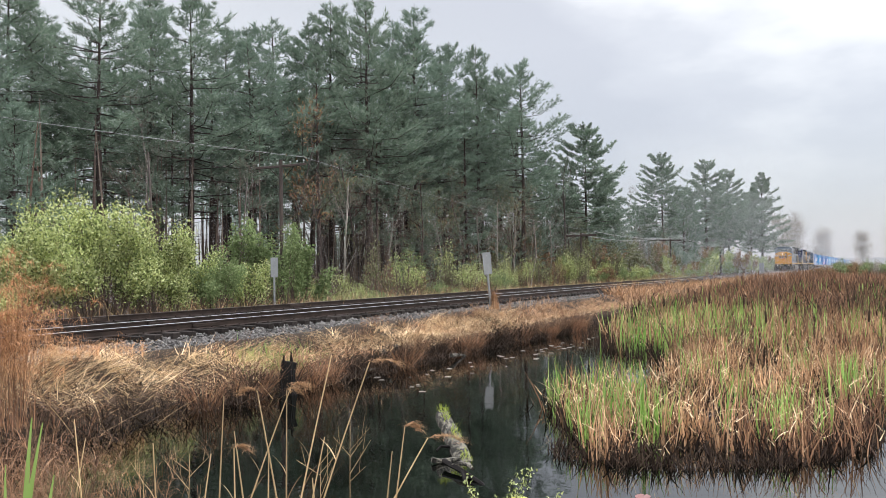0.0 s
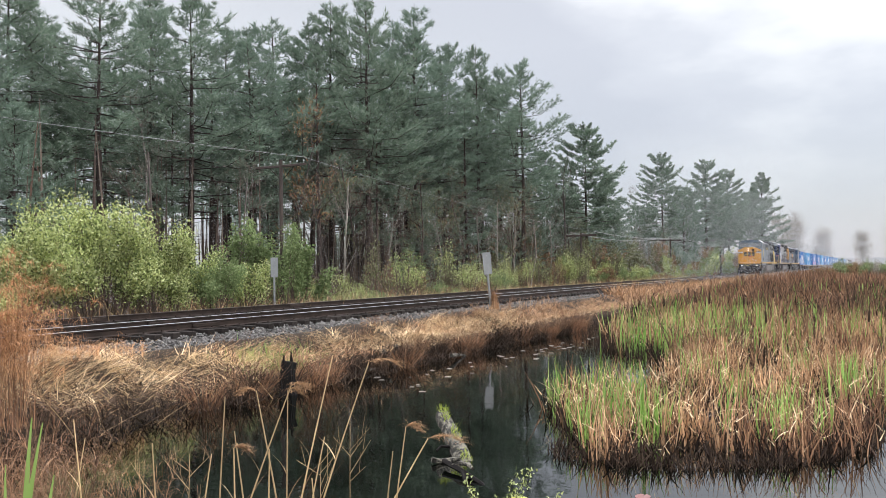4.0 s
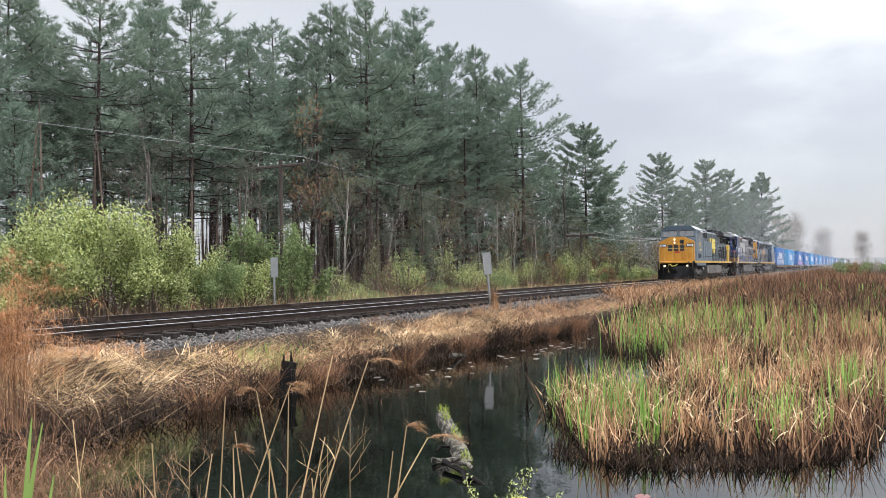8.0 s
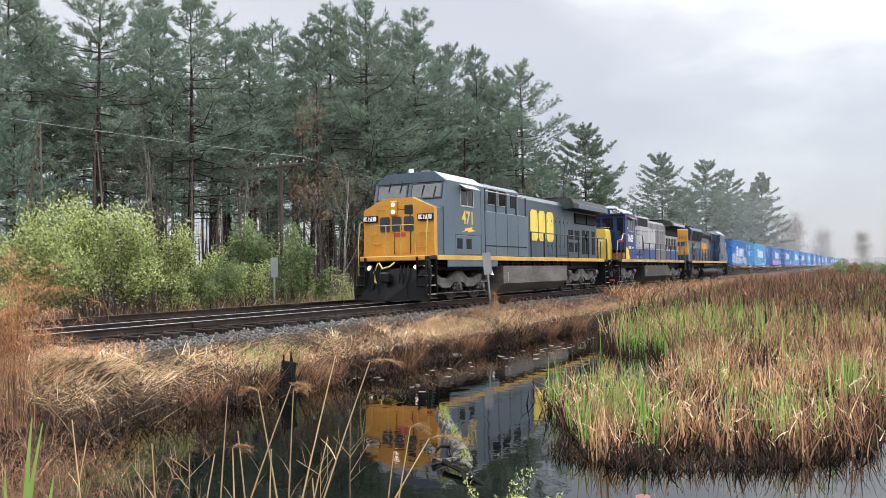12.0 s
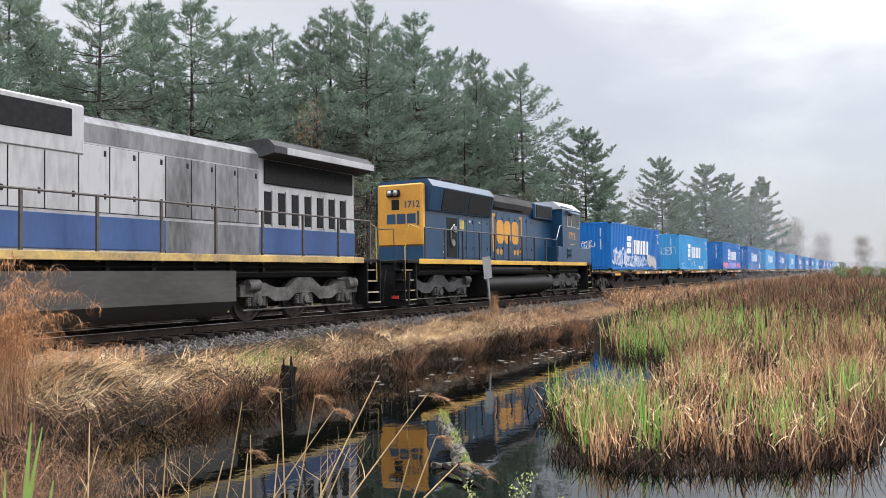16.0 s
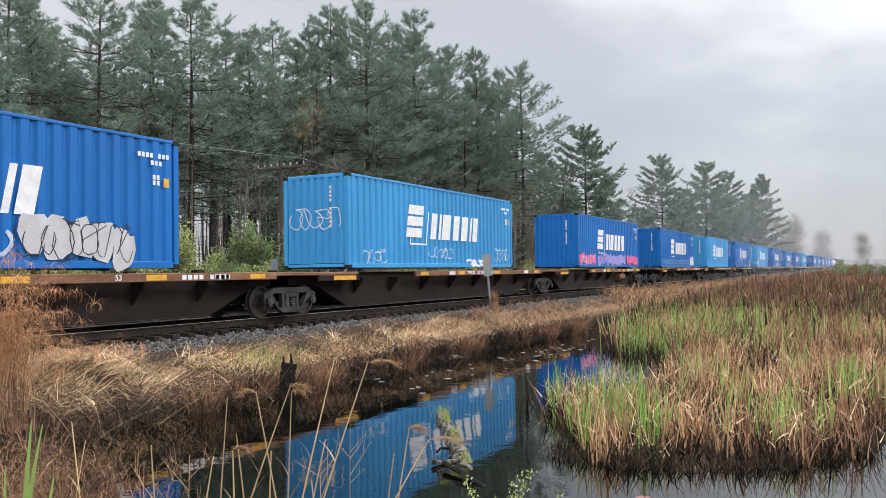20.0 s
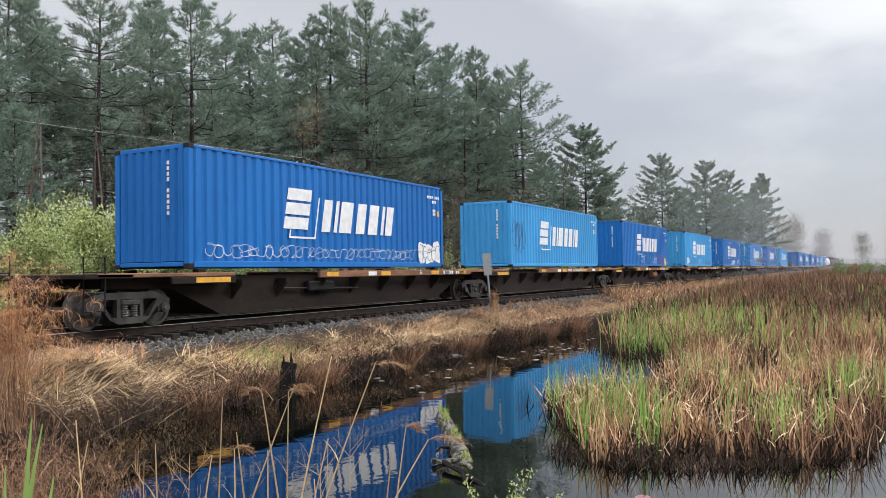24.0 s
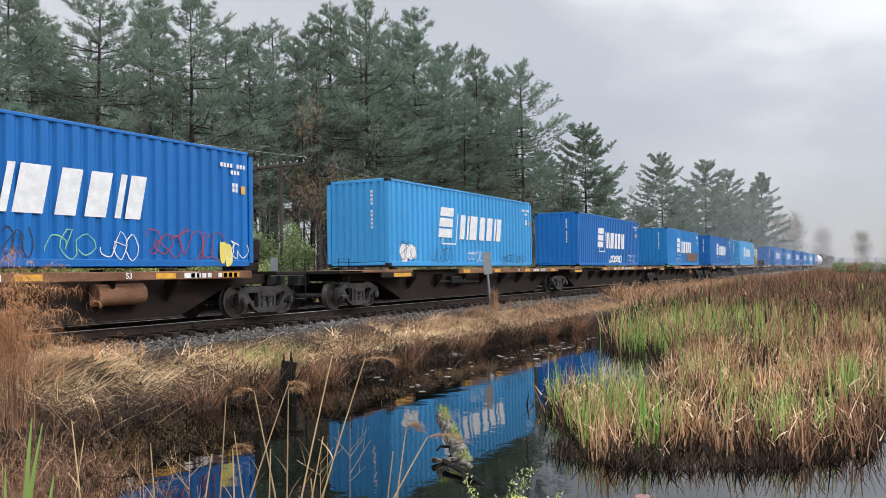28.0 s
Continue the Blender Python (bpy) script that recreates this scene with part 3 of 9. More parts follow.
def bare_tree_mesh(seed, h, twigs, forks=7):
    """A leafless broadleaf: tapered stem, forking limbs, many thin twigs in one mesh."""
    r = np.random.default_rng(seed)
    mb, tips = MB(), []

    def limb(p, d, ln, rad, depth):
        q = p + d * ln
        m = p + d * ln * 0.5 + Vector(r.normal(size=3)) * ln * 0.06
        mb.tube([p, m, q], rad, 5 if depth > 2 else 3, rad * 0.55, cap=False)
        if depth == 0:
            tips.append((q, d))
            return
        for _ in range(2 if depth < 3 else forks):
            s = 0.25 + 0.75 * r.random()
            b = p + d * ln * s
            nd = (d * 0.8 + Vector(r.normal(size=3)) * 0.5 + Vector((0, 0, 0.2))).normalized()
            limb(b, nd, ln * ((0.2 if depth == 3 else 0.4) + 0.2 * r.random()), rad * 0.42, depth - 1)
        tips.append((q, d))
    limb(Vector((0, 0, -0.1)), Vector((r.normal() * 0.05, r.normal() * 0.05, 1)).normalized(), h * 0.74, h * 0.005 + 0.015, 3)
    c = np.array([tuple(p) for p, d in tips for _ in range(twigs)])
    w = np.array([tuple(d) for p, d in tips for _ in range(twigs)]) * 0.8 + r.normal(size=(len(c), 3)) * 0.6 + np.array([0, 0, 0.3])
    w /= np.linalg.norm(w, axis=1)[:, None]
    return mb, c, w


def broadleaf(name, x, y, h, seed, twigs, mat, bark, label, size=0.3, width=0.02, spread=0.35, lean=0):
    mb, c, w = bare_tree_mesh(seed, h, twigs)
    r = np.random.default_rng(seed + 50)
    c = c + r.normal(size=c.shape) * spread
    v, t = spikes(c, w, size * (0.5 + r.random(len(c))), np.full(len(c), width))
    ob = thing(name, pose(x, y, float(ground_z(x, y)), lean, 0, 0), label, "tree")
    part("trunk", mb, bark, ob, smooth=True)
    part("crown", array_mesh("crown", v, t, mat), None, ob)
    return ob


def shrub(name, x, y, w, d, h, seed, n, mat, label, leaf=0.09, stems=40, group=""):
    """A bush: a sheaf of thin stems with many small leaves in uneven clumps."""
    r = np.random.default_rng(seed)
    ob = thing(name, pose(x, y, float(ground_z(x, y)) - 0.05), label, "shrub", group)
    mb = MB()
    spray = []
    heads = []
    for _ in range(max(6, stems // 4)):
        a, rad = r.random() * 6.28, r.random() ** 0.6
        heads.append(Vector((math.cos(a) * rad * w / 2, math.sin(a) * rad * d / 2, h * (0.35 + 0.62 * math.sqrt(max(0, 1 - rad ** 2)) * (0.55 + 0.45 * r.random())))))
    for i in range(stems):
        hd = heads[i % len(heads)]
        tip = hd + Vector((r.normal() * 0.07 * w, r.normal() * 0.07 * d, r.normal() * 0.09 * h))
        tip.z = max(tip.z, 0.25 * h)
        foot = Vector((tip.x * 0.4 + r.normal() * 0.1, tip.y * 0.4 + r.normal() * 0.1, 0))
        mid = (foot + tip) / 2 + Vector((0, 0, 0.12 * h))
        mb.tube([foot, mid, tip], 0.018, 3, 0.004, cap=False)
        spray.append((foot, mid, tip))
    pick = r.integers(0, len(spray), n)
    t = (0.35 + 0.65 * r.random(n) ** 0.6)[:, None]
    P = np.array([[tuple(q) for q in spray[i]] for i in pick])
    c = (1 - t) ** 2 * P[:, 0] + 2 * t * (1 - t) * P[:, 1] + t * t * P[:, 2]
    c = c + r.normal(size=(n, 3)) * np.array([0.036 * w + 0.04, 0.036 * d + 0.04, 0.036 * h + 0.04])
    c[:, 2] = np.maximum(c[:, 2], 0.1)
    wv = r.normal(size=(n, 3)) + np.array([0, 0, 0.5])
    wv /= np.linalg.norm(wv, axis=1)[:, None]
    v, t = spikes(c, wv, leaf * (0.7 + 0.8 * r.random(n)), leaf * (0.5 + 0.4 * r.random(n)))
    part("branch_frame", mb, M["twig"], ob)
    part("foliage", array_mesh("foliage", v, t, mat), None, ob)
    return ob


def make_wood():
    wood = np.random.default_rng(41)
    for x, y, h, k in EDGE_PINES + EDGE_PINES_2:
        pine(x, y, h, k if x < 80 else 11 + k % 2, wood.random() * 360, (0.95 if x < 64 else 0.74 if x < 80 else 0.95) + 0.22 * wood.random())
    for x, y, h, k in FILL_PINES:
        pine(x, y, h, k, wood.random() * 360, 1.0)
    for i in range(20):
        pine(34 + i * 4.6 + wood.normal(), 74 + 6 * wood.random(), 7.5 + 3 * wood.random(), 10, wood.random() * 360, 1.5, "bushy young pine far back in the wood")
    for i in range(34):
        y = 56 + 14 * wood.random()
        pine(y * (1.45 + 1.25 * i / 33) + wood.normal(), y, 6.5 + 4 * wood.random(), 10, wood.random() * 360, 1.6, "bushy young pine far back in the wood")
    # the wood behind the edge
    n = 0
    for row, (yy, x0, x1, step) in enumerate(((33, 12, 74, 4.6), (39, 14, 84, 4.4), (45, 16, 92, 5.2), (52, 20, 96, 5.0), (60, 30, 104, 6.0), (72, 40, 120, 7.0))):
        x = x0
        while x < x1:
            if x < 34 and (n + row) % 2:
                n += 1
                x += step
                continue
            n += 1
            tall = float(np.interp(x, [12, 30, 60], [9.5, 11.5, 15.0])) + row * 0.6
            pine(x + wood.normal() * 1.2, yy + wood.normal() * 1.6, tall + 3.5 * wood.random(), (7, 8, 9)[int(wood.integers(0, 3))], wood.random() * 360, 0.85 + 0.25 * wood.random(),
                 "slender white pine standing deep in the wood")
            x += step * (0.7 + 0.6 * wood.random())
    # young pines filling the edge
    for x, y, h in ((20.5, 31, 9.0), (37, 32, 7), (52, 30, 7.0), (58, 31, 9), (72, 29, 8.5), (76, 31, 10), (92, 29, 8), (64, 28, 6), (84, 31, 9), (96, 32, 9)):
        pine(x, y, h, 6, wood.random() * 360, 1.25, "young bushy green pine at the wood's edge")
    # low growth further along the line
    for x, y, h, k in ((106, 31, 11, 2), (112, 34, 9, 0), (124, 33, 12, 4), (148, 29, 15, 2), (155, 31, 16, 0), (176, 28, 16, 4), (206, 27, 15, 2), (215, 25, 13, 1)):
        pine(x, y, h, 7 + k % 3, wood.random() * 360, 0.95, "young pine along the far line")
    broadleaf("bare_tree", 110.6, 30, 13.5, 31, 14, M["twig"], M["greybark"], "thin leafless grey tree beside the pines", 0.5, 0.03)
    broadleaf("budding_tree", 244.4, 22, 19.0, 32, 130, M["bud_haze_grey"], M["greybark"], "tall broadleaf tree still in bud", 0.8, 0.07, 1.0)
    broadleaf("budding_tree", 296.2, 24, 20.0, 33, 130, M["bud_haze_grey"], M["greybark"], "tall twiggy broadleaf tree in mist", 0.9, 0.08, 1.2)
    broadleaf("budding_tree", 440.0, 24, 18.0, 34, 120, M["bud_haze_grey"], M["greybark"], "distant broadleaf tree fading into fog", 1.3, 0.14, 2.0)
    broadleaf("bare_tree", 262.0, 2.6, 11.5, 35, 90, M["bud_haze_grey"], M["greybark"], "lone budding tree beyond the marsh", 0.7, 0.05, 0.8)
    broadleaf("dead_tree", 75.5, 27, 15.5, 36, 2, M["twig"], M["greybark"], "dead bare snag standing at the wood's edge", 0.3, 0.02)
    broadleaf("budding_tree", 38.4, 30, 13.0, 37, 16, M["leaf_rust"], M["greybark"], "broadleaf tree with rusty brown buds among the pines", 0.3, 0.07, 0.35)
    for i, (x, y, h) in enumerate(((36.6, 26, 10.3), (45.6, 25, 7.2), (59.9, 26, 10.4), (30.5, 27, 9.0), (41.0, 27, 8.0), (52.0, 27, 9.0), (70.0, 25, 8.0), (24.0, 27, 9.5), (48.5, 28, 11.0), (33.0, 25.5, 7.5), (56.0, 24.5, 6.5), (64.0, 25.5, 7.0))):
        broadleaf("bare_tree", x, y, h, 60 + i, 10, M["leaf_rust"] if i % 3 == 2 else M["twig"], M["greybark"] if i % 2 else M["bark"], "thin leafless young tree at the wood's edge", 0.4, 0.02)
    for i in range(10):
        x = 30 + 48 * (i + wood.random()) / 10
        broadleaf("bare_tree", x, 22.8 + 3.2 * wood.random(), 5.5 + 4.0 * wood.random(), 640 + i, 8, M["twig"] if i % 2 else M["bud_olive"], M["palebark"], "slender pale-barked young tree at the wood's edge", 0.4, 0.02)
    for i in range(16):
        x = 32 + 42 * (i + wood.random()) / 16
        shrub("brush", x, 21.2 + 2.6 * wood.random(), 1.8 + 1.4 * wood.random(), 1.8, 1.8 + 2.4 * wood.random(), 680 + i, 900, M["leaf_light"] if i % 3 else M["bud_olive"], "thin brush just coming into pale leaf", 0.085, 34, "brush along the wood's edge")
    # shrubs between the track and the wood
    g = "leafing bushes beside the track"
    shrub("willow_bush", 16.6, 21.0, 5.0, 3.5, 4.3, 71, 22000, M["leaf_light"], "big pale green willow bush in young leaf", 0.084, 90, g)
    shrub("willow_bush", 13.9, 21.2, 4.2, 3.2, 3.4, 72, 16000, M["leaf_light"], "spreading pale green willow bush", 0.084, 60, g)
    shrub("willow_bush", 18.7, 20.4, 3.8, 2.6, 3.1, 73, 14000, M["leaf_light"], "rounded yellow-green bush beside the track", 0.08, 50, g)
    shrub("willow_bush", 20.4, 20.0, 2.4, 2.0, 2.1, 74, 6000, M["leaf_green"], "low green bush beside the track", 0.08, 36, g)
    shrub("willow_bush", 10.5, 22.0, 4.5, 3.0, 3.0, 75, 6000, M["leaf_light"], "pale green bush at the wood's edge", 0.085, 40, g)
    r = np.random.default_rng(91)
    for i in range(15):
        x, y = 98 + 34 * r.random(), 5.0 - 0.5 * i + 0.5 * r.normal()
        kind = i % 3
        shrub("marsh_shrub", x, y, 3.2 + 2.2 * r.random(), 3.0, 2.1 + 0.9 * r.random(), 300 + i, 1000, (M["leaf_rust"], M["bud_haze_grey"], M["leaf_green"])[kind],
              ("rust-brown shrub at the far end of the marsh", "grey-green budding shrub at the far end of the marsh", "green shrub at the far end of the marsh")[kind], 0.15, 26, "shrubs at the end of the marsh")
    shrub("young_pine", 146, 24.5, 8.0, 6.0, 7.4, 331, 5200, M["needles"], "bushy young pine beside the distant track", 0.32, 40)
    shrub("brush", 138, 24.0, 4.5, 4.0, 5.6, 332, 1600, M["leaf_rust"], "rust-coloured young tree beside the young pine", 0.26, 30, "brush along the wood's edge")
    shrub("young_pine", 128, 27.0, 6.0, 5.0, 6.0, 333, 3200, M["needles"], "bushy young pine at the wood's edge", 0.3, 34)
    shrub("young_fir", 27.2, 21.5, 2.2, 2.0, 3.4, 76, 4200, M["leaf_green"], "small bright green conifer sapling", 0.12, 26)
    shrub("young_fir", 25.4, 23.0, 1.9, 1.8, 4.2, 77, 3600, M["leaf_green"], "small bright green conifer sapling", 0.12, 26)
    shrub("willow_bush", 25.9, 21.2, 2.4, 1.6, 3.6, 79, 6000, M["leaf_green"], "tall green bush round the telegraph pole", 0.085, 40, g)
    shrub("low_bush", 22.6, 20.2, 1.8, 1.5, 2.1, 78, 2600, M["leaf_light"], "yellow-green low bush beside the signpost", 0.08, 26)
    for i in range(104):
        x = 22 + 100 * wood.random() ** 1.1
        kind = wood.random()
        mat, lab = (M["leaf_rust"], "brown twiggy brush with reddish buds") if kind < 0.45 else (M["leaf_light"], "thin brush just coming into pale leaf") if kind < 0.75 else (M["leaf_green"], "low green brush at the wood's edge")
        h = 0.8 + 2.4 * wood.random() ** 1.5
        shrub("brush", x, 20.6 + 4.5 * wood.random(), 1.6 + 2 * wood.random(), 1.5 + wood.random(), h, 100 + i, 900 if kind < 0.45 else 1300, mat, lab, 0.07 if x < 60 else 0.14, 34, "brush along the wood's edge")
    for i in range(40):
        x = 100 + 160 * wood.random()
        shrub("brush", x, 19.5 + 4 * wood.random(), 3 + 3 * wood.random(), 3, 2 + 3 * wood.random(), 200 + i, 900, (M["leaf_rust"], M["leaf_green"], M["leaf_light"])[i % 3], "hazy brush beside the distant track", 0.3, 20, "brush along the wood's edge")
    # olive thicket under the far pines
    for i in range(44):
        x = 62 + 100 * wood.random()
        h = 2.6 + 3.6 * wood.random()
        shrub("brush", x, 23.5 + 9 * wood.random(), 3.0 + 2.5 * wood.random(), 3.0, h, 500 + i, 800, M["bud_olive"] if i % 3 else M["leaf_rust"],
              "tall olive brush just coming into bud under the pines" if i % 3 else "rust-brown twiggy brush under the pines", 0.2, 26, "brush along the wood's edge")
    # the foggy young wood behind the far pines
    for i in range(30):
        s = (i + wood.random()) / 30
        y = 33 + 12 * wood.random()
        shrub("brush", y * (2.85 + 3.4 * s), y, 6.0 + 3.0 * wood.random(), 4.0, 5.5 + 4.5 * wood.random(), 560 + i, 900, (M["bud_olive"], M["needles"], M["bud_haze_grey"])[i % 3],
              ("tall olive brush just coming into bud under the pines", "young green pines crowded behind the far trees", "grey budding saplings crowded behind the far trees")[i % 3], 0.3, 26, "brush along the wood's edge")
    for x, y, h in ((107, 37, 13), (118, 40, 12), (131, 38, 13), (139, 36, 12), (158, 40, 13), (171, 38, 14), (188, 37, 13)):
        pine(x, y, h, 11 + int(x) % 2, wood.random() * 360, 0.9, "young pine along the far line")
    # undergrowth
    n = 5000
    x, y = 8 + 100 * wood.random(n) ** 1.2, 18.8 + 14 * wood.random(n) ** 1.5
    base = np.stack([x, y, ground_z(x, y)], -1)
    v, q = ribbons(base, wood.random(n) * 6.28, 0.3 + 0.8 * wood.random(n), 0.015 + 0.02 * wood.random(n), 0.2 + 0.4 * wood.random(n), 0.7 * wood.random(n), 2)
    tagged(new("undergrowth", array_mesh("undergrowth", v, None, M["leaf_rust"], q)), "brown dead stalks and leaf litter under the trees", "undergrowth", kind="stuff")
    n = 3000
    x, y = 18 + 80 * wood.random(n) ** 1.2, 19.5 + 2.2 * wood.random(n)
    base = np.stack([x, y, ground_z(x, y)], -1)
    v, q = ribbons(base, wood.random(n) * 6.28, 0.3 + 0.5 * wood.random(n), 0.02 + 0.025 * wood.random(n), 0.2 + 0.6 * wood.random(n), 0.9 * wood.random(n), 2)
    tagged(new("verge_straw", array_mesh("verge_straw", v, None, M["straw"], q)), "tufts of dead straw along the far side of the track", "dead grass", kind="stuff")
    n = 2600
    x, y = 18 + 90 * wood.random(n) ** 1.2, 19.6 + 2.6 * wood.random(n)
    base = np.stack([x, y, ground_z(x, y)], -1)
    v, q = ribbons(base, wood.random(n) * 6.28, 0.25 + 0.5 * wood.random(n), 0.03 + 0.02 * wood.random(n), 0.3 + 0.4 * wood.random(n), 0.9 * wood.random(n), 2)
    tagged(new("verge_grass", array_mesh("verge_grass", v, None, M["leaf_green"], q)), "green grass along the far side of the track", "grass", kind="stuff")
    # a thicket of twigs and saplings under the pines
    n = 16000
    x, y = 8 + 135 * wood.random(n) ** 0.9, 25 + 45 * wood.random(n) ** 1.3
    base = np.stack([x, y, ground_z(x, y)], -1)
    v, q = ribbons(base, wood.random(n) * 6.28, 1.0 + 2.4 * wood.random(n) * smooth(10, 60, x), 0.03 + 0.04 * wood.random(n), 0.05 + 0.3 * wood.random(n), 0.5 * wood.random(n), 2)
    tagged(new("thicket", array_mesh("thicket", v, None, M["twig"], q)), "dense bare saplings and twigs between the trunks", "undergrowth", kind="stuff")
    n = 1700
    x, y = 14 + 150 * wood.random(n) ** 0.9, 30 + 42 * wood.random(n)
    base = np.stack([x, y, ground_z(x, y)], -1)
    v, q = ribbons(base, wood.random(n) * 6.28, 5.0 + 5.0 * wood.random(n), 0.08 + 0.12 * wood.random(n), 0.06 * wood.random(n), 0.08 * wood.random(n), 3, np.full(n, -0.5))
    tagged(new("pole_saplings", array_mesh("pole_saplings", v, None, M["twig"], q)), "crowded thin straight trunks in the shade of the pines", "undergrowth", kind="stuff")
    # far woods, too distant to shift: the fog's grey haze is painted as a glow
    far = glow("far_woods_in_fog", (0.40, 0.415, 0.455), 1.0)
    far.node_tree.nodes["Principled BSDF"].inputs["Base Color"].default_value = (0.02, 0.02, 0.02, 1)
    mb = MB()
    for x0, y0, x1, y1, h in ((900, 420, 1500, -100, 15), (1500, -100, 1300, -900, 11)):
        top = []
        k = 60
        for i in range(k + 1):
            s = i / k
            top.append((x0 + (x1 - x0) * s, y0 + (y1 - y0) * s, h * (0.6 + 0.25 * math.sin(s * 23) * math.sin(s * 7 + 1) + 0.3 * wood.random())))
        o = [(a, b, -2) for a, b, c in top] + top
        mb.add(o, [(i, i + 1, i + k + 2, i + k + 1) for i in range(k)])
    solid("backdrop", mb, far, "distant wood, its fog haze painted as a grey glow", "backdrop", "structure")


make_wood()


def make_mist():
    """Thin ground mist over the far line and the wood: haze built from grey flecks, coarser with distance."""
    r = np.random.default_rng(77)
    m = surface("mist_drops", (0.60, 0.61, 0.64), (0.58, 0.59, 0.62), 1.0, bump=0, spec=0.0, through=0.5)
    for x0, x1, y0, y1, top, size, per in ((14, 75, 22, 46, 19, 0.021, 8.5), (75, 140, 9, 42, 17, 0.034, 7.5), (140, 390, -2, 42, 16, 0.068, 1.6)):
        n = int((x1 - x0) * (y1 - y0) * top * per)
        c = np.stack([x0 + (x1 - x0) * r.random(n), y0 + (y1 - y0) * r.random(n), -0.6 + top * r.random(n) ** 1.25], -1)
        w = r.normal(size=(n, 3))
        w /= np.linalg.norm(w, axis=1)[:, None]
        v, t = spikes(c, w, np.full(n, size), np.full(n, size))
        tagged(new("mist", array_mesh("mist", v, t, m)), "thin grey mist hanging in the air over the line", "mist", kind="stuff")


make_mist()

# ---------------- pond, bank and marsh plants ----------------


def scatter_blades(name, x, y, mat, label, category, length, width, lean, curl, segs=3, z=None, head=None):
    n = len(x)
    z = np.maximum(ground_z(x, y), WATER - 0.05) if z is None else z
    base = np.stack([x, y, z], -1)
    u = lambda ab: ab[0] + (ab[1] - ab[0]) * rng.random(n)
    v, q = ribbons(base, rng.random(n) * 6.28 if head is None else head, u(length), u(width), u(lean), u(curl), segs)
    return tagged(new(name, array_mesh(name, v, None, M[mat], q)), label, category, kind="stuff")


def marsh_edge(x):
    """The pond-side edge of the cattail bed: the greatest y at which cattails stand."""
    return np.interp(x, [8.4, 8.7, 10.0, 11.8, 12.6, 13.2, 13.6, 17.2, 18.4, 20, 22, 24, 34, 60, 200], [2.5, 2.9, 3.55, 4.7, 5.2, 4.6, 3.4, 3.6, 4.6, 5.8, 6.7, 7.4, 9.3, 10.4, 11.5])


def marsh_front(y):
    """The near edge of the bed, as x."""
    return np.interp(y, [-30, -0.6, -0.1, 0.15, 0.85, 1.9, 3.1, 5.4], [30, 13.0, 12.1, 10.3, 9.05, 8.45, 8.4, 11.9])


def fans(n, per, x0, x1, y0, power=1.0, spread=0.06, gaps=-0.1):
    """Places for plants that grow in fans of several leaves from one root, in drifts with open water between."""
    x = x0 + (x1 - x0) * rng.random(n) ** power
    y = y0 + (marsh_edge(x) - y0) * rng.random(n)
    keep = x > marsh_front(y) + 0.18 * wave(x, y, 1.7)
    for cx, cy, rx, ry in ((13.8, 0.75, 1.0, 0.3), (11.3, 1.0, 0.5, 0.22), (12.9, 2.6, 0.5, 0.3), (17.5, 2.2, 0.9, 0.4), (25.0, 3.5, 2.0, 0.5)):
        keep &= ((x - cx) / rx) ** 2 + ((y - cy) / ry) ** 2 > 0.7 + 0.6 * rng.random(n)
    drift = np.sin(x * 1.9 + 0.7 * np.sin(y * 1.3)) * 0.5 + np.sin(y * 2.3 + 1.1 * np.sin(x * 0.8)) * 0.5 + 0.5 * rng.normal(size=n)
    keep &= drift > gaps
    x, y = np.repeat(x[keep], per), np.repeat(y[keep], per)
    return x + rng.normal(size=len(x)) * spread, y + rng.normal(size=len(x)) * spread


def green_drift(x, y):
    """Where the fresh shoots come up thickest."""
    return 0.9 * np.sin(x * 2.3 + y * 1.1 + 0.4) + 0.9 * np.sin(y * 3.1 - x * 1.3) + 0.4 * np.sin(x * 0.6 + y * 0.5) + 0.6 * np.exp(-((x - 10.6) / 2.2) ** 2 - ((y - 4.0) / 0.9) ** 2) + 0.9 * np.exp(-((x - 25) / 7) ** 2 - ((y - 5) / 2) ** 2)


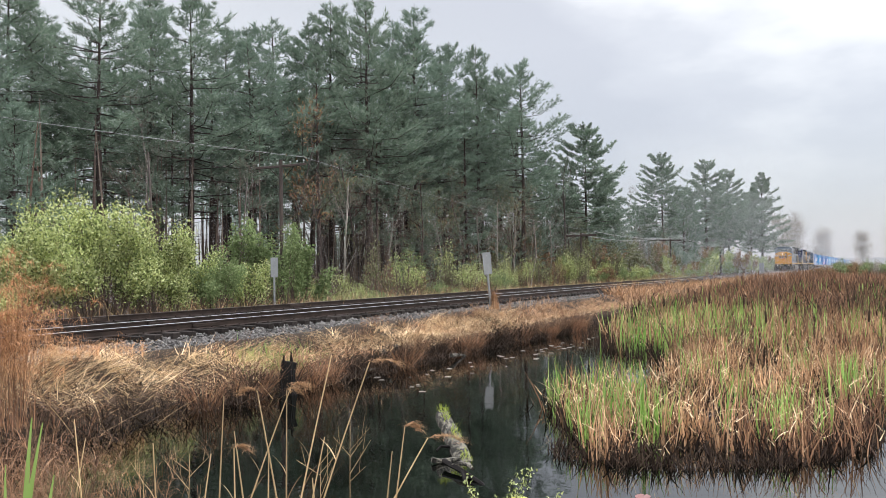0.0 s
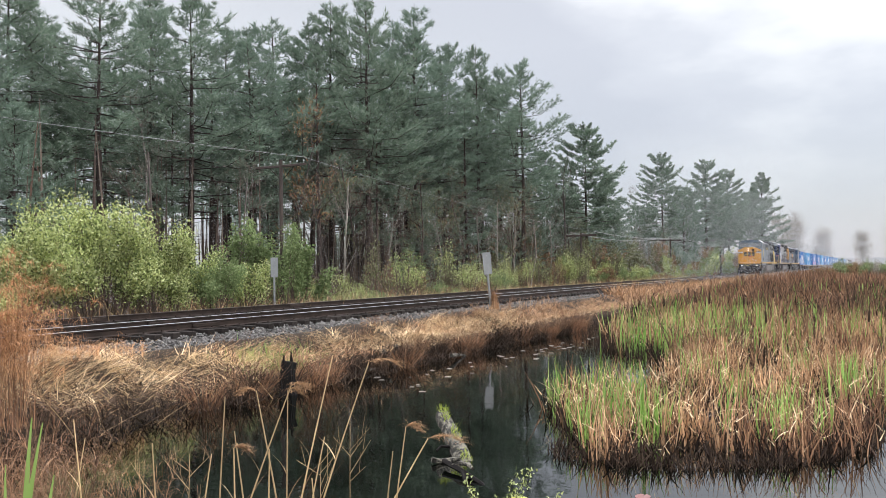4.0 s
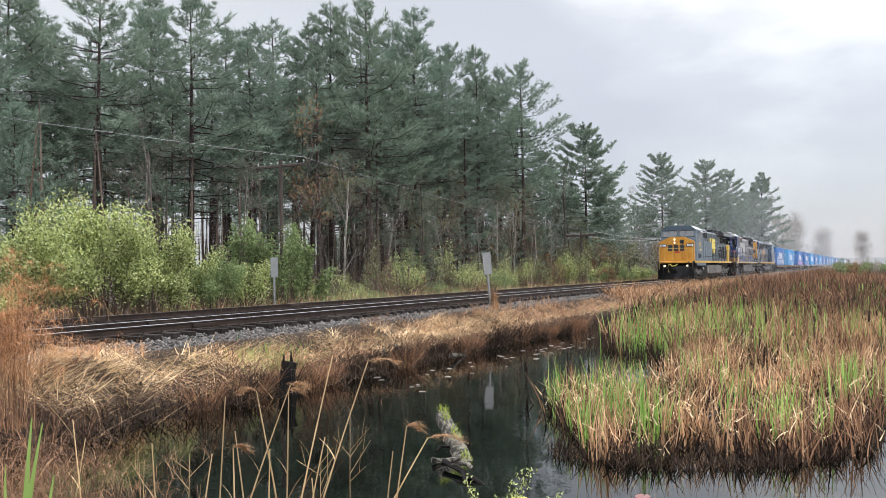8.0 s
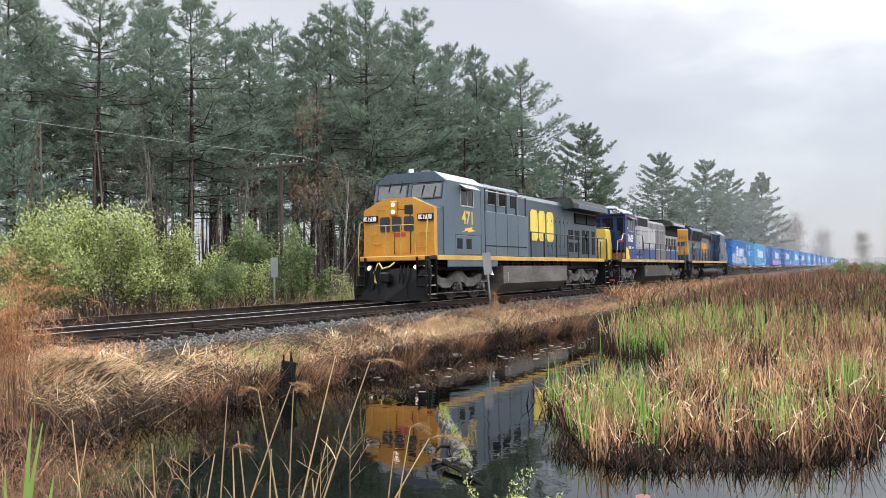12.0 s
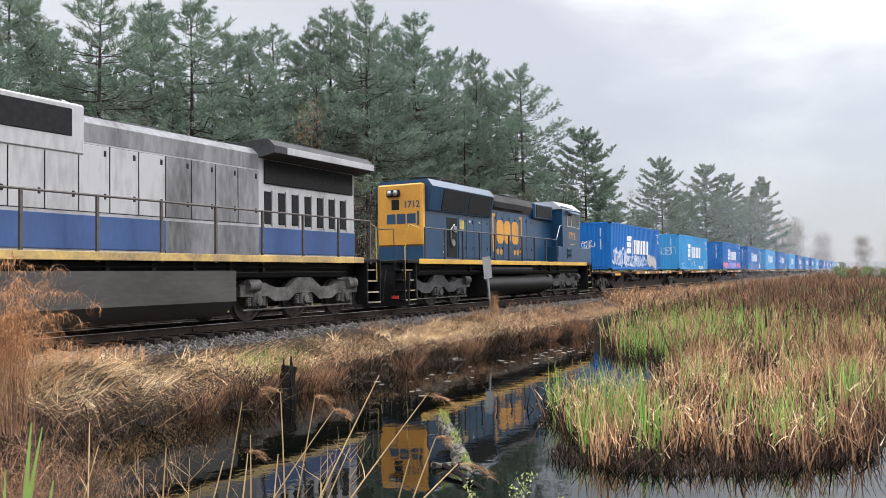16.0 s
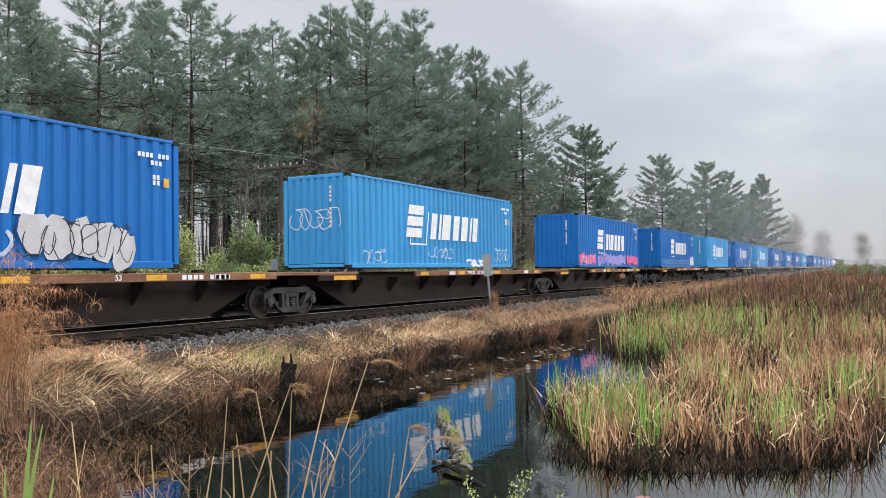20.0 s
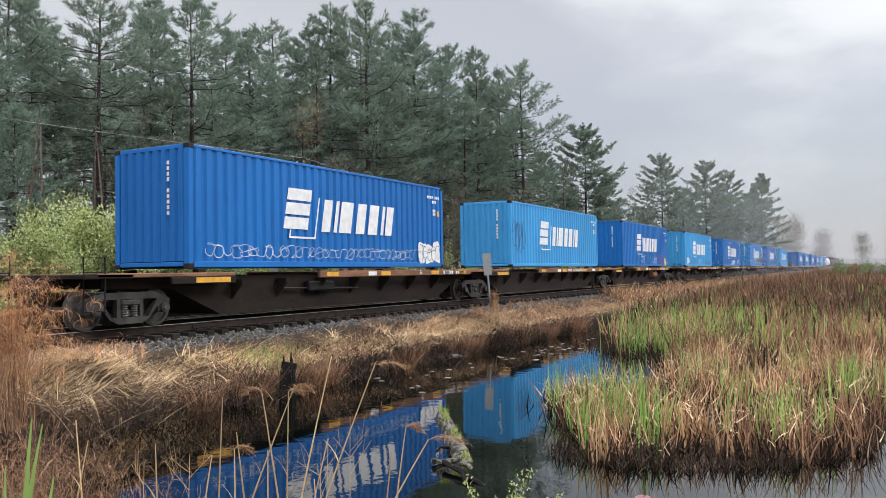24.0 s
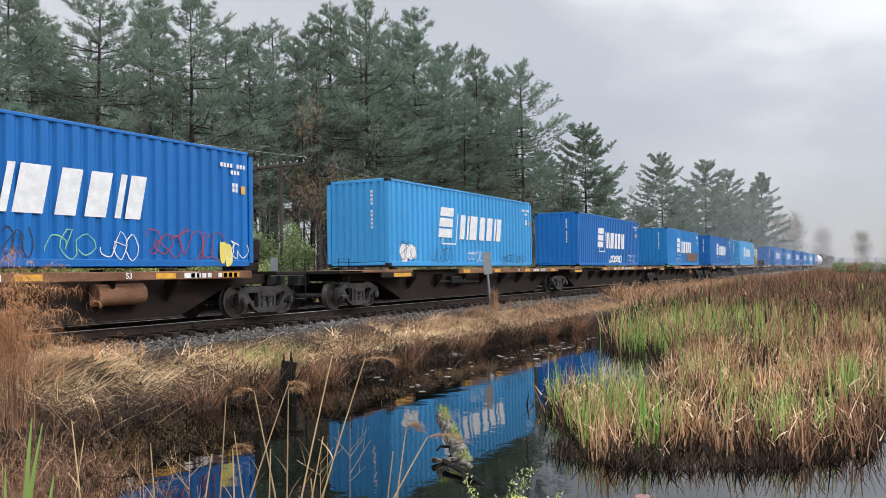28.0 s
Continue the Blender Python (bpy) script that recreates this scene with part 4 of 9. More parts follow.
def make_marsh():
    beds = ((1150, 8.3, 18, -0.6, (0.28, 0.76), (0.014, 0.028)), (1400, 17, 34, -1.2, (0.4, 0.9), (0.022, 0.04)),
            (1500, 32, 75, -2.5, (0.55, 1.1), (0.045, 0.075)), (1300, 70, 260, -8, (0.9, 1.5), (0.11, 0.19)))
    for i, (n, x0, x1, y0, ln, w) in enumerate(beds):
        pw, sp = 1.0 if i < 2 else 1.3, (0.07, 0.09, 0.2, 0.5)[i]
        gap = (-0.24, -0.15, -0.4, -0.9)[i]
        x, y = fans(n, 6, x0, x1, y0, pw, sp, gap)
        rust = np.sin(x * 0.7) + np.sin(y * 0.9 + x * 0.2) + 1.1 * smooth(1.9, 0.6, y) + rng.normal(size=len(x)) * 0.8 > (0.55, 0.2, -0.4, -0.9)[i]
        scatter_blades("cattails", x[~rust], y[~rust], "cattail_dead" if i < 2 else "brown_cattail", "dead tan cattail leaves standing in the marsh", "cattails", ln, (w[0] * 1.15, w[1] * 1.2), (0.0, (0.36, 0.3, 0.24, 0.24)[i]), (0.0, (0.4, 0.5, 0.8, 0.9)[i]), 3)
        scatter_blades("cattails", x[rust], y[rust], "brown_cattail" if i < 2 else "marsh_brown", "red-brown dead cattail leaves in the marsh", "cattails", ln, w, (0.0, 0.28), (0.0, 0.6), 3)
        x, y = fans(int(n * (0.6, 0.35, 0.12, 0.05)[i]), 4, x0, x1, y0, pw, sp * 1.6, gap)
        up = WATER + (0.05 + 0.42 * rng.random(len(x))) * (1, 1.1, 1.3, 1.6)[i]
        scatter_blades("broken_cattails", x, y, "pale_cattail", "broken and bent-over bleached cattail leaves", "cattails", (0.12, 0.36), (w[0] * 0.6, w[1] * 0.7), (0.3, 1.9), (-0.3, 0.8), 3, up)
        # near-black stubble fills in the shade between the cattails
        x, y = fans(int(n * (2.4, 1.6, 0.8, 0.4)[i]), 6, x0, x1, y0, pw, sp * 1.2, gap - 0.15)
        scatter_blades("drowned_stalks", x, y, "dark_straw", "stubble at the foot of the cattails, darkened as shade between stems", "cattails", ((0.1, 0.42), (0.1, 0.5), (0.45, 1.1), (0.45, 1.1))[i], (w[0] * 1.2, w[1] * 1.3), (0.0, 0.8), (0, 0.8), 2)
        x, y = fans(int(n * (0.8, 1.1, 0.5, 0.1)[i]), 7, x0, x1, y0, pw, (0.09, 0.28, 0.5, 0.8)[i], gap)
        k = np.repeat(green_drift(x[::7], y[::7]) + rng.normal(size=len(x) // 7) * 0.55 > (1.35, 1.6, 1.65, 1.8)[i], 7)
        scatter_blades("green_cattails", x[k], y[k], "cattail_green", "fresh green cattail shoots in the marsh", "cattails", (0.45, 0.85) if i == 0 else (0.6, 1.1), (w[0] * 1.3, w[1] * 1.35), (0.0, 0.14), (0.0, 0.3), 3)
    # bare dark shrubs standing among the far cattails
    r = np.random.default_rng(63)
    for i in range(46):
        x = 17 + 46 * (i / 45) ** 1.2 + r.normal() * 0.8
        y = -1.5 - 0.02 * x + (float(marsh_edge(x)) + 1.0) * r.random()
        h = 0.9 + 0.6 * r.random()
        sh = thing("bare_shrub", pose(x, y, WATER - 0.05), "leafless dark brown shrub among the cattails", "shrub", "bare shrubs in the marsh")
        mb = MB()
        for _ in range(5):
            a, ln = r.random() * 6.28, h * (0.6 + 0.4 * r.random())
            tip = Vector((math.cos(a) * 0.35 * ln, math.sin(a) * 0.35 * ln, ln))
            mid = tip * 0.5 + Vector((r.normal() * 0.05, r.normal() * 0.05, 0.05))
            mb.tube([(0, 0, 0), tuple(mid), tuple(tip)], 0.008 + 0.0002 * x, 4, 0.003, cap=False)
            for _ in range(5):
                s, b = 0.35 + 0.6 * r.random(), r.random() * 6.28
                q = tip * s
                mb.tube([tuple(q), tuple(q + Vector((math.cos(b) * 0.12, math.sin(b) * 0.12, 0.16 + 0.1 * r.random())))], 0.004 + 0.0002 * x, 3, 0.002, cap=False)
        part("branch_frame", mb, M["umber"], sh)
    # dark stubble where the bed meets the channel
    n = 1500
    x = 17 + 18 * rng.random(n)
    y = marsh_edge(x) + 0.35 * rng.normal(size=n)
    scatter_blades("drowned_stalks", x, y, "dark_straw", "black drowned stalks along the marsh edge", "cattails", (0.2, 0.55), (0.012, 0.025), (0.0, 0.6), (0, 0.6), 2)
    # stems along the near front of the bed, their dark colour partly painted shade
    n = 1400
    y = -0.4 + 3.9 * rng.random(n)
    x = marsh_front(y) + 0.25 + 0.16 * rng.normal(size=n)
    scatter_blades("drowned_stalks", x, y, "dark_straw", "stems along the front of the cattail bed, darkened as shade", "cattails", (0.08, 0.26), (0.010, 0.022), (0.0, 0.8), (0, 0.7), 2)
    # green shoots fringing the pond side of the bed
    n = 14
    x = np.repeat(8.9 + 3.6 * rng.random(n), 6) + rng.normal(size=n * 6) * 0.035
    y = marsh_edge(x) + np.repeat(0.0 - 0.5 * rng.random(n), 6)
    scatter_blades("green_cattails", x, y, "cattail_green", "fresh green cattail shoots standing in the water", "cattails", (0.4, 0.8), (0.012, 0.022), (0.0, 0.16), (0.0, 0.3), 3)
    # brown seed spikes on tall stalks
    for i, (x, y, h) in enumerate(((17.5, 3.2, 1.75), (14.6, 1.6, 1.5), (20.5, 4.6, 1.5), (24, 2.5, 1.6), (19, -1.2, 1.6), (28, 4, 1.7), (16, 0.2, 1.45), (22, 0.5, 1.6))):
        t = thing("cattail_spike", pose(x, y, WATER - 0.1, rng.normal() * 3, rng.normal() * 3), "dark brown cattail seed head on a tall stalk", "cattail", "cattail seed heads")
        part("stalk", MB().tube([(0, 0, 0), (0.02, 0, h)], 0.007, 5, 0.004), M["cattail_dead"], t)
        part("seed_head", MB().lathe([(0.006, h * 0.84), (0.018, h * 0.85), (0.019, h * 0.97), (0.006, h * 0.985), (0.003, h * 1.05)], 8, pose(0.018, 0, 0)), M["dark_straw"], t, smooth=True)


def make_banks():
    # straw on the far bank, between the ballast and the pond
    n = 26000
    x = -4 + 50 * rng.random(n) ** 1.2
    y = 8.8 + 3.75 * rng.random(n)
    z = ground_z(x, y)
    z = np.maximum(z, np.interp(y, [12.2, 13.2], [-0.75, -0.43]) - 0.02)
    ok = (np.hypot(x - 11.15, y - 9.15) > 0.5) & (z > WATER - 0.1) & (y < 12.0 - 0.58 * smooth(9.5, 13, x) + 0.22 * np.sin(x * 1.1) + 0.12 * np.sin(x * 3.7))
    x, y, z = x[ok], y[ok], z[ok]
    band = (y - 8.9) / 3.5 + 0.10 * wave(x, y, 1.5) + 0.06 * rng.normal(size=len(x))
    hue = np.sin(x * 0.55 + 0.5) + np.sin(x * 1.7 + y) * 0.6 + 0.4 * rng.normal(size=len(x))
    # low band: dark stalks whose colour also paints shade into the waterline hollows
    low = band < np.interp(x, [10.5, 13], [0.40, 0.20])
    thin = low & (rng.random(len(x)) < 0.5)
    rust = ~low & ((hue > 0.45) | (band > 0.92) | (x > 24))
    pale = ~low & ~rust
    spin = rng.normal(size=len(x)) * 0.9
    toward = -math.pi / 2 + 1.9 * np.sin(x * 1.3 + y * 2.1) + spin * 0.5
    z = z + 0.16 * np.maximum(0, np.sin(x * 2.6 + 0.8 * y) * np.sin(y * 3.1 - 0.9 * x + 0.6)) * (y < 12.0)
    scatter_blades("bank_stubble", x[thin], y[thin], "umber", "dark stalks and roots along the waterline", "dead grass", (0.12, 0.4), (0.008, 0.017), (0.4, 1.6), (-0.2, 1.0), 3, z[thin], rng.random(int(thin.sum())) * 6.28)
    scatter_blades("bank_grass", x[pale], y[pale], "straw", "pale straw-coloured dead grass lying down the bank", "dead grass", (0.2, 0.6), (0.008, 0.016), (1.0, 1.6), (-0.3, 0.4), 4, z[pale] + 0.04, toward[pale])
    scatter_blades("bank_grass", x[rust], y[rust], "orange_straw", "rust-coloured dead grass along the bank", "dead grass", (0.15, 0.42), (0.008, 0.016), (0.5, 1.4), (0.3, 1.6), 4, z[rust], toward[rust])
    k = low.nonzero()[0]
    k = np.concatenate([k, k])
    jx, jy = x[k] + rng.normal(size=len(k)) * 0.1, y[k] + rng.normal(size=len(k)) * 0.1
    scatter_blades("bank_tangle", jx, jy, "dark_straw", "matted roots and stalks at the waterline, darkened as shade in the hollows", "dead grass", (0.15, 0.5), (0.008, 0.02), (0.5, 1.7), (-0.2, 1.0), 3, np.maximum(ground_z(jx, jy), WATER) + 0.14 * rng.random(len(k)))
    k = k[rng.random(len(k)) < 0.12]
    scatter_blades("bank_tangle", x[k], y[k], "straw", "stray pale stalks caught in the dark tangle", "dead grass", (0.2, 0.6), (0.006, 0.011), (0.8, 1.6), (-0.3, 0.5), 3, z[k] + 0.1)
    # sheaves of long straw, flattened this way and that
    m, per = 150, 46
    cx = 7.0 + 19 * rng.random(m) ** 1.2
    cy = 10.2 + (1.65 - 0.42 * smooth(9.5, 13, cx)) * rng.random(m)
    hd = -math.pi / 2 + 2.3 * (2 * rng.random(m) - 1)
    bx, by = np.repeat(cx, per) + rng.normal(size=m * per) * 0.13, np.repeat(cy, per) + rng.normal(size=m * per) * 0.13
    rise = np.repeat(0.03 + 0.14 * rng.random(m), per) * rng.random(m * per)
    scatter_blades("straw_sheaves", bx, by, "straw", "flattened sheaves of long pale straw on the bank", "dead grass", (0.35, 0.85), (0.008, 0.015), (1.15, 1.62), (-0.15, 0.35), 4, ground_z(bx, by) + rise, np.repeat(hd, per) + rng.normal(size=m * per) * 0.28)
    n = 4500
    gx = 19 + 26 * rng.random(n) ** 1.2
    gy = 10.1 + 1.55 * rng.random(n)
    gz = np.maximum(ground_z(gx, gy), np.interp(gy, [12.2, 13.2], [-0.75, -0.43]) - 0.02)
    scatter_blades("bank_grass", gx, gy, "orange_straw", "curling rust-coloured dead grass beside the ballast", "dead grass", (0.15, 0.45), (0.012, 0.024), (0.3, 1.3), (0.4, 1.8), 4, gz)
    # long pale stalks arching over the bank
    k = 70
    sx, sy = 6.0 + 5.5 * rng.random(k), 8.9 + 1.8 * rng.random(k)
    scatter_blades("arching_stalks", sx, sy, "straw", "long thin pale stalks arching over the bank", "dead grass", (0.7, 1.5), (0.006, 0.010), (0.5, 1.2), (0.2, 0.7), 6)
    # thin upright stems left standing in the grass
    k = 1500
    sx = 6.5 + 22 * rng.random(k) ** 1.1
    sy = 9.2 + 2.1 * rng.random(k)
    ok = np.sin(sx * 2.1) + np.sin(sx * 0.9 + sy * 2) + 0.5 * rng.normal(size=k) > 0.5
    scatter_blades("standing_stems", sx[ok], sy[ok], "brown_cattail", "thin upright brown stems in the dead grass", "dead grass", (0.25, 0.65), (0.006, 0.012), (0.0, 0.3), (0.0, 0.4), 3)
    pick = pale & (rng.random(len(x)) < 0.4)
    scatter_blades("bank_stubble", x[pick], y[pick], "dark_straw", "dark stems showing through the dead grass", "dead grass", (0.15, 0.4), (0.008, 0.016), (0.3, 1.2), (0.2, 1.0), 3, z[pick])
    n = 9000
    x = 40 + 180 * rng.random(n) ** 1.3
    y = 9.5 + 2.9 * rng.random(n)
    scatter_blades("bank_grass", x, y, "orange_straw", "rust-coloured dead grass beside the distant ballast", "dead grass", (0.4, 0.9), (0.04, 0.08), (0.2, 0.9), (0.2, 1.0), 2)
    # twiggy sedge tussocks along the waterline
    for i in range(44):
        x = 9.6 + 18 * (i / 43) + rng.normal() * 0.3
        y = 9.35 + 0.6 * rng.random() - 0.03 * max(0, x - 14)
        k = 170
        a, rr = rng.random(k) * 6.28, 0.22 * rng.random(k) ** 0.5
        base = np.stack([x + rr * np.cos(a), y + rr * np.sin(a), np.full(k, max(WATER - 0.03, float(ground_z(x, y)) - 0.02))], -1)
        v, q = ribbons(base, a, (0.3 + 0.5 * rng.random(k)) * (0.8 + 0.5 * rng.random()), 0.008 + 0.008 * rng.random(k), 0.1 + 0.5 * rng.random(k), 0.2 + 0.9 * rng.random(k), 3)
        rusty = rng.random() < 0.4
        tagged(new("sedge_tussock", array_mesh("sedge_tussock", v, None, M["brown_cattail" if rusty else "dark_straw"], q)), "rust-coloured sedge tussock at the waterline" if rusty else "dark twiggy tussock at the waterline", "tussock", "tussocks along the bank")
    # dark brush standing along the water's edge
    n = 3200
    x = 11.5 + 17 * rng.random(n)
    y = 9.4 + 1.5 * rng.random(n) ** 1.6 - 0.02 * np.maximum(0, x - 14)
    ok = np.sin(x * 1.7 + 0.6) + np.sin(x * 3.9 + y * 1.5) + 0.6 * rng.normal(size=n) > 0.1
    x, y = x[ok], y[ok]
    scatter_blades("waterside_brush", x, y, "umber", "dark brown twiggy brush along the waterline", "brush", (0.2, 0.62), (0.007, 0.014), (0.1, 0.9), (-0.2, 0.9), 3, np.maximum(ground_z(x, y), WATER))
    # green grass patch
    n = 700
    x, y = 12.9 + rng.normal(size=n) * 0.55, 10.9 + rng.normal(size=n) * 0.28
    scatter_blades("green_grass", x, y, "cattail_green", "patch of fresh green grass on the bank", "grass", (0.12, 0.32), (0.008, 0.016), (0.0, 0.5), (0.2, 0.8), 3)
    # bank at the pond's near corner
    n = 22000
    x, y = 1 + 7 * rng.random(n), 4 + 7.5 * rng.random(n)
    z = ground_z(x, y)
    ok = (z > WATER + 0.0) & (x * 0.88 + y * 0.475 > 5.2)
    x, y, z = x[ok], y[ok], z[ok]
    pale = np.sin(x * 1.9 + y) + rng.normal(size=len(x)) * 0.5 > 0.35
    scatter_blades("bank_grass", x[pale], y[pale], "straw", "tangled dead grass on the near bank", "dead grass", (0.3, 0.85), (0.006, 0.012), (0.5, 1.4), (0.2, 0.9), 4, z[pale])
    scatter_blades("bank_grass", x[~pale], y[~pale], "umber", "dark brown tangled dead grass on the near bank", "dead grass", (0.3, 0.7), (0.004, 0.01), (0.2, 1.2), (0.3, 1.6), 3, z[~pale])
    k = len(x) // 3
    scatter_blades("bank_stubble", x[:k], y[:k], "dark_straw", "dark tangled stalks on the near bank", "dead grass", (0.3, 0.7), (0.005, 0.012), (0.2, 1.2), (0.3, 1.3), 3, z[:k])
    # short dead grass on the bank round the viewpoint
    n = 9000
    x, y = -9 + 13 * rng.random(n), -9 + 18 * rng.random(n)
    z = ground_z(x, y)
    ok = (z > WATER + 0.05) & (x * 0.88 + y * 0.475 < 4.2)
    scatter_blades("bank_grass", x[ok], y[ok], "straw", "short trampled dead grass on the near bank", "dead grass", (0.1, 0.3), (0.006, 0.012), (0.5, 1.4), (0.2, 0.9), 3, z[ok])


make_marsh()
make_banks()

# ---------------- poles, wires, signs, pond furniture ----------------
M["pole"] = surface("weathered_pole_timber", (0.07, 0.05, 0.042), (0.03, 0.023, 0.02), 0.9, scale=3, fine=40, bump=0.5, stretch=(4, 4, 0.5))
M["sign_back"] = surface("grey_sign_metal", (0.30, 0.31, 0.32), (0.20, 0.205, 0.21), 0.5, 0.4, scale=3, fine=30, bump=0.05)
M["insulator"] = surface("white_glass_insulator", (0.42, 0.45, 0.44), (0.3, 0.32, 0.31), 0.2)
M["wire"] = surface("bright_overhead_wire", (0.30, 0.31, 0.32), (0.2, 0.2, 0.21), 0.5, 0.5)
M["log"] = surface("weathered_grey_log", (0.15, 0.135, 0.108), (0.016, 0.014, 0.011), 0.95, scale=16, fine=60, bump=1.0, spread=(0.46, 0.58))
M["char"] = surface("black_charred_wood", (0.016, 0.014, 0.013), (0.007, 0.006, 0.006), 0.9, scale=6, fine=40, bump=0.8, spec=0.1)
M["moss"] = blade_mat("yellow_green_moss", [(0.22, 0.27, 0.05), (0.32, 0.36, 0.08), (0.16, 0.22, 0.05)], 0.8, 0.2)
M["pad"] = surface("pale_lily_pad", (0.19, 0.17, 0.14), (0.11, 0.09, 0.075), 0.3, scale=8, fine=40, obj=0.3)
M["reed"] = surface("pale_reed_stem", (0.50, 0.36, 0.19), (0.36, 0.24, 0.12), 0.6, scale=3, fine=40, bump=0.1, obj=0.3, stretch=(1, 1, 0.3))
M["plume"] = blade_mat("reed_plume", [(0.34, 0.20, 0.11), (0.45, 0.29, 0.16), (0.28, 0.16, 0.09)], 0.8, 0.3)


def near(across, ahead, z=0.0):
    """A place by metres across (to the right) and ahead of where the eye stands."""
    return Vector((ahead * 0.88 + across * 0.475, ahead * 0.475 - across * 0.88, z))


def telegraph_pole(x, y, top, arm_z, lean, label):
    g = float(ground_z(x, y))
    t = thing("telegraph_pole", pose(x, y, g - 0.1, 0, lean, 0), label, "pole", "telegraph poles beside the track")
    part("mast", MB().tube([(0, 0, 0), (0.02, 0, (top - g) * 0.5), (0, 0, top - g)], 0.09 if x < 60 else 0.12, 10, 0.075 if x < 60 else 0.095), M["pole"], t, smooth=True)
    z = arm_z - g
    w = 0.05 if x < 60 else 0.08
    part("crossarm", MB().box(-w, w, -1.35, 1.35, z - w, z + w, 0.012), M["pole"], t)
    part("brace", MB().tube([(0.07, -0.7, z), (0.07, 0, z - 0.6), (0.07, 0.7, z)], 0.018, 5), M["rail"], t)
    for k in range(8):
        yy = -1.22 + k * 0.35
        if abs(yy) > 0.1:
            part("insulator", MB().lathe([(0.015, 0), (0.015, 0.05), (0.035, 0.06), (0.04, 0.09), (0.025, 0.12), (0.008, 0.135)], 10, pose(0, yy, z + 0.06)), M["insulator"], t, "white glass insulator", True)
    return t


POLES = [(-12.8, 22, 5.6, 5.15), (26.4, 22, 5.9, 5.62), (65.5, 22, 4.15, 3.95), (99.7, 22, 4.75, 4.45), (136, 22, 4.6, 4.3)]


def make_line():
    for i, (x, y, top, az) in enumerate(POLES):
        telegraph_pole(x, y, top, az, (0, 0, 1.5, -1, 0)[i], "old leaning timber telegraph pole with insulators")
    for off, sag in ((-1.2, 0.35), (0.95, 0.5)):
        for (xa, ya, ta, za), (xb, yb, tb, zb) in zip(POLES, POLES[1:]):
            if off > 0 and xa < 60:
                continue
            pts = [(xa + (xb - xa) * s, ya + off, za + 0.2 + (zb - za) * s - sag * 4 * s * (1 - s)) for s in np.linspace(0, 1, 17)]
            tagged(new("overhead_wire", MB().tube(pts, 0.008 if xa < 60 else 0.018, 4).mesh("overhead_wire", M["wire"])), "thin pale wire strung between telegraph poles", "wire", "telegraph wires")


def signpost(x, y, h, w, ph, tilt, turn, label):
    g = float(ground_z(x, y))
    t = thing("signpost", pose(x, y, g - 0.05, 0, tilt, turn), label, "sign", "metal signs seen from behind")
    H = h - g
    post = MB().box(-0.035, 0.035, -0.02, 0.0, 0, H, 0.006)
    part("post", post.box(-0.035, -0.02, 0, 0.03, 0, H).box(0.02, 0.035, 0, 0.03, 0, H), M["sign_back"], t, "channel-steel post")
    pl = part("panel", MB().box(-w / 2, w / 2, -0.028, -0.022, H - ph, H + 0.01, 0.002), M["sign_back"], t, "plain grey back of the sign")
    for z in (H - ph + 0.1, H - 0.1):
        part("bolt", MB().cyl((0, -0.04, z), (0, -0.028, z), 0.014, 8), M["chrome_dull"], pl)


M["chrome_dull"] = surface("dull_bolt_metal", (0.4, 0.4, 0.4), (0.3, 0.3, 0.3), 0.4, 0.8)


def make_signs():
    signpost(22.86, 19.4, 1.61, 0.27, 0.71, 0, -38, "slim grey metal sign on a steel post")
    signpost(26.2, 12.2, 1.68, 0.36, 0.78, -5.5, -30, "leaning grey metal sign with rusty grass round its post")
    # grass wrapped round the foot of the leaning sign
    k = 420
    a, rr = rng.random(k) * 6.28, 0.2 * rng.random(k) ** 0.5
    g = float(ground_z(26.3, 12.1))
    base = np.stack([26.25 + rr * np.cos(a), 12.1 + rr * np.sin(a), np.full(k, g)], -1)
    v, q = ribbons(base, a + math.pi, 0.4 + 0.5 * rng.random(k), 0.008 + 0.008 * rng.random(k), 0.0 + 0.25 * rng.random(k), 0.2 + 0.9 * rng.random(k), 3)
    tagged(new("grass_tuft", array_mesh("grass_tuft", v, None, M["orange_straw"], q)), "rust-coloured grass tuft round a signpost", "grass tuft")
    g = float(ground_z(47, 17.6))
    solid("old_timber", MB().box(46, 49, 17.4, 17.65, g - 0.05, g + 0.25, 0.02), M["tie"], "old dark timber lying beside the track", "timber")
    t = thing("relay_cabinet", pose(160, 18.6, float(ground_z(160, 18.6))), "pale grey metal relay cabinet beside the track", "cabinet")
    part("body", MB().box(-0.5, 0.5, -0.4, 0.4, 0, 2.0, 0.03), M["sign_back"], t)
    part("door", MB().box(-0.45, 0.45, -0.42, -0.4, 0.1, 1.9, 0.01), M["sign_back"], t)
    part("lid", MB().box(-0.55, 0.55, -0.45, 0.45, 2.0, 2.08, 0.02), M["sign_back"], t)
    for x, y, h, c in ((31.5, 8.4, 0.6, "char"), (32.2, 8.5, 0.45, "char")):
        z = max(WATER, float(ground_z(x, y)))
        solid("broken_post", MB().tube([(x, y, z - 0.3), (x + 0.03, y, z + h)], 0.13, 9, 0.11), M[c], "broken weathered post at the marsh edge" if c == "log" else "broken black post at the marsh edge", "post")


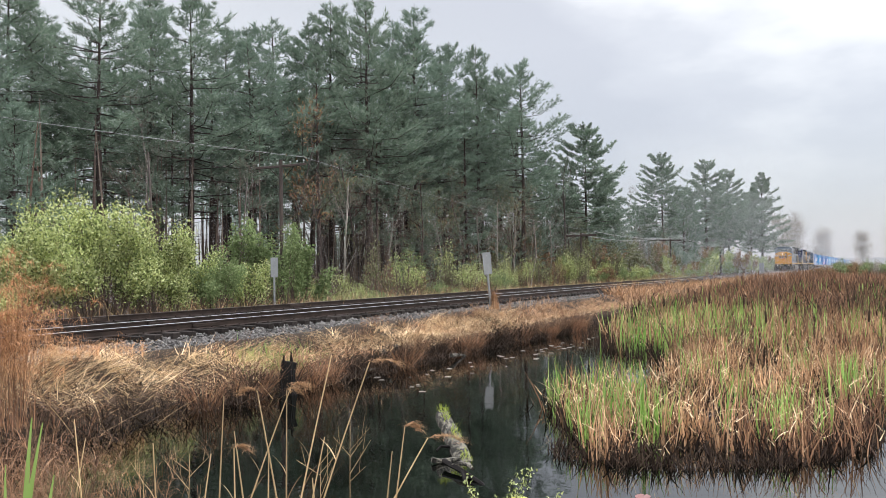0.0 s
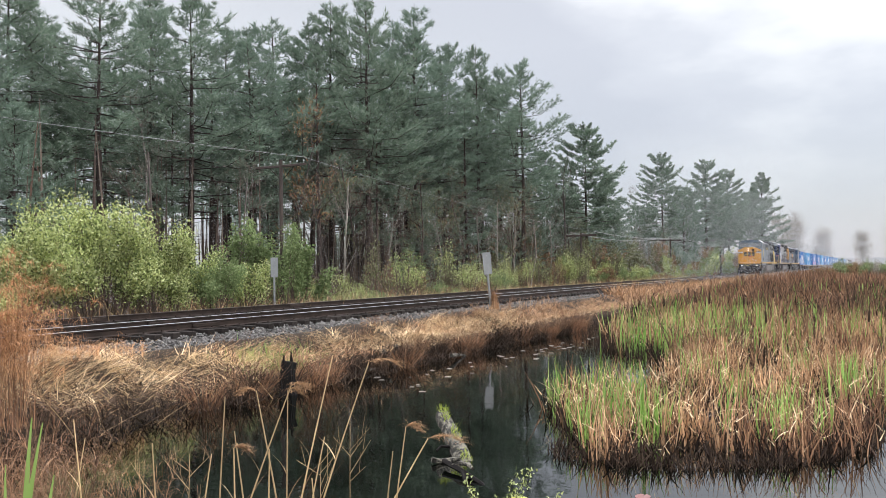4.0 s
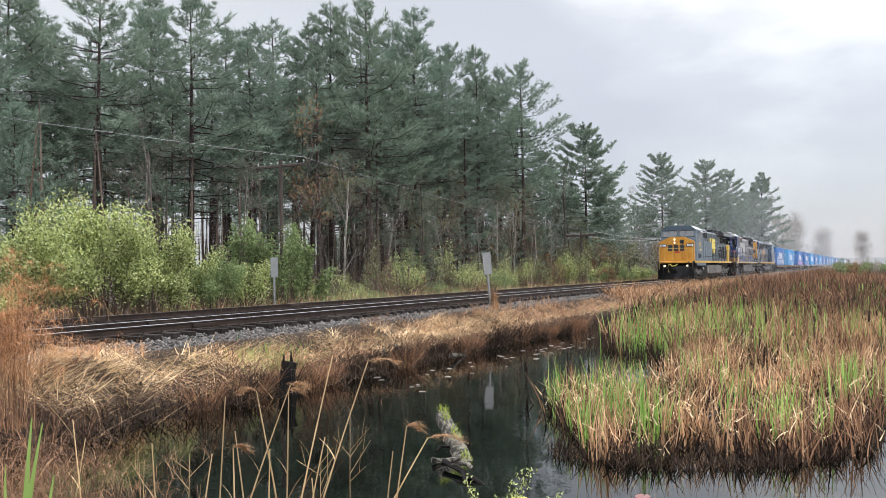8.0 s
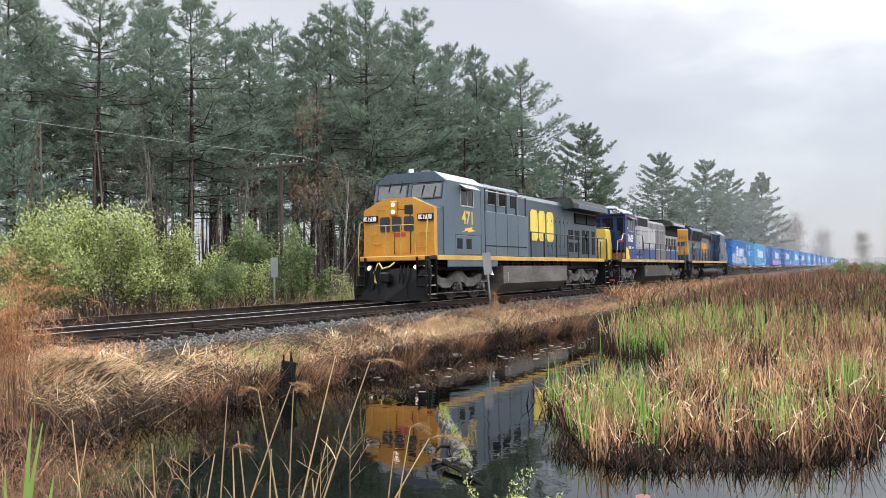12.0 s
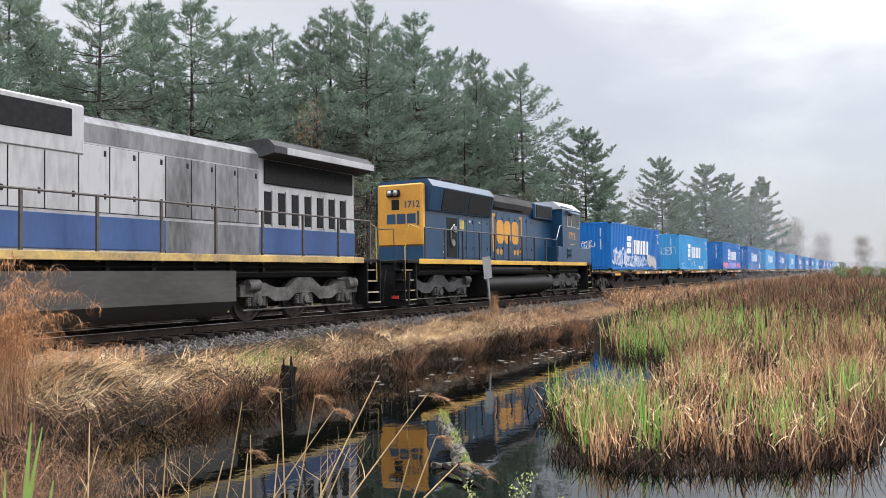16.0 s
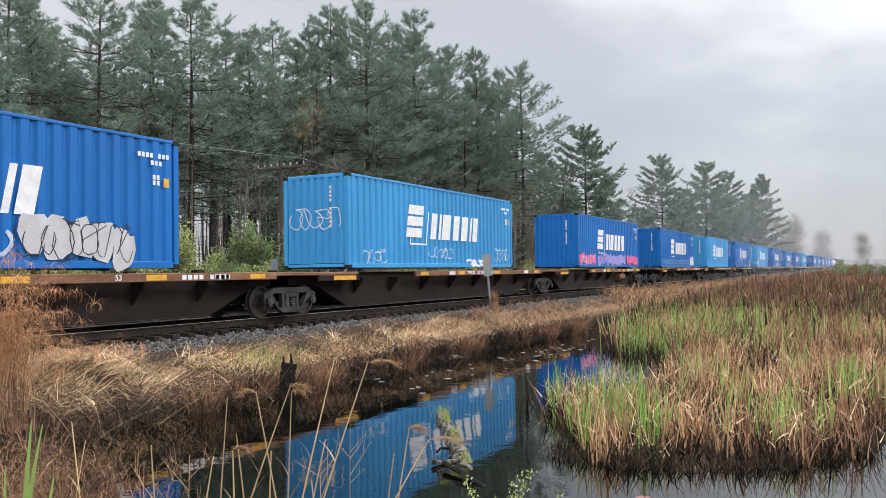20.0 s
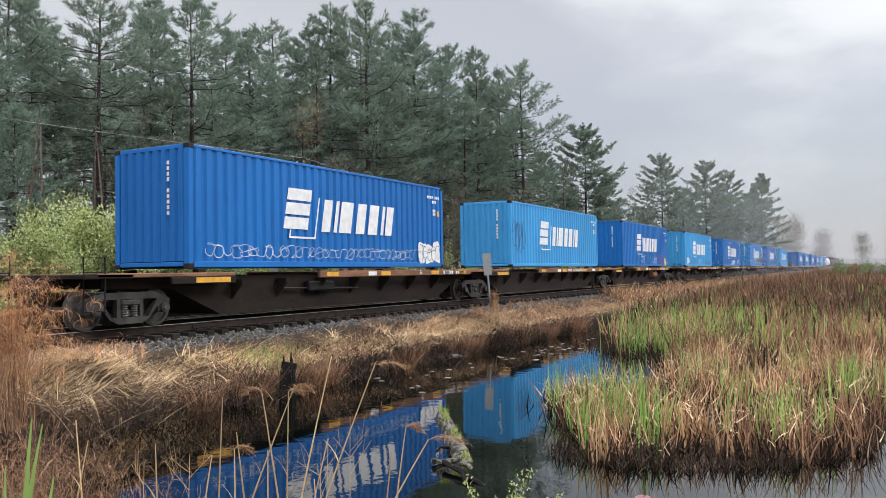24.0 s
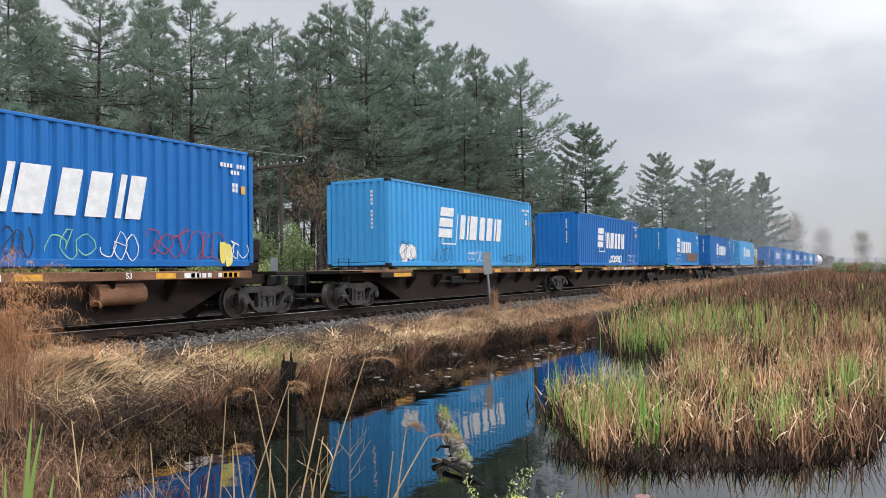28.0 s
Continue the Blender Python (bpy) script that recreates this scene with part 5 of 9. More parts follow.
def knobbly(mb, pts, r0, r1, n=10, rough=0.15, seed=0):
    """A trunk with an uneven surface."""
    r = np.random.default_rng(seed)
    o = len(mb.v)
    mb.tube(pts, r0, n, r1)
    for i in range(o, len(mb.v)):
        k = (i - o) // n
        c = Vector(pts[min(k, len(pts) - 1)])
        p = Vector(mb.v[i])
        mb.v[i] = tuple(c + (p - c) * (1 + rough * r.normal()))
    return mb


def make_pond_things():
    # drifting log with moss
    a, b = Vector((8.03, 4.06, -1.26)), Vector((8.73, 4.765, -0.80))
    t = thing("fallen_log", None, "weathered grey log rising from the pond, moss on top", "log")
    part("trunk", knobbly(MB(), [tuple(a.lerp(b, s)) for s in np.linspace(0, 1, 22)], 0.105, 0.085, 14, 0.08, 3), M["log"], t, smooth=True)
    br = MB()
    knobbly(br, [tuple(a.lerp(b, 0.42)), (8.24, 4.42, -1.06), (8.20, 4.50, -1.06), (8.14, 4.52, -1.10)], 0.024, 0.012, 7, 0.12, 4)
    part("branch_stub", br, M["char"], t)
    part("branch_stub", knobbly(MB(), [tuple(a.lerp(b, 0.2)), (7.93, 4.22, -1.13), (7.82, 4.28, -1.125), (7.74, 4.36, -1.10)], 0.028, 0.034, 8, 0.14, 8), M["log"], t)
    k = 500
    s = rng.random(k)
    c = np.outer(1 - s, a) + np.outer(s, b) + np.array([0, 0, 0.085]) + rng.normal(size=(k, 3)) * 0.03
    sel = (np.sin(s * 17) > 0.1) | (s > 0.9)
    v, q = ribbons(c[sel], rng.random(sel.sum()) * 6.28, 0.03 + 0.08 * rng.random(sel.sum()), np.full(sel.sum(), 0.008), rng.random(sel.sum()) * 0.8, rng.random(sel.sum()), 2)
    tagged(part("moss", array_mesh("moss", v, None, M["moss"], q), None, t, "yellow-green moss and grass on the log"), kind="stuff")
    t2 = thing("sunken_branch", None, "dark forked branch lying in the water", "branch")
    part("limb", knobbly(MB(), [(7.66, 4.16, -1.08), (7.58, 4.03, -1.09), (7.49, 3.9, -1.10), (7.38, 3.72, -1.12), (7.25, 3.52, -1.15), (7.15, 3.4, -1.19)], 0.034, 0.022, 9, 0.16, 5), M["char"], t2, smooth=True)
    part("fork", knobbly(MB(), [(7.44, 3.82, -1.11), (7.32, 3.74, -1.13), (7.12, 3.62, -1.2)], 0.026, 0.014, 7, 0.15, 6), M["char"], t2)
    part("fork", knobbly(MB(), [(7.56, 4.0, -1.09), (7.54, 3.90, -1.05), (7.47, 3.76, -1.04), (7.42, 3.70, -1.06)], 0.026, 0.02, 7, 0.18, 9), M["log"], t2, "bleached broken branch end")
    # charred stump at the bank
    z = WATER - 0.2
    t = thing("charred_stump", pose(11.08, 9.10, z), "black charred stump at the waterline", "stump")
    mb = knobbly(MB(), [(0, 0, 0), (0.02, 0, 0.3), (0.0, 0.02, 0.6), (0.03, 0, 0.78)], 0.17, 0.12, 12, 0.16, 7)
    part("stump_body", mb, M["char"], t)
    for i, (dx, dy, h) in enumerate(((0.09, 0.02, 0.95), (-0.06, 0.05, 0.9), (0.0, -0.08, 0.86), (-0.17, 0.03, 0.55))):
        part("splinter", MB().tube([(dx, dy, 0.2), (dx * 1.1, dy, h)], 0.05, 5, 0.012), M["char"], t)
    # slabs of broken wood in the bank
    for i, (x, y, zz, ln, turn, tilt) in enumerate(((15.3, 9.75, -0.92, 1.1, 25, 18), (15.6, 9.7, -0.85, 0.9, 35, 24), (14.1, 9.45, -1.1, 1.0, 5, 2), (14.8, 9.55, -1.0, 0.8, 60, 10), (17.3, 8.95, -1.08, 1.3, 12, 6))):
        tagged(new("driftwood", knobbly(MB(), [(-ln / 2, 0, 0), (0, 0.03, 0.02), (ln / 2, 0, 0)], 0.05, 0.025, 7, 0.2, 20 + i).mesh("driftwood", M["log"])), "grey broken driftwood on the bank", "driftwood", "driftwood along the bank").matrix_world = pose(x, y, zz, 0, tilt, turn)
    # lily pads
    pad = MB()
    n = 12
    pad.add([(0, 0, 0.004)] + [(math.cos(6.0 * i / n + 0.14), math.sin(6.0 * i / n + 0.14), 0.006) for i in range(n + 1)] + [(0, 0, 0)] + [(math.cos(6.0 * i / n + 0.14), math.sin(6.0 * i / n + 0.14), 0.0) for i in range(n + 1)],
            [(0, i + 1, i + 2) for i in range(n)] + [(n + 2, n + 4 + i, n + 3 + i) for i in range(n)] + [(i + 1, n + 3 + i, n + 4 + i, i + 2) for i in range(n)])
    pad = pad.mesh("lily_pad", M["pad"])
    spots = [(12.7, 7.55), (12.85, 7.5), (13.0, 7.6), (12.3, 7.1), (13.9, 8.3), (14.4, 8.2), (14.2, 7.6), (15.0, 8.4), (15.4, 8.2), (15.9, 7.9), (16.6, 8.3), (14.9, 7.4), (16.2, 7.2), (13.3, 8.6), (13.6, 8.9)]
    spots += [(17.5 + 3.5 * rng.random(), 6.9 + 1.4 * rng.random()) for _ in range(26)] + [(21 + 3 * rng.random(), 7.2 + rng.random()) for _ in range(10)]
    for x, y in spots:
        o = tagged(new("lily_pad", pad), "pale curled lily pad floating on the pond", "lily pad", "lily pads on the pond")
        s = 0.03 + 0.05 * rng.random()
        o.matrix_world = pose(x, y, WATER + 0.003, 0, 0, rng.random() * 360) @ Matrix.Diagonal((s, s * 0.85, 1, 1))
    red = pad.copy()
    red.materials.clear()
    red.materials.append(surface("red_lily_pad_skin", (0.16, 0.05, 0.045), (0.1, 0.03, 0.03), 0.5))
    o = tagged(new("lily_pad", red), "reddish lily pad floating near the cattails", "lily pad", "lily pads on the pond")
    o.matrix_world = pose(7.45, 1.95, WATER + 0.003) @ Matrix.Diagonal((0.09, 0.07, 1, 1))


def leafy_sprig(x, y, z, h, spread, seed, n, mat, label):
    r = np.random.default_rng(seed)
    t = thing("sapling", pose(x, y, z), label, "sapling")
    mb, cs = MB(), []
    for k in range(7):
        a = r.random() * 6.28
        tip = Vector((math.cos(a) * spread * r.random(), math.sin(a) * spread * r.random(), h * (0.5 + 0.5 * r.random())))
        mb.tube([(0, 0, 0), tuple(tip * 0.5 + Vector((0, 0, 0.05))), tuple(tip)], 0.006, 4, 0.002)
        for i in range(n // 7):
            cs.append(tuple(tip * (0.4 + 0.6 * r.random()) + Vector(r.normal(size=3)) * 0.02))
    c = np.array(cs)
    w = r.normal(size=c.shape) + np.array([0, 0, 0.6])
    w /= np.linalg.norm(w, axis=1)[:, None]
    v, q = spikes(c, w, 0.018 + 0.018 * r.random(len(c)), 0.012 + 0.008 * r.random(len(c)))
    part("branch_frame", mb, M["dark_straw"], t)
    part("foliage", array_mesh("foliage", v, q, mat), None, t)


def twig_bush(name, x, y, z, h, w, seed, n, mat, label, width=0.006, curl=1.2, lo=2, fuzz=1.0):
    """A fuzzy dead bush: leaning stems with many curling wisps on them."""
    r = np.random.default_rng(seed)
    k = max(12, n // (60 if lo > 2 else 12))
    a, rr = r.random(k) * 6.28, w * 0.5 * r.random(k) ** 0.6
    base = np.stack([rr * np.cos(a), rr * np.sin(a), np.zeros(k)], -1)
    v, q = ribbons(base, r.random(k) * 6.28, h * (0.5 + 0.6 * r.random(k)), np.full(k, width * 1.2), 0.03 + (0.22 if lo > 2 else 0.4) * r.random(k), (0.35 if lo > 2 else 1.0) * curl * (r.random(k) - 0.2), 6)
    mids = v.reshape(k, 7, 2, 3).mean(2)
    pick = mids[r.integers(0, k, n), r.integers(lo, 7, n)]
    v2, q2 = ribbons(pick, r.random(n) * 6.28, fuzz * h * (0.1 + 0.28 * r.random(n)), np.full(n, width * 0.8), 0.2 + 1.3 * r.random(n), curl * (0.5 + 2 * r.random(n)), 5)
    ob = thing(name, pose(x, y, z), label, "dead bush")
    tagged(part("branch_frame", array_mesh("branch_frame", v, None, M["brown_cattail"] if lo > 2 else mat, q), None, ob), kind="stuff")
    tagged(part("wispy_growth", array_mesh("wispy_growth", v2, None, mat, q2), None, ob), kind="stuff")
    return ob


REEDS = []           # (thing, foot, turn, how far the gust bends it)


def reed(across, ahead, foot_z, tip_across, tip_z, plume, gust):
    """A dead reed stalk that leans across the view, with a feathery plume."""
    foot = near(across, ahead, foot_z)
    t = thing("reed", None, "tall dead tan reed with a feathery plume" if plume else "bare dead tan reed stalk", "reed", "dead reeds in the foreground")
    dx, dz = tip_across - across, tip_z - foot_z
    # in the reed's own space x runs across the view, z up
    pts = [(dx * s ** 1.1, 0, dz * s) for s in np.linspace(0, 1, 7)]
    part("stem", MB().tube(pts, 0.0062, 6, 0.003), M["reed"], t, smooth=True)
    if rng.random() < 0.5:
        v, q = ribbons(np.array([pts[2], pts[3]], float), np.array([0.2, 3.0]), np.array([0.2, 0.15]), np.array([0.009, 0.008]), np.array([0.3, 0.35]), np.array([0.5, 0.6]), 4)
        part("dry_leaf", array_mesh("dry_leaf", v, None, M["straw"], q), None, t)
    if plume:
        k = 150
        s = rng.random(k)
        sg = 1 if plume > 0 else -1
        tipp = np.array(pts[-1])
        c = tipp[None] + np.stack([sg * 0.16 * abs(plume) * s, rng.normal(size=k) * 0.006, 0.03 * np.sin(s * 2.2) - 0.05 * s * s], -1)
        v, q = ribbons(c, np.where(rng.random(k) < 0.8, 0.0 if sg > 0 else math.pi, rng.random(k) * 6.28), 0.03 + 0.05 * rng.random(k), np.full(k, 0.004), 0.9 + 0.7 * rng.random(k), 0.6 + 0.8 * rng.random(k), 3)
        part("plume", array_mesh("plume", v, None, M["plume"], q), None, t, "feathery brown seed plume")
    REEDS.append((t, foot, gust))


REED_ROWS = [(-1.43, 5.0, -0.79, -1.38, 0.22, 0, 0.5), (-1.23, 4.6, -0.65, -0.89, 0.34, 0.5, 1.0), (-0.88, 4.4, -0.58, -1.03, 0.34, -0.5, 0.5), (-0.96, 4.8, -0.72, -0.94, 0.28, 0.4, 0.7), (-0.88, 4.5, -0.62, -0.64, 0.52, 0, 1.0), (-0.77, 4.4, -0.58, -0.42, 0.49, 1.0, 1.2), (-0.83, 4.6, -0.65, -0.69, 0.04, 0, 0.8), (-0.3, 4.2, -0.51, -0.21, 0.17, 0.35, 1.0), (-0.43, 4.2, -0.51, -0.1, 0.11, 1.1, 1.1)]
REED_ROWS_2 = [(-1.65, 4.6, -0.65, -1.68, 0.02, 0, 0.4), (-1.1, 4.5, -0.62, -1.18, 0.1, 0, 0.5), (-0.98, 4.4, -0.58, -0.97, 0.02, 0, 0.4), (-1.13, 4.3, -0.54, -1.14, 0.05, 0.4, 0.5), (-0.67, 4.2, -0.51, -0.7, -0.09, 0, 0.4), (-1.46, 4.7, -0.69, -1.37, -0.07, 0, 0.5), (-0.35, 4.3, -0.54, -0.29, 0.02, 0, 0.7), (-2.24, 5.0, -0.79, -2.32, 0.09, 0, 0.4), (-2.46, 5.2, -0.86, -2.33, -0.07, 0, 0.4)]


def make_foreground():
    for row in REED_ROWS + REED_ROWS_2:
        reed(*row)
    # bare forked twigs in front of the water
    for i, (across, ahead, z, h) in enumerate([(-0.63, 5.2, -0.77, 0.55), (-1.61, 5.0, -0.66, 0.35), (-0.79, 5.0, -0.59, 0.3), (-1.97, 5.2, -0.82, 0.4)]):
        p = near(across, ahead, z)
        r = np.random.default_rng(300 + i)
        o = thing("bare_twig", Matrix.Translation(p), "bare forked twig standing before the water", "twig", "bare twigs in the foreground")
        part("stem", MB().tube([(0, 0, -0.35), (0.01, 0, h * 0.7), (0.02, 0.0, h * 1.5)], 0.003, 5, 0.0012), M["reed"], o)
        for k in range(5):
            z0, sgn = h * (0.4 + 0.9 * r.random()), r.choice([-1, 1])
            ax = near(1, 0) * sgn
            e = Vector((0.01, 0, z0)) + ax * (0.05 + 0.1 * r.random()) + Vector((0, 0, 0.15 * r.random() + 0.08))
            mb = MB().tube([(0.01, 0, z0), tuple(e)], 0.0018, 4, 0.0008)
            mb.tube([tuple(e.lerp(Vector((0.01, 0, z0)), 0.4)), tuple(e + Vector((0, 0, 0.09)) - ax * 0.03)], 0.0012, 4, 0.0006)
            part("side_twig", mb, M["reed"], o)
    # iris-like green blades at the near bank
    side = math.atan2(near(1, 0).y, near(1, 0).x)
    for across, ahead, z, ln, w, lean in [(-1.89, 3.6, -0.22, 0.57, 0.040, 0.02), (-1.905, 3.62, -0.22, 0.55, 0.034, 0.12), (-1.97, 3.6, -0.22, 0.36, 0.028, -0.05), (-1.75, 3.5, -0.18, 0.30, 0.032, 0.1)]:
        v, q = ribbons(np.array([[0.0, 0, 0]]), np.array([side]), np.array([ln]), np.array([w]), np.array([lean]), np.array([0.08]), 6, np.array([side]))
        o = tagged(new("green_blade", array_mesh("green_blade", v, None, M["cattail_green"], q)), "broad fresh green leaf blade on the near bank", "leaf blade", "green leaf blades in the foreground")
        o.matrix_world = Matrix.Translation(near(across, ahead, z))
    # rusty dead bushes on the left bank
    twig_bush("dead_bush", 5.74, 8.72, -0.75, 1.85, 0.6, 401, 3600, M["rust_wisp"], "tall fuzzy rust-coloured dead bush on the bank", 0.007, 1.9, 4, 0.42)
    twig_bush("dead_bush", 5.45, 8.9, -0.7, 1.9, 0.6, 402, 3000, M["rust_wisp"], "fuzzy rust-coloured dead bush on the bank", 0.007, 1.9, 4, 0.42)
    twig_bush("dead_bush", 6.0, 9.8, -0.7, 0.8, 1.2, 403, 900, M["orange_straw"], "low rust-coloured dead bush beside the ballast", 0.006)
    for i, (x, y, h, w, n) in enumerate(((8.6, 11.7, 0.42, 1.3, 1100), (9.8, 12.0, 0.38, 1.2, 900), (7.4, 11.2, 0.5, 1.4, 1100), (18.2, 10.8, 0.5, 1.0, 800), (19.4, 11.0, 0.4, 1.0, 600), (23.5, 11.0, 0.42, 1.2, 600), (29.0, 11.6, 0.5, 1.5, 600), (33.0, 11.2, 0.55, 1.8, 600))):
        twig_bush("dead_bush", x, y, float(ground_z(x, y)) - 0.02, h, w, 470 + i, n, M["rust_wisp"] if x < 12 else M["orange_straw"], "matted heap of rust-coloured dead grass", 0.007 if x < 12 else 0.011, 1.6)
    r = np.random.default_rng(88)
    for i in range(20):
        x, y = 12.5 + 18 * i / 19 + r.normal() * 0.4, 10.3 + 1.5 * r.random()
        twig_bush("dead_bush", x, y, float(ground_z(x, y)) - 0.02, 0.34 + 0.24 * r.random(), 0.5 + 0.5 * r.random(), 520 + i, 260, M["brown_cattail"] if i % 3 else M["umber"],
                  "tuft of red-brown dead stems on the bank" if i % 3 else "tuft of dark dead stems on the bank", 0.011, 1.0)
    for i, (across, ahead, z, h, w, n) in enumerate([(-3.18, 6.2, -1.05, 0.75, 0.9, 420), (-2.96, 6.6, -1.05, 0.6, 0.9, 380), (-2.67, 6.8, -1.2, 0.45, 0.8, 120), (-3.01, 5.5, -1.05, 0.9, 0.8, 380), (-2.08, 6.2, -1.2, 0.4, 0.7, 70), (-1.24, 5.6, -1.2, 0.35, 0.6, 120)]):
        p = near(across, ahead, z)
        twig_bush("dead_bush", p.x, p.y, p.z, h, w, 410 + i, n, M["umber"] if i % 3 == 2 else M["brown_cattail"], "tangled dead stalks at the pond's near edge", 0.0045, 0.9)
    for i, (across, ahead, z, h, w, n) in enumerate(((-2.75, 5.0, -0.95, 1.0, 0.7, 500), (-2.4, 5.2, -1.0, 0.95, 0.7, 300), (-2.1, 5.3, -1.1, 0.85, 0.7, 180), (-2.95, 5.6, -0.9, 0.9, 0.8, 520),
                                                     (-1.8, 5.2, -1.15, 0.7, 0.6, 90), (-1.5, 5.0, -1.15, 0.55, 0.6, 60), (-2.6, 4.4, -0.95, 0.85, 0.6, 320), (-3.2, 6.4, -0.9, 0.85, 0.9, 520), (-2.6, 6.6, -1.05, 0.6, 0.9, 200), (-0.95, 5.2, -1.2, 0.5, 0.6, 110))):
        p = near(across, ahead, z)
        twig_bush("dead_bush", p.x, p.y, p.z, h, w, 440 + i, n, (M["brown_cattail"], M["umber"], M["orange_straw"])[i % 3], "brown tangled dead stalks on the near bank", 0.005, 0.8)
    p = near(0.36, 6.0, -1.12)
    leafy_sprig(p.x, p.y, p.z, 0.66, 0.5, 420, 620, M["leaf_light"], "small sapling with yellow-green young leaves at the water")
    mb = MB().lathe([(0.2, -0.3), (0.18, 0.1), (0.17, 0.3), (0.14, 0.37), (0.07, 0.42), (0.01, 0.43)], 14, pose(0, 0, 0))
    o = tagged(new("mossy_stump", mb.mesh("mossy_stump", surface("yellow_moss_cushion", (0.38, 0.36, 0.06), (0.15, 0.15, 0.04), 0.95, scale=9, fine=60, bump=0.8), True)), "small stump under bright yellow moss", "stump")
    p = near(0.56, 6.2, -1.2)
    o.matrix_world = pose(p.x, p.y, p.z)


make_line()
make_signs()
make_pond_things()
make_foreground()

# ---------------- the train: shared pieces ----------------
SPEED = 11.42
MOVERS = []          # (thing, its place along the train: the x of its front at 20 s)
TURNERS = []         # (wheelset, x, z, radius)

M["frame_black"] = surface("grimy_black_underframe", (0.012, 0.0125, 0.014), (0.005, 0.005, 0.0055), 0.55, 0.0, scale=2.5, fine=25, bump=0.3, spec=0.2)
M["tank_dark"] = surface("grimy_dark_fuel_tank", (0.05, 0.047, 0.045), (0.02, 0.018, 0.017), 0.55, scale=1.2, fine=10, bump=0.1, stretch=(0.4, 1, 1.5))
M["truck_grey"] = surface("dusty_grey_truck_casting", (0.145, 0.14, 0.136), (0.036, 0.034, 0.033), 0.7, 0.1, scale=3, fine=22, bump=0.4, spec=0.2)
M["truck_dark"] = surface("rusty_black_freight_truck", (0.06, 0.056, 0.053), (0.018, 0.0165, 0.016), 0.7, 0.0, scale=3, fine=22, bump=0.4, spec=0.2)
M["wheel"] = surface("worn_steel_wheel", (0.09, 0.082, 0.078), (0.035, 0.03, 0.028), 0.5, 0.2, scale=5, fine=40, spec=0.2)
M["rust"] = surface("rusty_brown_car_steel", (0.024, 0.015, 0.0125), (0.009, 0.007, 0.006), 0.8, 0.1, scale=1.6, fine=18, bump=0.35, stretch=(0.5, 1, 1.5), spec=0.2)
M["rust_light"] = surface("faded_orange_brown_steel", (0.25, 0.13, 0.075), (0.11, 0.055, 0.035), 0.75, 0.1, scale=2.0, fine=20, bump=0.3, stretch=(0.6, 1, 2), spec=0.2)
M["yellow_mark"] = surface("yellow_reflective_marking", (0.72, 0.38, 0.03), (0.45, 0.22, 0.03), 0.5, scale=6, fine=40, bump=0.05)
M["white_mark"] = surface("white_marking_paint", (0.75, 0.76, 0.77), (0.55, 0.56, 0.57), 0.6, scale=4, fine=30, bump=0.05)
M["glass"] = surface("dark_window_glass", (0.012, 0.014, 0.016), (0.008, 0.009, 0.011), 0.05, scale=1, fine=4, bump=0.0, spec=0.5)
# grey base puts part of the sky's reflection into the pane's colour
M["pale_glass"] = surface("sky_lit_windscreen_glass", (0.085, 0.095, 0.10), (0.05, 0.055, 0.06), 0.06, scale=1, fine=4, bump=0.0, spec=0.9)
M["screen"] = surface("black_radiator_screen", (0.018, 0.018, 0.02), (0.008, 0.008, 0.009), 0.8, 0.0, scale=8, fine=160, bump=0.5, spec=0.2)
M["lamp"] = glow("lit_headlamp", (1.0, 0.78, 0.50), 1.9)
M["ditch"] = glow("lit_ditch_lamp", (1.0, 0.72, 0.42), 1.7)
M["chrome"] = surface("dull_metal", (0.45, 0.45, 0.45), (0.25, 0.25, 0.25), 0.35, 0.9, scale=5, fine=40)
M["hose"] = surface("yellow_air_hose", (0.72, 0.62, 0.12), (0.5, 0.4, 0.1), 0.5)
M["red_mark"] = surface("red_sign_paint", (0.55, 0.04, 0.04), (0.4, 0.03, 0.03), 0.5)
M["rail_yellow"] = surface("yellow_handrail_paint", (0.5, 0.37, 0.10), (0.3, 0.22, 0.07), 0.5)
M["rail_dark"] = surface("dark_handrail_paint", (0.035, 0.04, 0.05), (0.02, 0.022, 0.028), 0.5)
M["bluegrey"] = surface("weathered_blue_grey_paint", (0.082, 0.122, 0.158), (0.05, 0.075, 0.10), 0.38, scale=0.9, fine=12, bump=0.06, stretch=(1, 1, 0.4))
M["gold"] = surface("golden_yellow_paint", (0.58, 0.28, 0.035), (0.42, 0.19, 0.025), 0.42, scale=1.2, fine=14, bump=0.05)
M["lemon"] = surface("lemon_yellow_paint", (0.74, 0.51, 0.075), (0.60, 0.39, 0.05), 0.42, scale=1.2, fine=14, bump=0.05)
M["dirty_yellow"] = surface("dirty_yellow_sill_paint", (0.52, 0.36, 0.115), (0.21, 0.145, 0.075), 0.5, scale=1.5, fine=12, bump=0.05)
M["soot"] = surface("soot_black_paint", (0.06, 0.06, 0.062), (0.025, 0.025, 0.027), 0.7, scale=1.2, fine=10, bump=0.1, spec=0.2)
M["lightgrey"] = surface("sooty_light_grey_paint", (0.36, 0.36, 0.37), (0.17, 0.17, 0.175), 0.5, scale=0.8, fine=9, bump=0.06, spread=(0.3, 0.55), stretch=(1, 1, 0.25))
M["sooted"] = surface("soot_streaked_grey_paint", (0.24, 0.24, 0.25), (0.045, 0.045, 0.047), 0.6, scale=0.8, fine=9, bump=0.06, spread=(0.32, 0.68), stretch=(1, 1, 0.3), spec=0.3)
M["rail_worn"] = surface("worn_grey_handrail", (0.085, 0.072, 0.064), (0.04, 0.033, 0.03), 0.6, scale=6, fine=40)
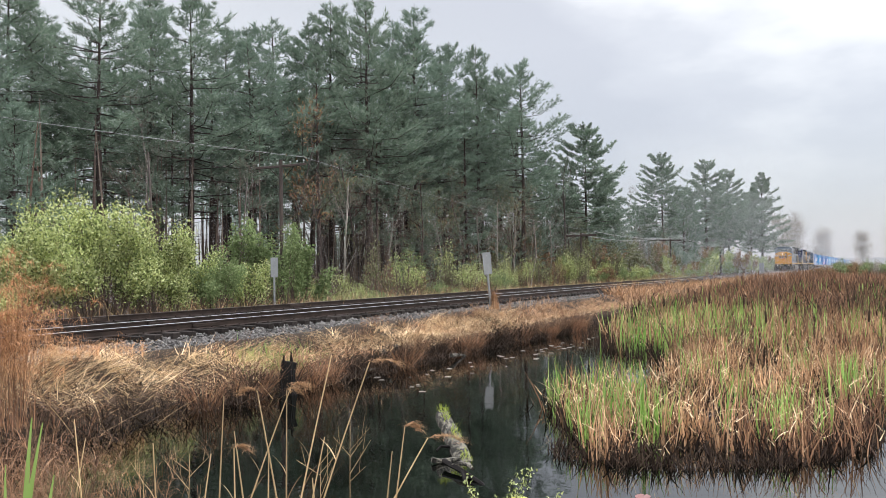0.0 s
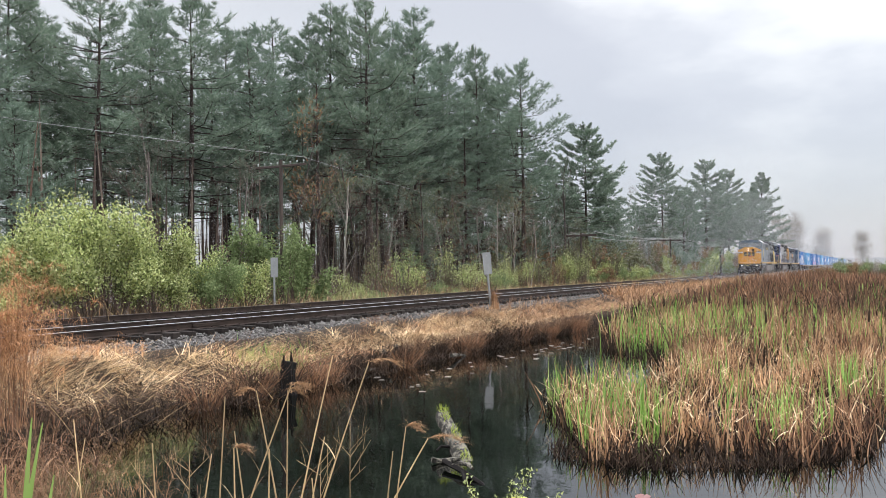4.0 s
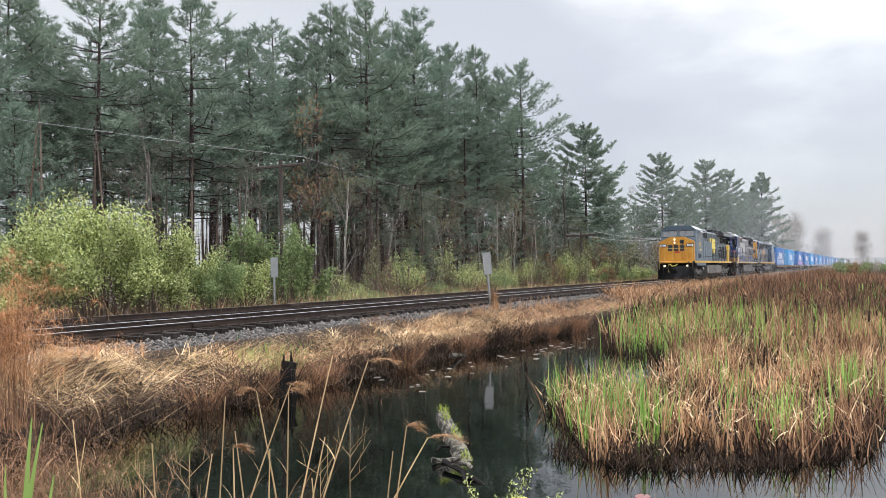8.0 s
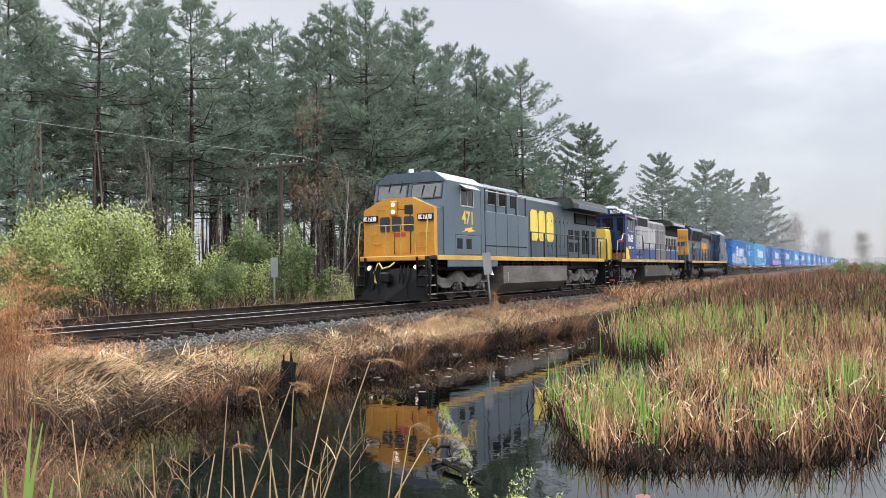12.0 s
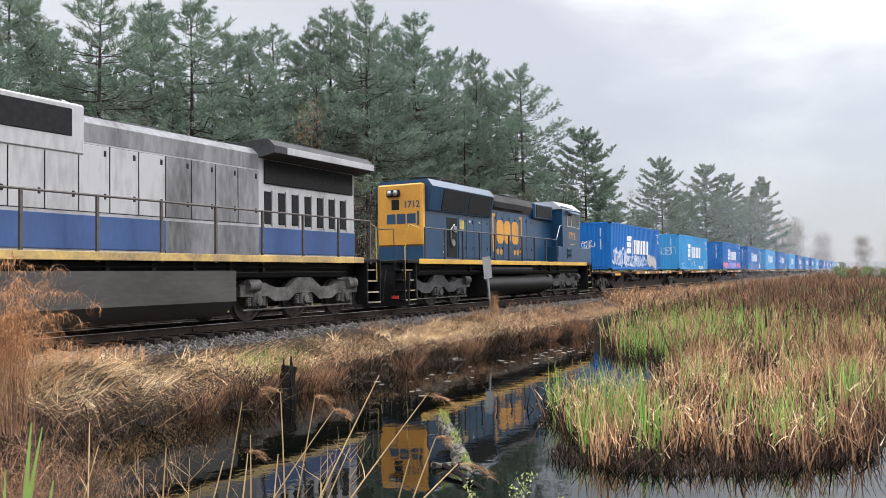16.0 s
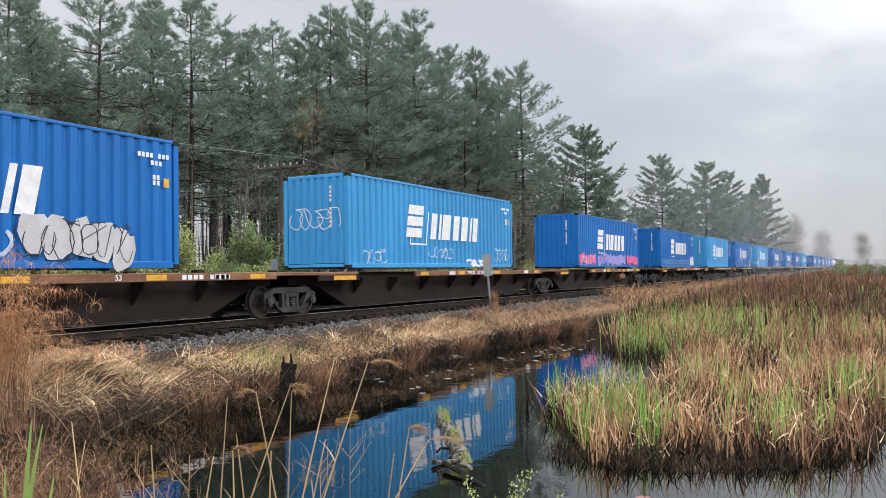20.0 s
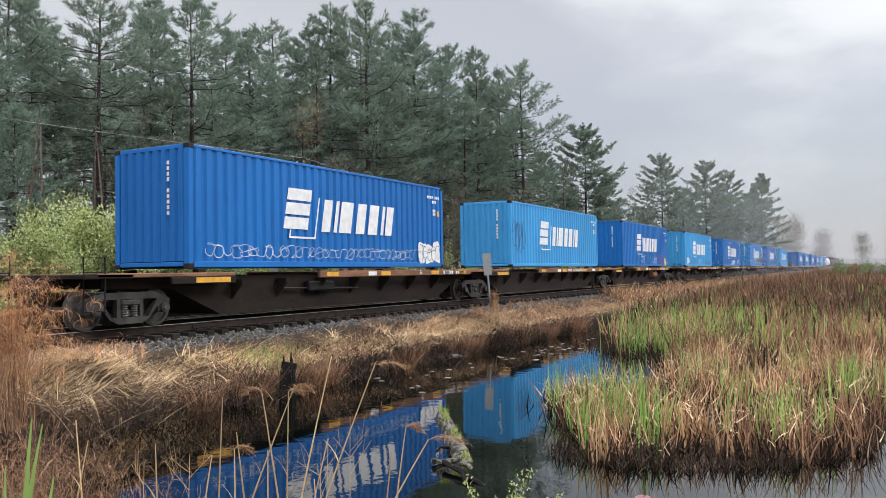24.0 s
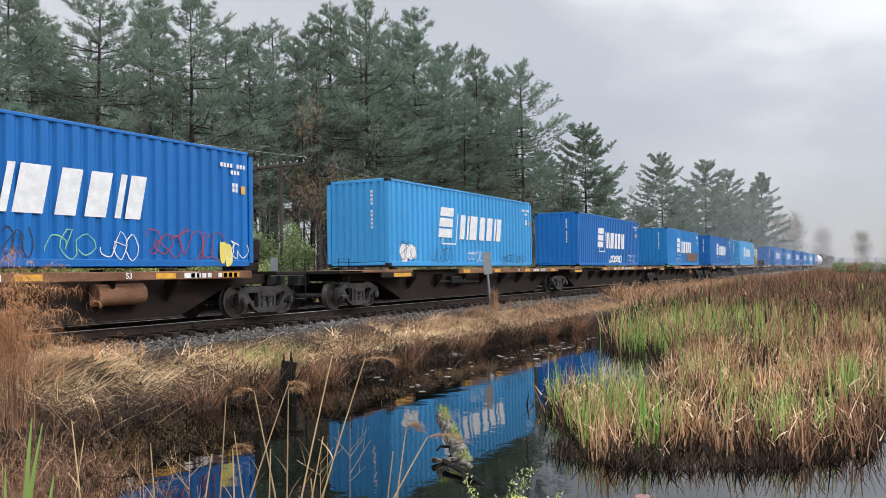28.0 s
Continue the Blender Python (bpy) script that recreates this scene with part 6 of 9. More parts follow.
M["royal"] = surface("royal_blue_paint", (0.008, 0.032, 0.135), (0.005, 0.021, 0.09), 0.4, scale=1.0, fine=12, bump=0.05)
M["navy"] = surface("dark_navy_paint", (0.012, 0.054, 0.118), (0.007, 0.034, 0.078), 0.3, scale=0.9, fine=12, bump=0.05, stretch=(1, 1, 0.4))
# pale base colour paints the sky's highlight onto the roofs
M["roof_pale"] = surface("pale_wet_roof", (0.42, 0.43, 0.45), (0.3, 0.31, 0.33), 0.3, scale=1.5, fine=14, bump=0.05)
M["faded_blue"] = surface("faded_blue_band_paint", (0.03, 0.078, 0.22), (0.02, 0.05, 0.14), 0.5, scale=0.8, fine=10, bump=0.05, stretch=(1, 1, 0.3))
M["faded_lemon"] = surface("sun_faded_yellow_paint", (0.78, 0.66, 0.36), (0.70, 0.54, 0.18), 0.5, scale=1.5, fine=14, bump=0.05)
M["plow_black"] = surface("glossy_black_plow_paint", (0.010, 0.010, 0.011), (0.005, 0.005, 0.005), 0.32, scale=2, fine=20, bump=0.1, spec=0.14)
# darker copy of the blue-grey: soot, and less sky glare put into the colour
M["bluegrey_dark"] = surface("sooty_blue_grey_paint", (0.052, 0.082, 0.108), (0.026, 0.038, 0.05), 0.42, scale=0.9, fine=12, bump=0.06, stretch=(1, 1, 0.35))
M["stripe"] = surface("weathered_yellow_stripe", (0.60, 0.36, 0.05), (0.40, 0.23, 0.045), 0.5, scale=1.5, fine=14, bump=0.05)
M["truck_mid"] = surface("oily_grey_truck_casting", (0.072, 0.073, 0.076), (0.021, 0.021, 0.022), 0.65, 0.1, scale=3, fine=22, bump=0.4, spec=0.25)
M["worn_step"] = surface("worn_step_edge", (0.36, 0.31, 0.19), (0.12, 0.10, 0.075), 0.6, scale=5, fine=40)
M["worn_gold"] = surface("worn_golden_lettering_paint", (0.70, 0.54, 0.075), (0.28, 0.25, 0.10), 0.5, scale=2.2, fine=16, bump=0.05, spread=(0.25, 0.5))
M["tank_grey"] = surface("dusty_grey_fuel_tank", (0.16, 0.15, 0.14), (0.06, 0.055, 0.05), 0.55, scale=1.2, fine=10, bump=0.1, stretch=(0.4, 1, 1.5), spec=0.2)


def text_mesh(words, size, mat, name="lettering"):
    cu = bpy.data.curves.new(name, "FONT")
    cu.body, cu.size, cu.align_x, cu.align_y = words, size, "CENTER", "CENTER"
    cu.extrude, cu.offset = 0.002, size * 0.018
    ob = new(name, cu)
    me = bpy.data.meshes.new_from_object(ob.evaluated_get(bpy.context.evaluated_depsgraph_get()))
    bpy.data.objects.remove(ob)
    me.name = name
    me.materials.clear()
    me.materials.append(mat)
    return me


def side_text(words, size, mat, x, y, z, parent, label=""):
    return part("lettering", text_mesh(words, size, mat), None, parent, label, at=pose(x, y, z, 90, 0, 0))


def slanted(mb, x, z, w, h, y, lean=0.12, d=0.006):
    """A slanted block of paint on a wall that faces -y."""
    mb.prism([(x, z), (x + w, z), (x + w + lean * h, z + h), (x + lean * h, z + h)], y - d, y)


def scribble(x0, x1, z0, z1, y, seed, loops=9, w=0.03):
    """A sprayed tag: one looping painted line on a wall that faces -y."""
    r = np.random.default_rng(seed)
    pts = []
    for k in range(loops):
        cx = x0 + (x1 - x0) * (k + 0.5) / loops
        cz, rx, rz = z0 + (z1 - z0) * (0.42 + 0.16 * r.random()), (x1 - x0) / loops * (0.45 + 0.3 * r.random()), (z1 - z0) * (0.32 + 0.2 * r.random())
        a0, sweep = (0.5 if k % 2 else 2.6) + r.random(), (3.4 + 3 * r.random()) * (1 if r.random() < 0.6 else -1)
        for i in range(11):
            a = a0 + sweep * i / 10
            pts.append((cx + rx * math.cos(a) + 0.15 * rx * math.sin(3 * a + k), min(z1, max(z0, cz + rz * math.sin(a)))))
    mb = MB()
    vs = []
    for i, (px, pz) in enumerate(pts):
        ax, az = pts[max(0, i - 1)]
        bx, bz = pts[min(len(pts) - 1, i + 1)]
        n = Vector((-(bz - az), bx - ax))
        n = (n.normalized() if n.length > 1e-6 else Vector((0, 1))) * w * (0.4 + 0.2 * r.random())
        vs += [(px + n.x, y - 0.00001 * i, pz + n.y), (px - n.x, y - 0.00001 * i, pz - n.y)]
    mb.add(vs, [(2 * i, 2 * i + 1, 2 * i + 3, 2 * i + 2) for i in range(len(pts) - 1)])
    return mb


def puffs(x0, x1, z0, z1, y, seed, n=7):
    """Fat rounded blocks of sprayed paint in a row, as bubble letters with no letters."""
    r = np.random.default_rng(seed)
    out = []
    for k in range(n):
        cx, cz = x0 + (x1 - x0) * (k + 0.5) / n, (z0 + z1) / 2 + (z1 - z0) * 0.08 * r.normal()
        rx, rz = (x1 - x0) / n * 0.56, (z1 - z0) * (0.42 + 0.08 * r.random())
        o = []
        for i in range(14):
            a = 6.283 * i / 14
            q = 1 + 0.12 * math.sin(3 * a + k * 2) + 0.05 * r.normal()
            c, s = math.cos(a), math.sin(a)
            o.append((cx + rx * q * math.copysign(abs(c) ** 0.6, c), cz + rz * q * math.copysign(abs(s) ** 0.6, s)))
        out.append(MB().add([(a, y - 0.0005 * k, b) for a, b in o], [tuple(range(14))]))
    return out


WHEELS = {}


def wheelset_mesh(r):
    """Axle with two flanged wheels, turned round y."""
    if r not in WHEELS:
        mb = MB()
        for s in (-1, 1):
            m = Matrix.Rotation(radians(-90 * s), 4, "X")
            mb.lathe([(0.11, 0.60), (r * 0.32, 0.64), (r * 0.36, 0.70), (r * 0.82, 0.715), (r + 0.028, 0.69), (r + 0.028, 0.715), (r, 0.73), (r - 0.006, 0.82),
                      (r * 0.84, 0.825), (r * 0.78, 0.76), (r * 0.4, 0.77), (r * 0.3, 0.84), (0.1, 0.85)], 24, m)
        mb.cyl((0, -0.98, 0), (0, 0.98, 0), 0.075, 10)
        for k in range(3):
            a = k * 2.094
            mb.box(-0.02, 0.02, -1.0, -0.975, 0.02, 0.06, 0.004, Matrix.Rotation(a, 4, "Y"))
        WHEELS[r] = mb.mesh("wheelset", M["wheel"], True)
    return WHEELS[r]


def wheelset(parent, x, r, turning):
    w = part("wheelset", wheelset_mesh(r), None, parent, "steel wheels on their axle", at=pose(x, 0, r))
    if turning:
        TURNERS.append((w, x, r))
    return w


COILS = {}


def coil(parent, x, y, z0, z1, r=0.06):
    """One coil spring, its turns as ridges."""
    key = (round(z1 - z0, 3), r)
    if key not in COILS:
        prof, n = [(r * 0.75, 0.0)], 5
        for i in range(n):
            z = (z1 - z0) * i / n
            h = (z1 - z0) / n
            prof += [(r * 0.75, z + h * 0.15), (r, z + h * 0.35), (r, z + h * 0.65), (r * 0.75, z + h * 0.85)]
        prof.append((r * 0.75, z1 - z0))
        COILS[key] = MB().lathe(prof, 8).mesh("coil_spring", M["truck_grey"])
    part("coil_spring", COILS[key], None, parent, at=pose(x, y, z0))


def loco_truck(parent, xc, pitch, mat):
    """A three-axle locomotive truck."""
    tr = part("truck", MB().box(xc - pitch - 0.45, xc + pitch + 0.45, -0.58, 0.58, 0.34, 1.03, 0.04), M["frame_black"], parent, "three-axle truck with cast side frames")
    p = pitch
    for s in (-1, 1):
        y0, y1 = (-1.16, -1.02) if s < 0 else (1.02, 1.16)
        o = [(xc - p - 0.62, 0.62), (xc - p - 0.62, 0.86), (xc - p + 0.25, 0.92), (xc - p * 0.62, 0.80), (xc - p * 0.38, 0.80), (xc - 0.3, 1.02), (xc + 0.3, 1.02), (xc + p * 0.38, 0.80),
             (xc + p * 0.62, 0.80), (xc + p - 0.25, 0.92), (xc + p + 0.62, 0.86), (xc + p + 0.62, 0.62), (xc + p * 0.8, 0.62), (xc + p * 0.65, 0.50), (xc + p * 0.35, 0.50), (xc + 0.38, 0.66),
             (xc - 0.38, 0.66), (xc - p * 0.35, 0.50), (xc - p * 0.65, 0.50), (xc - p * 0.8, 0.62)]
        part("side_frame", MB().prism(o, y0, y1), mat, tr)
        for k in (-1, 0, 1):
            x = xc + k * p
            part("axle_box", MB().box(x - 0.17, x + 0.17, min(y0, y1) - 0.03, y1 + 0.03, 0.36, 0.72, 0.04), mat, tr)
            part("bearing_cap", MB().cyl((x, s * 1.16, 0.52), (x, s * 1.25, 0.52), 0.13, 14, 0.10), mat, tr, smooth=True)
            for q in (-0.27, 0.27):
                coil(tr, x + q, s * 1.09, 0.40, 0.66, 0.085)
        for k in (-1.12, 1.12):
            part("brake_cylinder", MB().cyl((xc + k * p - 0.2, s * 1.2, 0.86), (xc + k * p + 0.22, s * 1.2, 0.86), 0.13, 12), mat, tr, smooth=True)
        rg = MB()
        for k in (-1, 0, 1):
            rg.box(xc + k * p + 0.45, xc + k * p + 0.53, s * 1.0 - 0.05, s * 1.0 + 0.05, 0.25, 0.7, 0.02)
        rg.tube([(xc - p - 0.5, s * 1.12, 0.30), (xc + p + 0.4, s * 1.12, 0.30)], 0.025, 6)
        part("brake_rigging", rg, mat, tr)
    for k in (-1, 0, 1):
        wheelset(tr, xc + k * p, 0.52, True)
    return tr


def hand_rail(parent, x0, x1, n, y, z0, z1, mat, rail_mat=None):
    """Posts and the rail on them along a walkway."""
    for i in range(n):
        x = x0 + (x1 - x0) * i / (n - 1)
        mb = MB().box(x - 0.03, x + 0.03, y - 0.03, y + 0.03, z0 - 0.18, z1 + 0.01, 0.006)
        mb.box(x - 0.04, x + 0.04, y - 0.035, y + 0.035, z0 - 0.2, z0 + 0.02, 0.01)
        part("handrail_post", mb, mat, parent)
    part("handrail", MB().tube([(x0, y, z1), (x1, y, z1)], 0.026, 6), rail_mat or mat, parent)


def steps(parent, x, y, n, mat, edge):
    """A corner stair: two side plates, a back plate and open treads with worn edges."""
    sgn = 1 if y > 0 else -1
    inner = y - sgn * 0.42
    lo, hi = min(y, inner), max(y, inner)
    well = MB().box(x + 0.34, x + 0.38, lo, hi, 0.26, 1.5, 0.008)
    if x < 5:      # the leading end is open, with a narrow corner strip only
        well.box(x - 0.38, x - 0.34, min(y, y - sgn * 0.06), max(y, y - sgn * 0.06), 0.26, 1.5, 0.008)
    else:
        well.box(x - 0.38, x - 0.34, lo, hi, 0.26, 1.5, 0.008)
    well.box(x - 0.34, x + 0.34, min(inner, inner - sgn * 0.03), max(inner, inner - sgn * 0.03), 0.5, 1.5, 0.005)
    part("step_well", well, mat, parent, "dark open stair well")
    for i in range(n):
        z = 0.30 + i * 0.29
        y1 = y - sgn * 0.05 * i
        tread = part("step", MB().box(x - 0.34, x + 0.34, min(y1, inner), max(y1, inner), z, z + 0.03, 0.006), mat, parent)
        part("step_edge", MB().box(x - 0.33, x + 0.33, min(y1, y1 + 0.012 * sgn), max(y1, y1 + 0.012 * sgn), z - 0.004, z + 0.034, 0.003), edge, tread, "worn pale step edge")


def coupler(parent, x, way):
    mb = MB().box(min(x, x + way * 0.5), max(x, x + way * 0.5), -0.1, 0.1, 0.72, 0.98, 0.03)
    mb.box(min(x + way * 0.45, x + way * 0.75), max(x + way * 0.45, x + way * 0.75), -0.19, 0.17, 0.68, 1.02, 0.06)
    part("coupler", mb, M["frame_black"], parent, "rusty knuckle coupler")


def doors(parent, x0, x1, n, y, z0, z1, mat):
    """Engine-room doors along a hood: shallow panels with latches."""
    w = (x1 - x0) / n
    part("door_gap", MB().box(x0, x1, y - 0.004, y + 0.01, z0 - 0.01, z1 + 0.01), M["frame_black"], parent, "dark gaps between the doors")
    for i in range(n):
        a = x0 + i * w
        d = part("hood_door", MB().box(a + 0.013, a + w - 0.013, y - 0.022, y - 0.006, z0, z1, 0.006), mat, parent)
        mb = MB()
        for z in (z0 + (z1 - z0) * 0.2, z0 + (z1 - z0) * 0.85):
            mb.box(a + w - 0.15, a + w - 0.09, y - 0.036, y - 0.02, z, z + 0.12, 0.006)
        part("latch", mb, M["frame_black"], d)


def louvres(parent, x0, x1, y, z0, z1, n, mat, frame_mat):
    g = part("vent", MB().box(x0, x1, y - 0.008, y + 0.02, z0, z1), M["screen"], parent, "dark louvred air intake")
    for i in range(n):
        z = z0 + (z1 - z0) * (i + 0.5) / n
        part("slat", MB().box(x0 + 0.02, x1 - 0.02, y - 0.03, y - 0.006, z - 0.012, z + 0.012), mat, g)
    f = MB().box(x0 - 0.03, x0, y - 0.03, y, z0, z1, 0.005).box(x1, x1 + 0.03, y - 0.03, y, z0, z1, 0.005)
    part("frame", f.box(x0 - 0.03, x1 + 0.03, y - 0.03, y, z1, z1 + 0.03, 0.005).box(x0 - 0.03, x1 + 0.03, y - 0.03, y, z0 - 0.03, z0, 0.005), frame_mat, g)


def awning(parent, x0, x1, y, z, mat, label=""):
    """A thin plate tilting out and down over a side window."""
    part("sun_shade", MB().prism([(y, z), (y - 0.30, z - 0.17), (y - 0.29, z - 0.19), (y, z - 0.025)], x0, x1, "x"), mat, parent, label)


def window(parent, x0, x1, z0, z1, y, frame_mat, glass, tilt=None):
    g = part("window", MB().box(x0, x1, y - 0.004, y + 0.02, z0, z1), glass, parent, "cab side window")
    f = MB()
    for a, b, c, d in ((x0 - 0.05, x0, z0 - 0.05, z1 + 0.05), (x1, x1 + 0.05, z0 - 0.05, z1 + 0.05), (x0, x1, z1, z1 + 0.05), (x0, x1, z0 - 0.05, z0)):
        f.box(a, b, y - 0.025, y + 0.01, c, d, 0.006)
    m = (x0 + x1) / 2
    part("window_frame", f.box(m - 0.025, m + 0.025, y - 0.02, y + 0.01, z0, z1, 0.005), frame_mat, g)


def underbody(t, length, tank, tank_mat, x_tr, pitch, truck_mat, stripe, round_tank=False, front=0.0):
    part("underframe", MB().box(0.8 + front, length - 0.8, -1.0, 1.0, 1.02, 1.40, 0.03), M["frame_black"], t, "black steel underframe")
    part("walkway", MB().box(0.75 + front, length - 0.75, -1.5, 1.5, 1.40, 1.52, 0.02), M["frame_black"], t)
    for s in (-1, 1):
        part("side_sill", MB().box(1.5 + front * 0.8, length - 1.5, s * 1.5 - 0.012, s * 1.5 + 0.012, 1.38, 1.55, 0.008), stripe, t, "yellow stripe along the side sill")
    a, b = tank
    if round_tank:
        o = [(math.cos(k * 0.19635) * 1.42, 0.66 + math.sin(k * 0.19635) * 0.52) for k in range(32)]
        part("fuel_tank", MB().prism(o, a, b, "x"), tank_mat, t, "long black rounded fuel tank", True)
        part("air_reservoir", MB().cyl((a + 0.2, -1.25, 1.2), (b - 2.5, -1.25, 1.2), 0.17, 12), tank_mat, t, smooth=True)
    else:
        o = [(-1.47, 0.55), (-1.47, 1.18), (1.47, 1.18), (1.47, 0.55), (1.05, 0.2), (-1.05, 0.2)]
        part("fuel_tank", MB().prism(o, a, b, "x"), tank_mat, t, "long dusty grey fuel tank with a slanted lower edge")
        part("tank_gauge", MB().box(a + 0.35, a + 0.47, -1.50, -1.46, 0.6, 0.95, 0.01), M["chrome"], t)
    for x in x_tr:
        loco_truck(t, x, pitch, truck_mat)
    pl = MB()
    for i in range(9):
        x = a - 1.2 + (b - a + 2.4) * i / 8
        pl.box(x - 0.05, x + 0.05, -1.3, -1.15, 1.15, 1.42, 0.01)
    pl.tube([(2.0, -1.28, 1.28), (length - 2.0, -1.28, 1.26)], 0.03, 6)
    pl.tube([(2.0, -1.2, 1.14), (length - 2.0, -1.2, 1.14)], 0.022, 6)
    part("piping", pl, M["frame_black"], t, "pipes under the walkway")
    coupler(t, 0.9 + front, -1)
    coupler(t, length - 0.9, 1)
    for x in (0.95 + front, length - 0.95):
        for y in (-1.5, 1.5):
            steps(t, x, y, 4, M["frame_black"], M["worn_step"])
    for x, w in ((0.62 + front, -1), (length - 0.62, 1)):
        for k, y in enumerate((-0.75, -0.6, -0.45, 0.45, 0.6, 0.75)):
            part("air_hose", MB().tube([(x, y, 1.2), (x + w * 0.1, y, 0.95), (x + w * 0.08, y + 0.05, 0.5), (x + w * 0.02, y + 0.1, 0.36)], 0.022, 5), M["frame_black"], t)


def plow(t, x, way=-1):
    mb = MB()
    mb.add([(x + 0.25, -1.5, 1.12), (x + 0.25, 1.5, 1.12), (x + 0.08, 1.55, 0.12), (x - 0.34, 0, 0.10), (x + 0.08, -1.55, 0.12), (x, 0, 1.12),
            (x + 0.33, -1.5, 1.12), (x + 0.33, 1.5, 1.12), (x + 0.16, 1.55, 0.12), (x - 0.24, 0, 0.10), (x + 0.16, -1.55, 0.12), (x + 0.1, 0, 1.12)],
           [(0, 5, 3, 4), (5, 1, 2, 3), (6, 10, 9, 11), (11, 9, 8, 7), (0, 6, 11, 5), (5, 11, 7, 1), (4, 3, 9, 10), (3, 2, 8, 9), (0, 4, 10, 6), (1, 7, 8, 2)])
    part("snow_plow", mb, M["plow_black"], t, "glossy black steel snow plow")
    for y in (-0.78, 0.35):
        part("air_hose", MB().tube([(x - 0.02, y, 1.15), (x - 0.12, y, 0.9), (x - 0.16, y + 0.04, 0.55), (x - 0.2, y + 0.02, 0.3)], 0.024, 5), M["frame_black"], t)


def logo_blocks(t, x, y, z, mat, h=1.1, bracket=True, under=None, wide=1.0):
    """Three big rounded blocks of paint between brackets: the owner's mark as plain shapes."""
    for k, w in enumerate((0.72, 0.66, 0.74)):
        a, c, w = x + k * 0.80 * wide, 0.16, w * wide
        mb = MB().prism([(a + c, z), (a + w - c, z), (a + w, z + c), (a + w, z + h - c), (a + w - c, z + h), (a + c, z + h), (a, z + h - c), (a, z + c)], y - 0.006, y)
        part("painted_mark", mb, mat, t, "big rounded block of yellow paint")
    if bracket:
        for a, s in ((x - 0.42, 1), (x + 2.75, -1)):
            b = MB()
            b.box(min(a, a + s * 0.12), max(a, a + s * 0.12), y - 0.006, y, z - 0.35, z + h + 0.25)
            for zz in (z - 0.35, z + h + 0.13):
                b.box(min(a, a + s * 0.28), max(a, a + s * 0.28), y - 0.0065, y, zz, zz + 0.12)
            part("painted_bracket", b, mat, t)
        for a in (x + 0.1, x + 0.45, x + 1.9, x + 2.25):
            part("painted_dot", MB().cyl((a, y - 0.006, z - 0.35), (a, y, z - 0.35), 0.13, 14), mat, t)


def horn_and_fans(t, fans, z, horn):
    for x in fans:
        part("roof_fan", MB().lathe([(0.55, 0), (0.62, 0.04), (0.62, 0.2), (0.5, 0.22), (0.12, 0.19)], 20, Matrix.Translation((x, 0, z))), M["frame_black"], t, "round radiator fan", True)
    hb = MB()
    for y in (-0.12, 0.0, 0.12):
        hb.cyl((horn, y, z + 0.16), (horn - 0.32, y, z + 0.16), 0.03, 8, 0.07)
    hb.box(horn - 0.02, horn + 0.05, -0.16, 0.16, z, z + 0.2, 0.01)
    part("horn", hb, M["chrome"], t)


# ---------------- the three locomotives ----------------


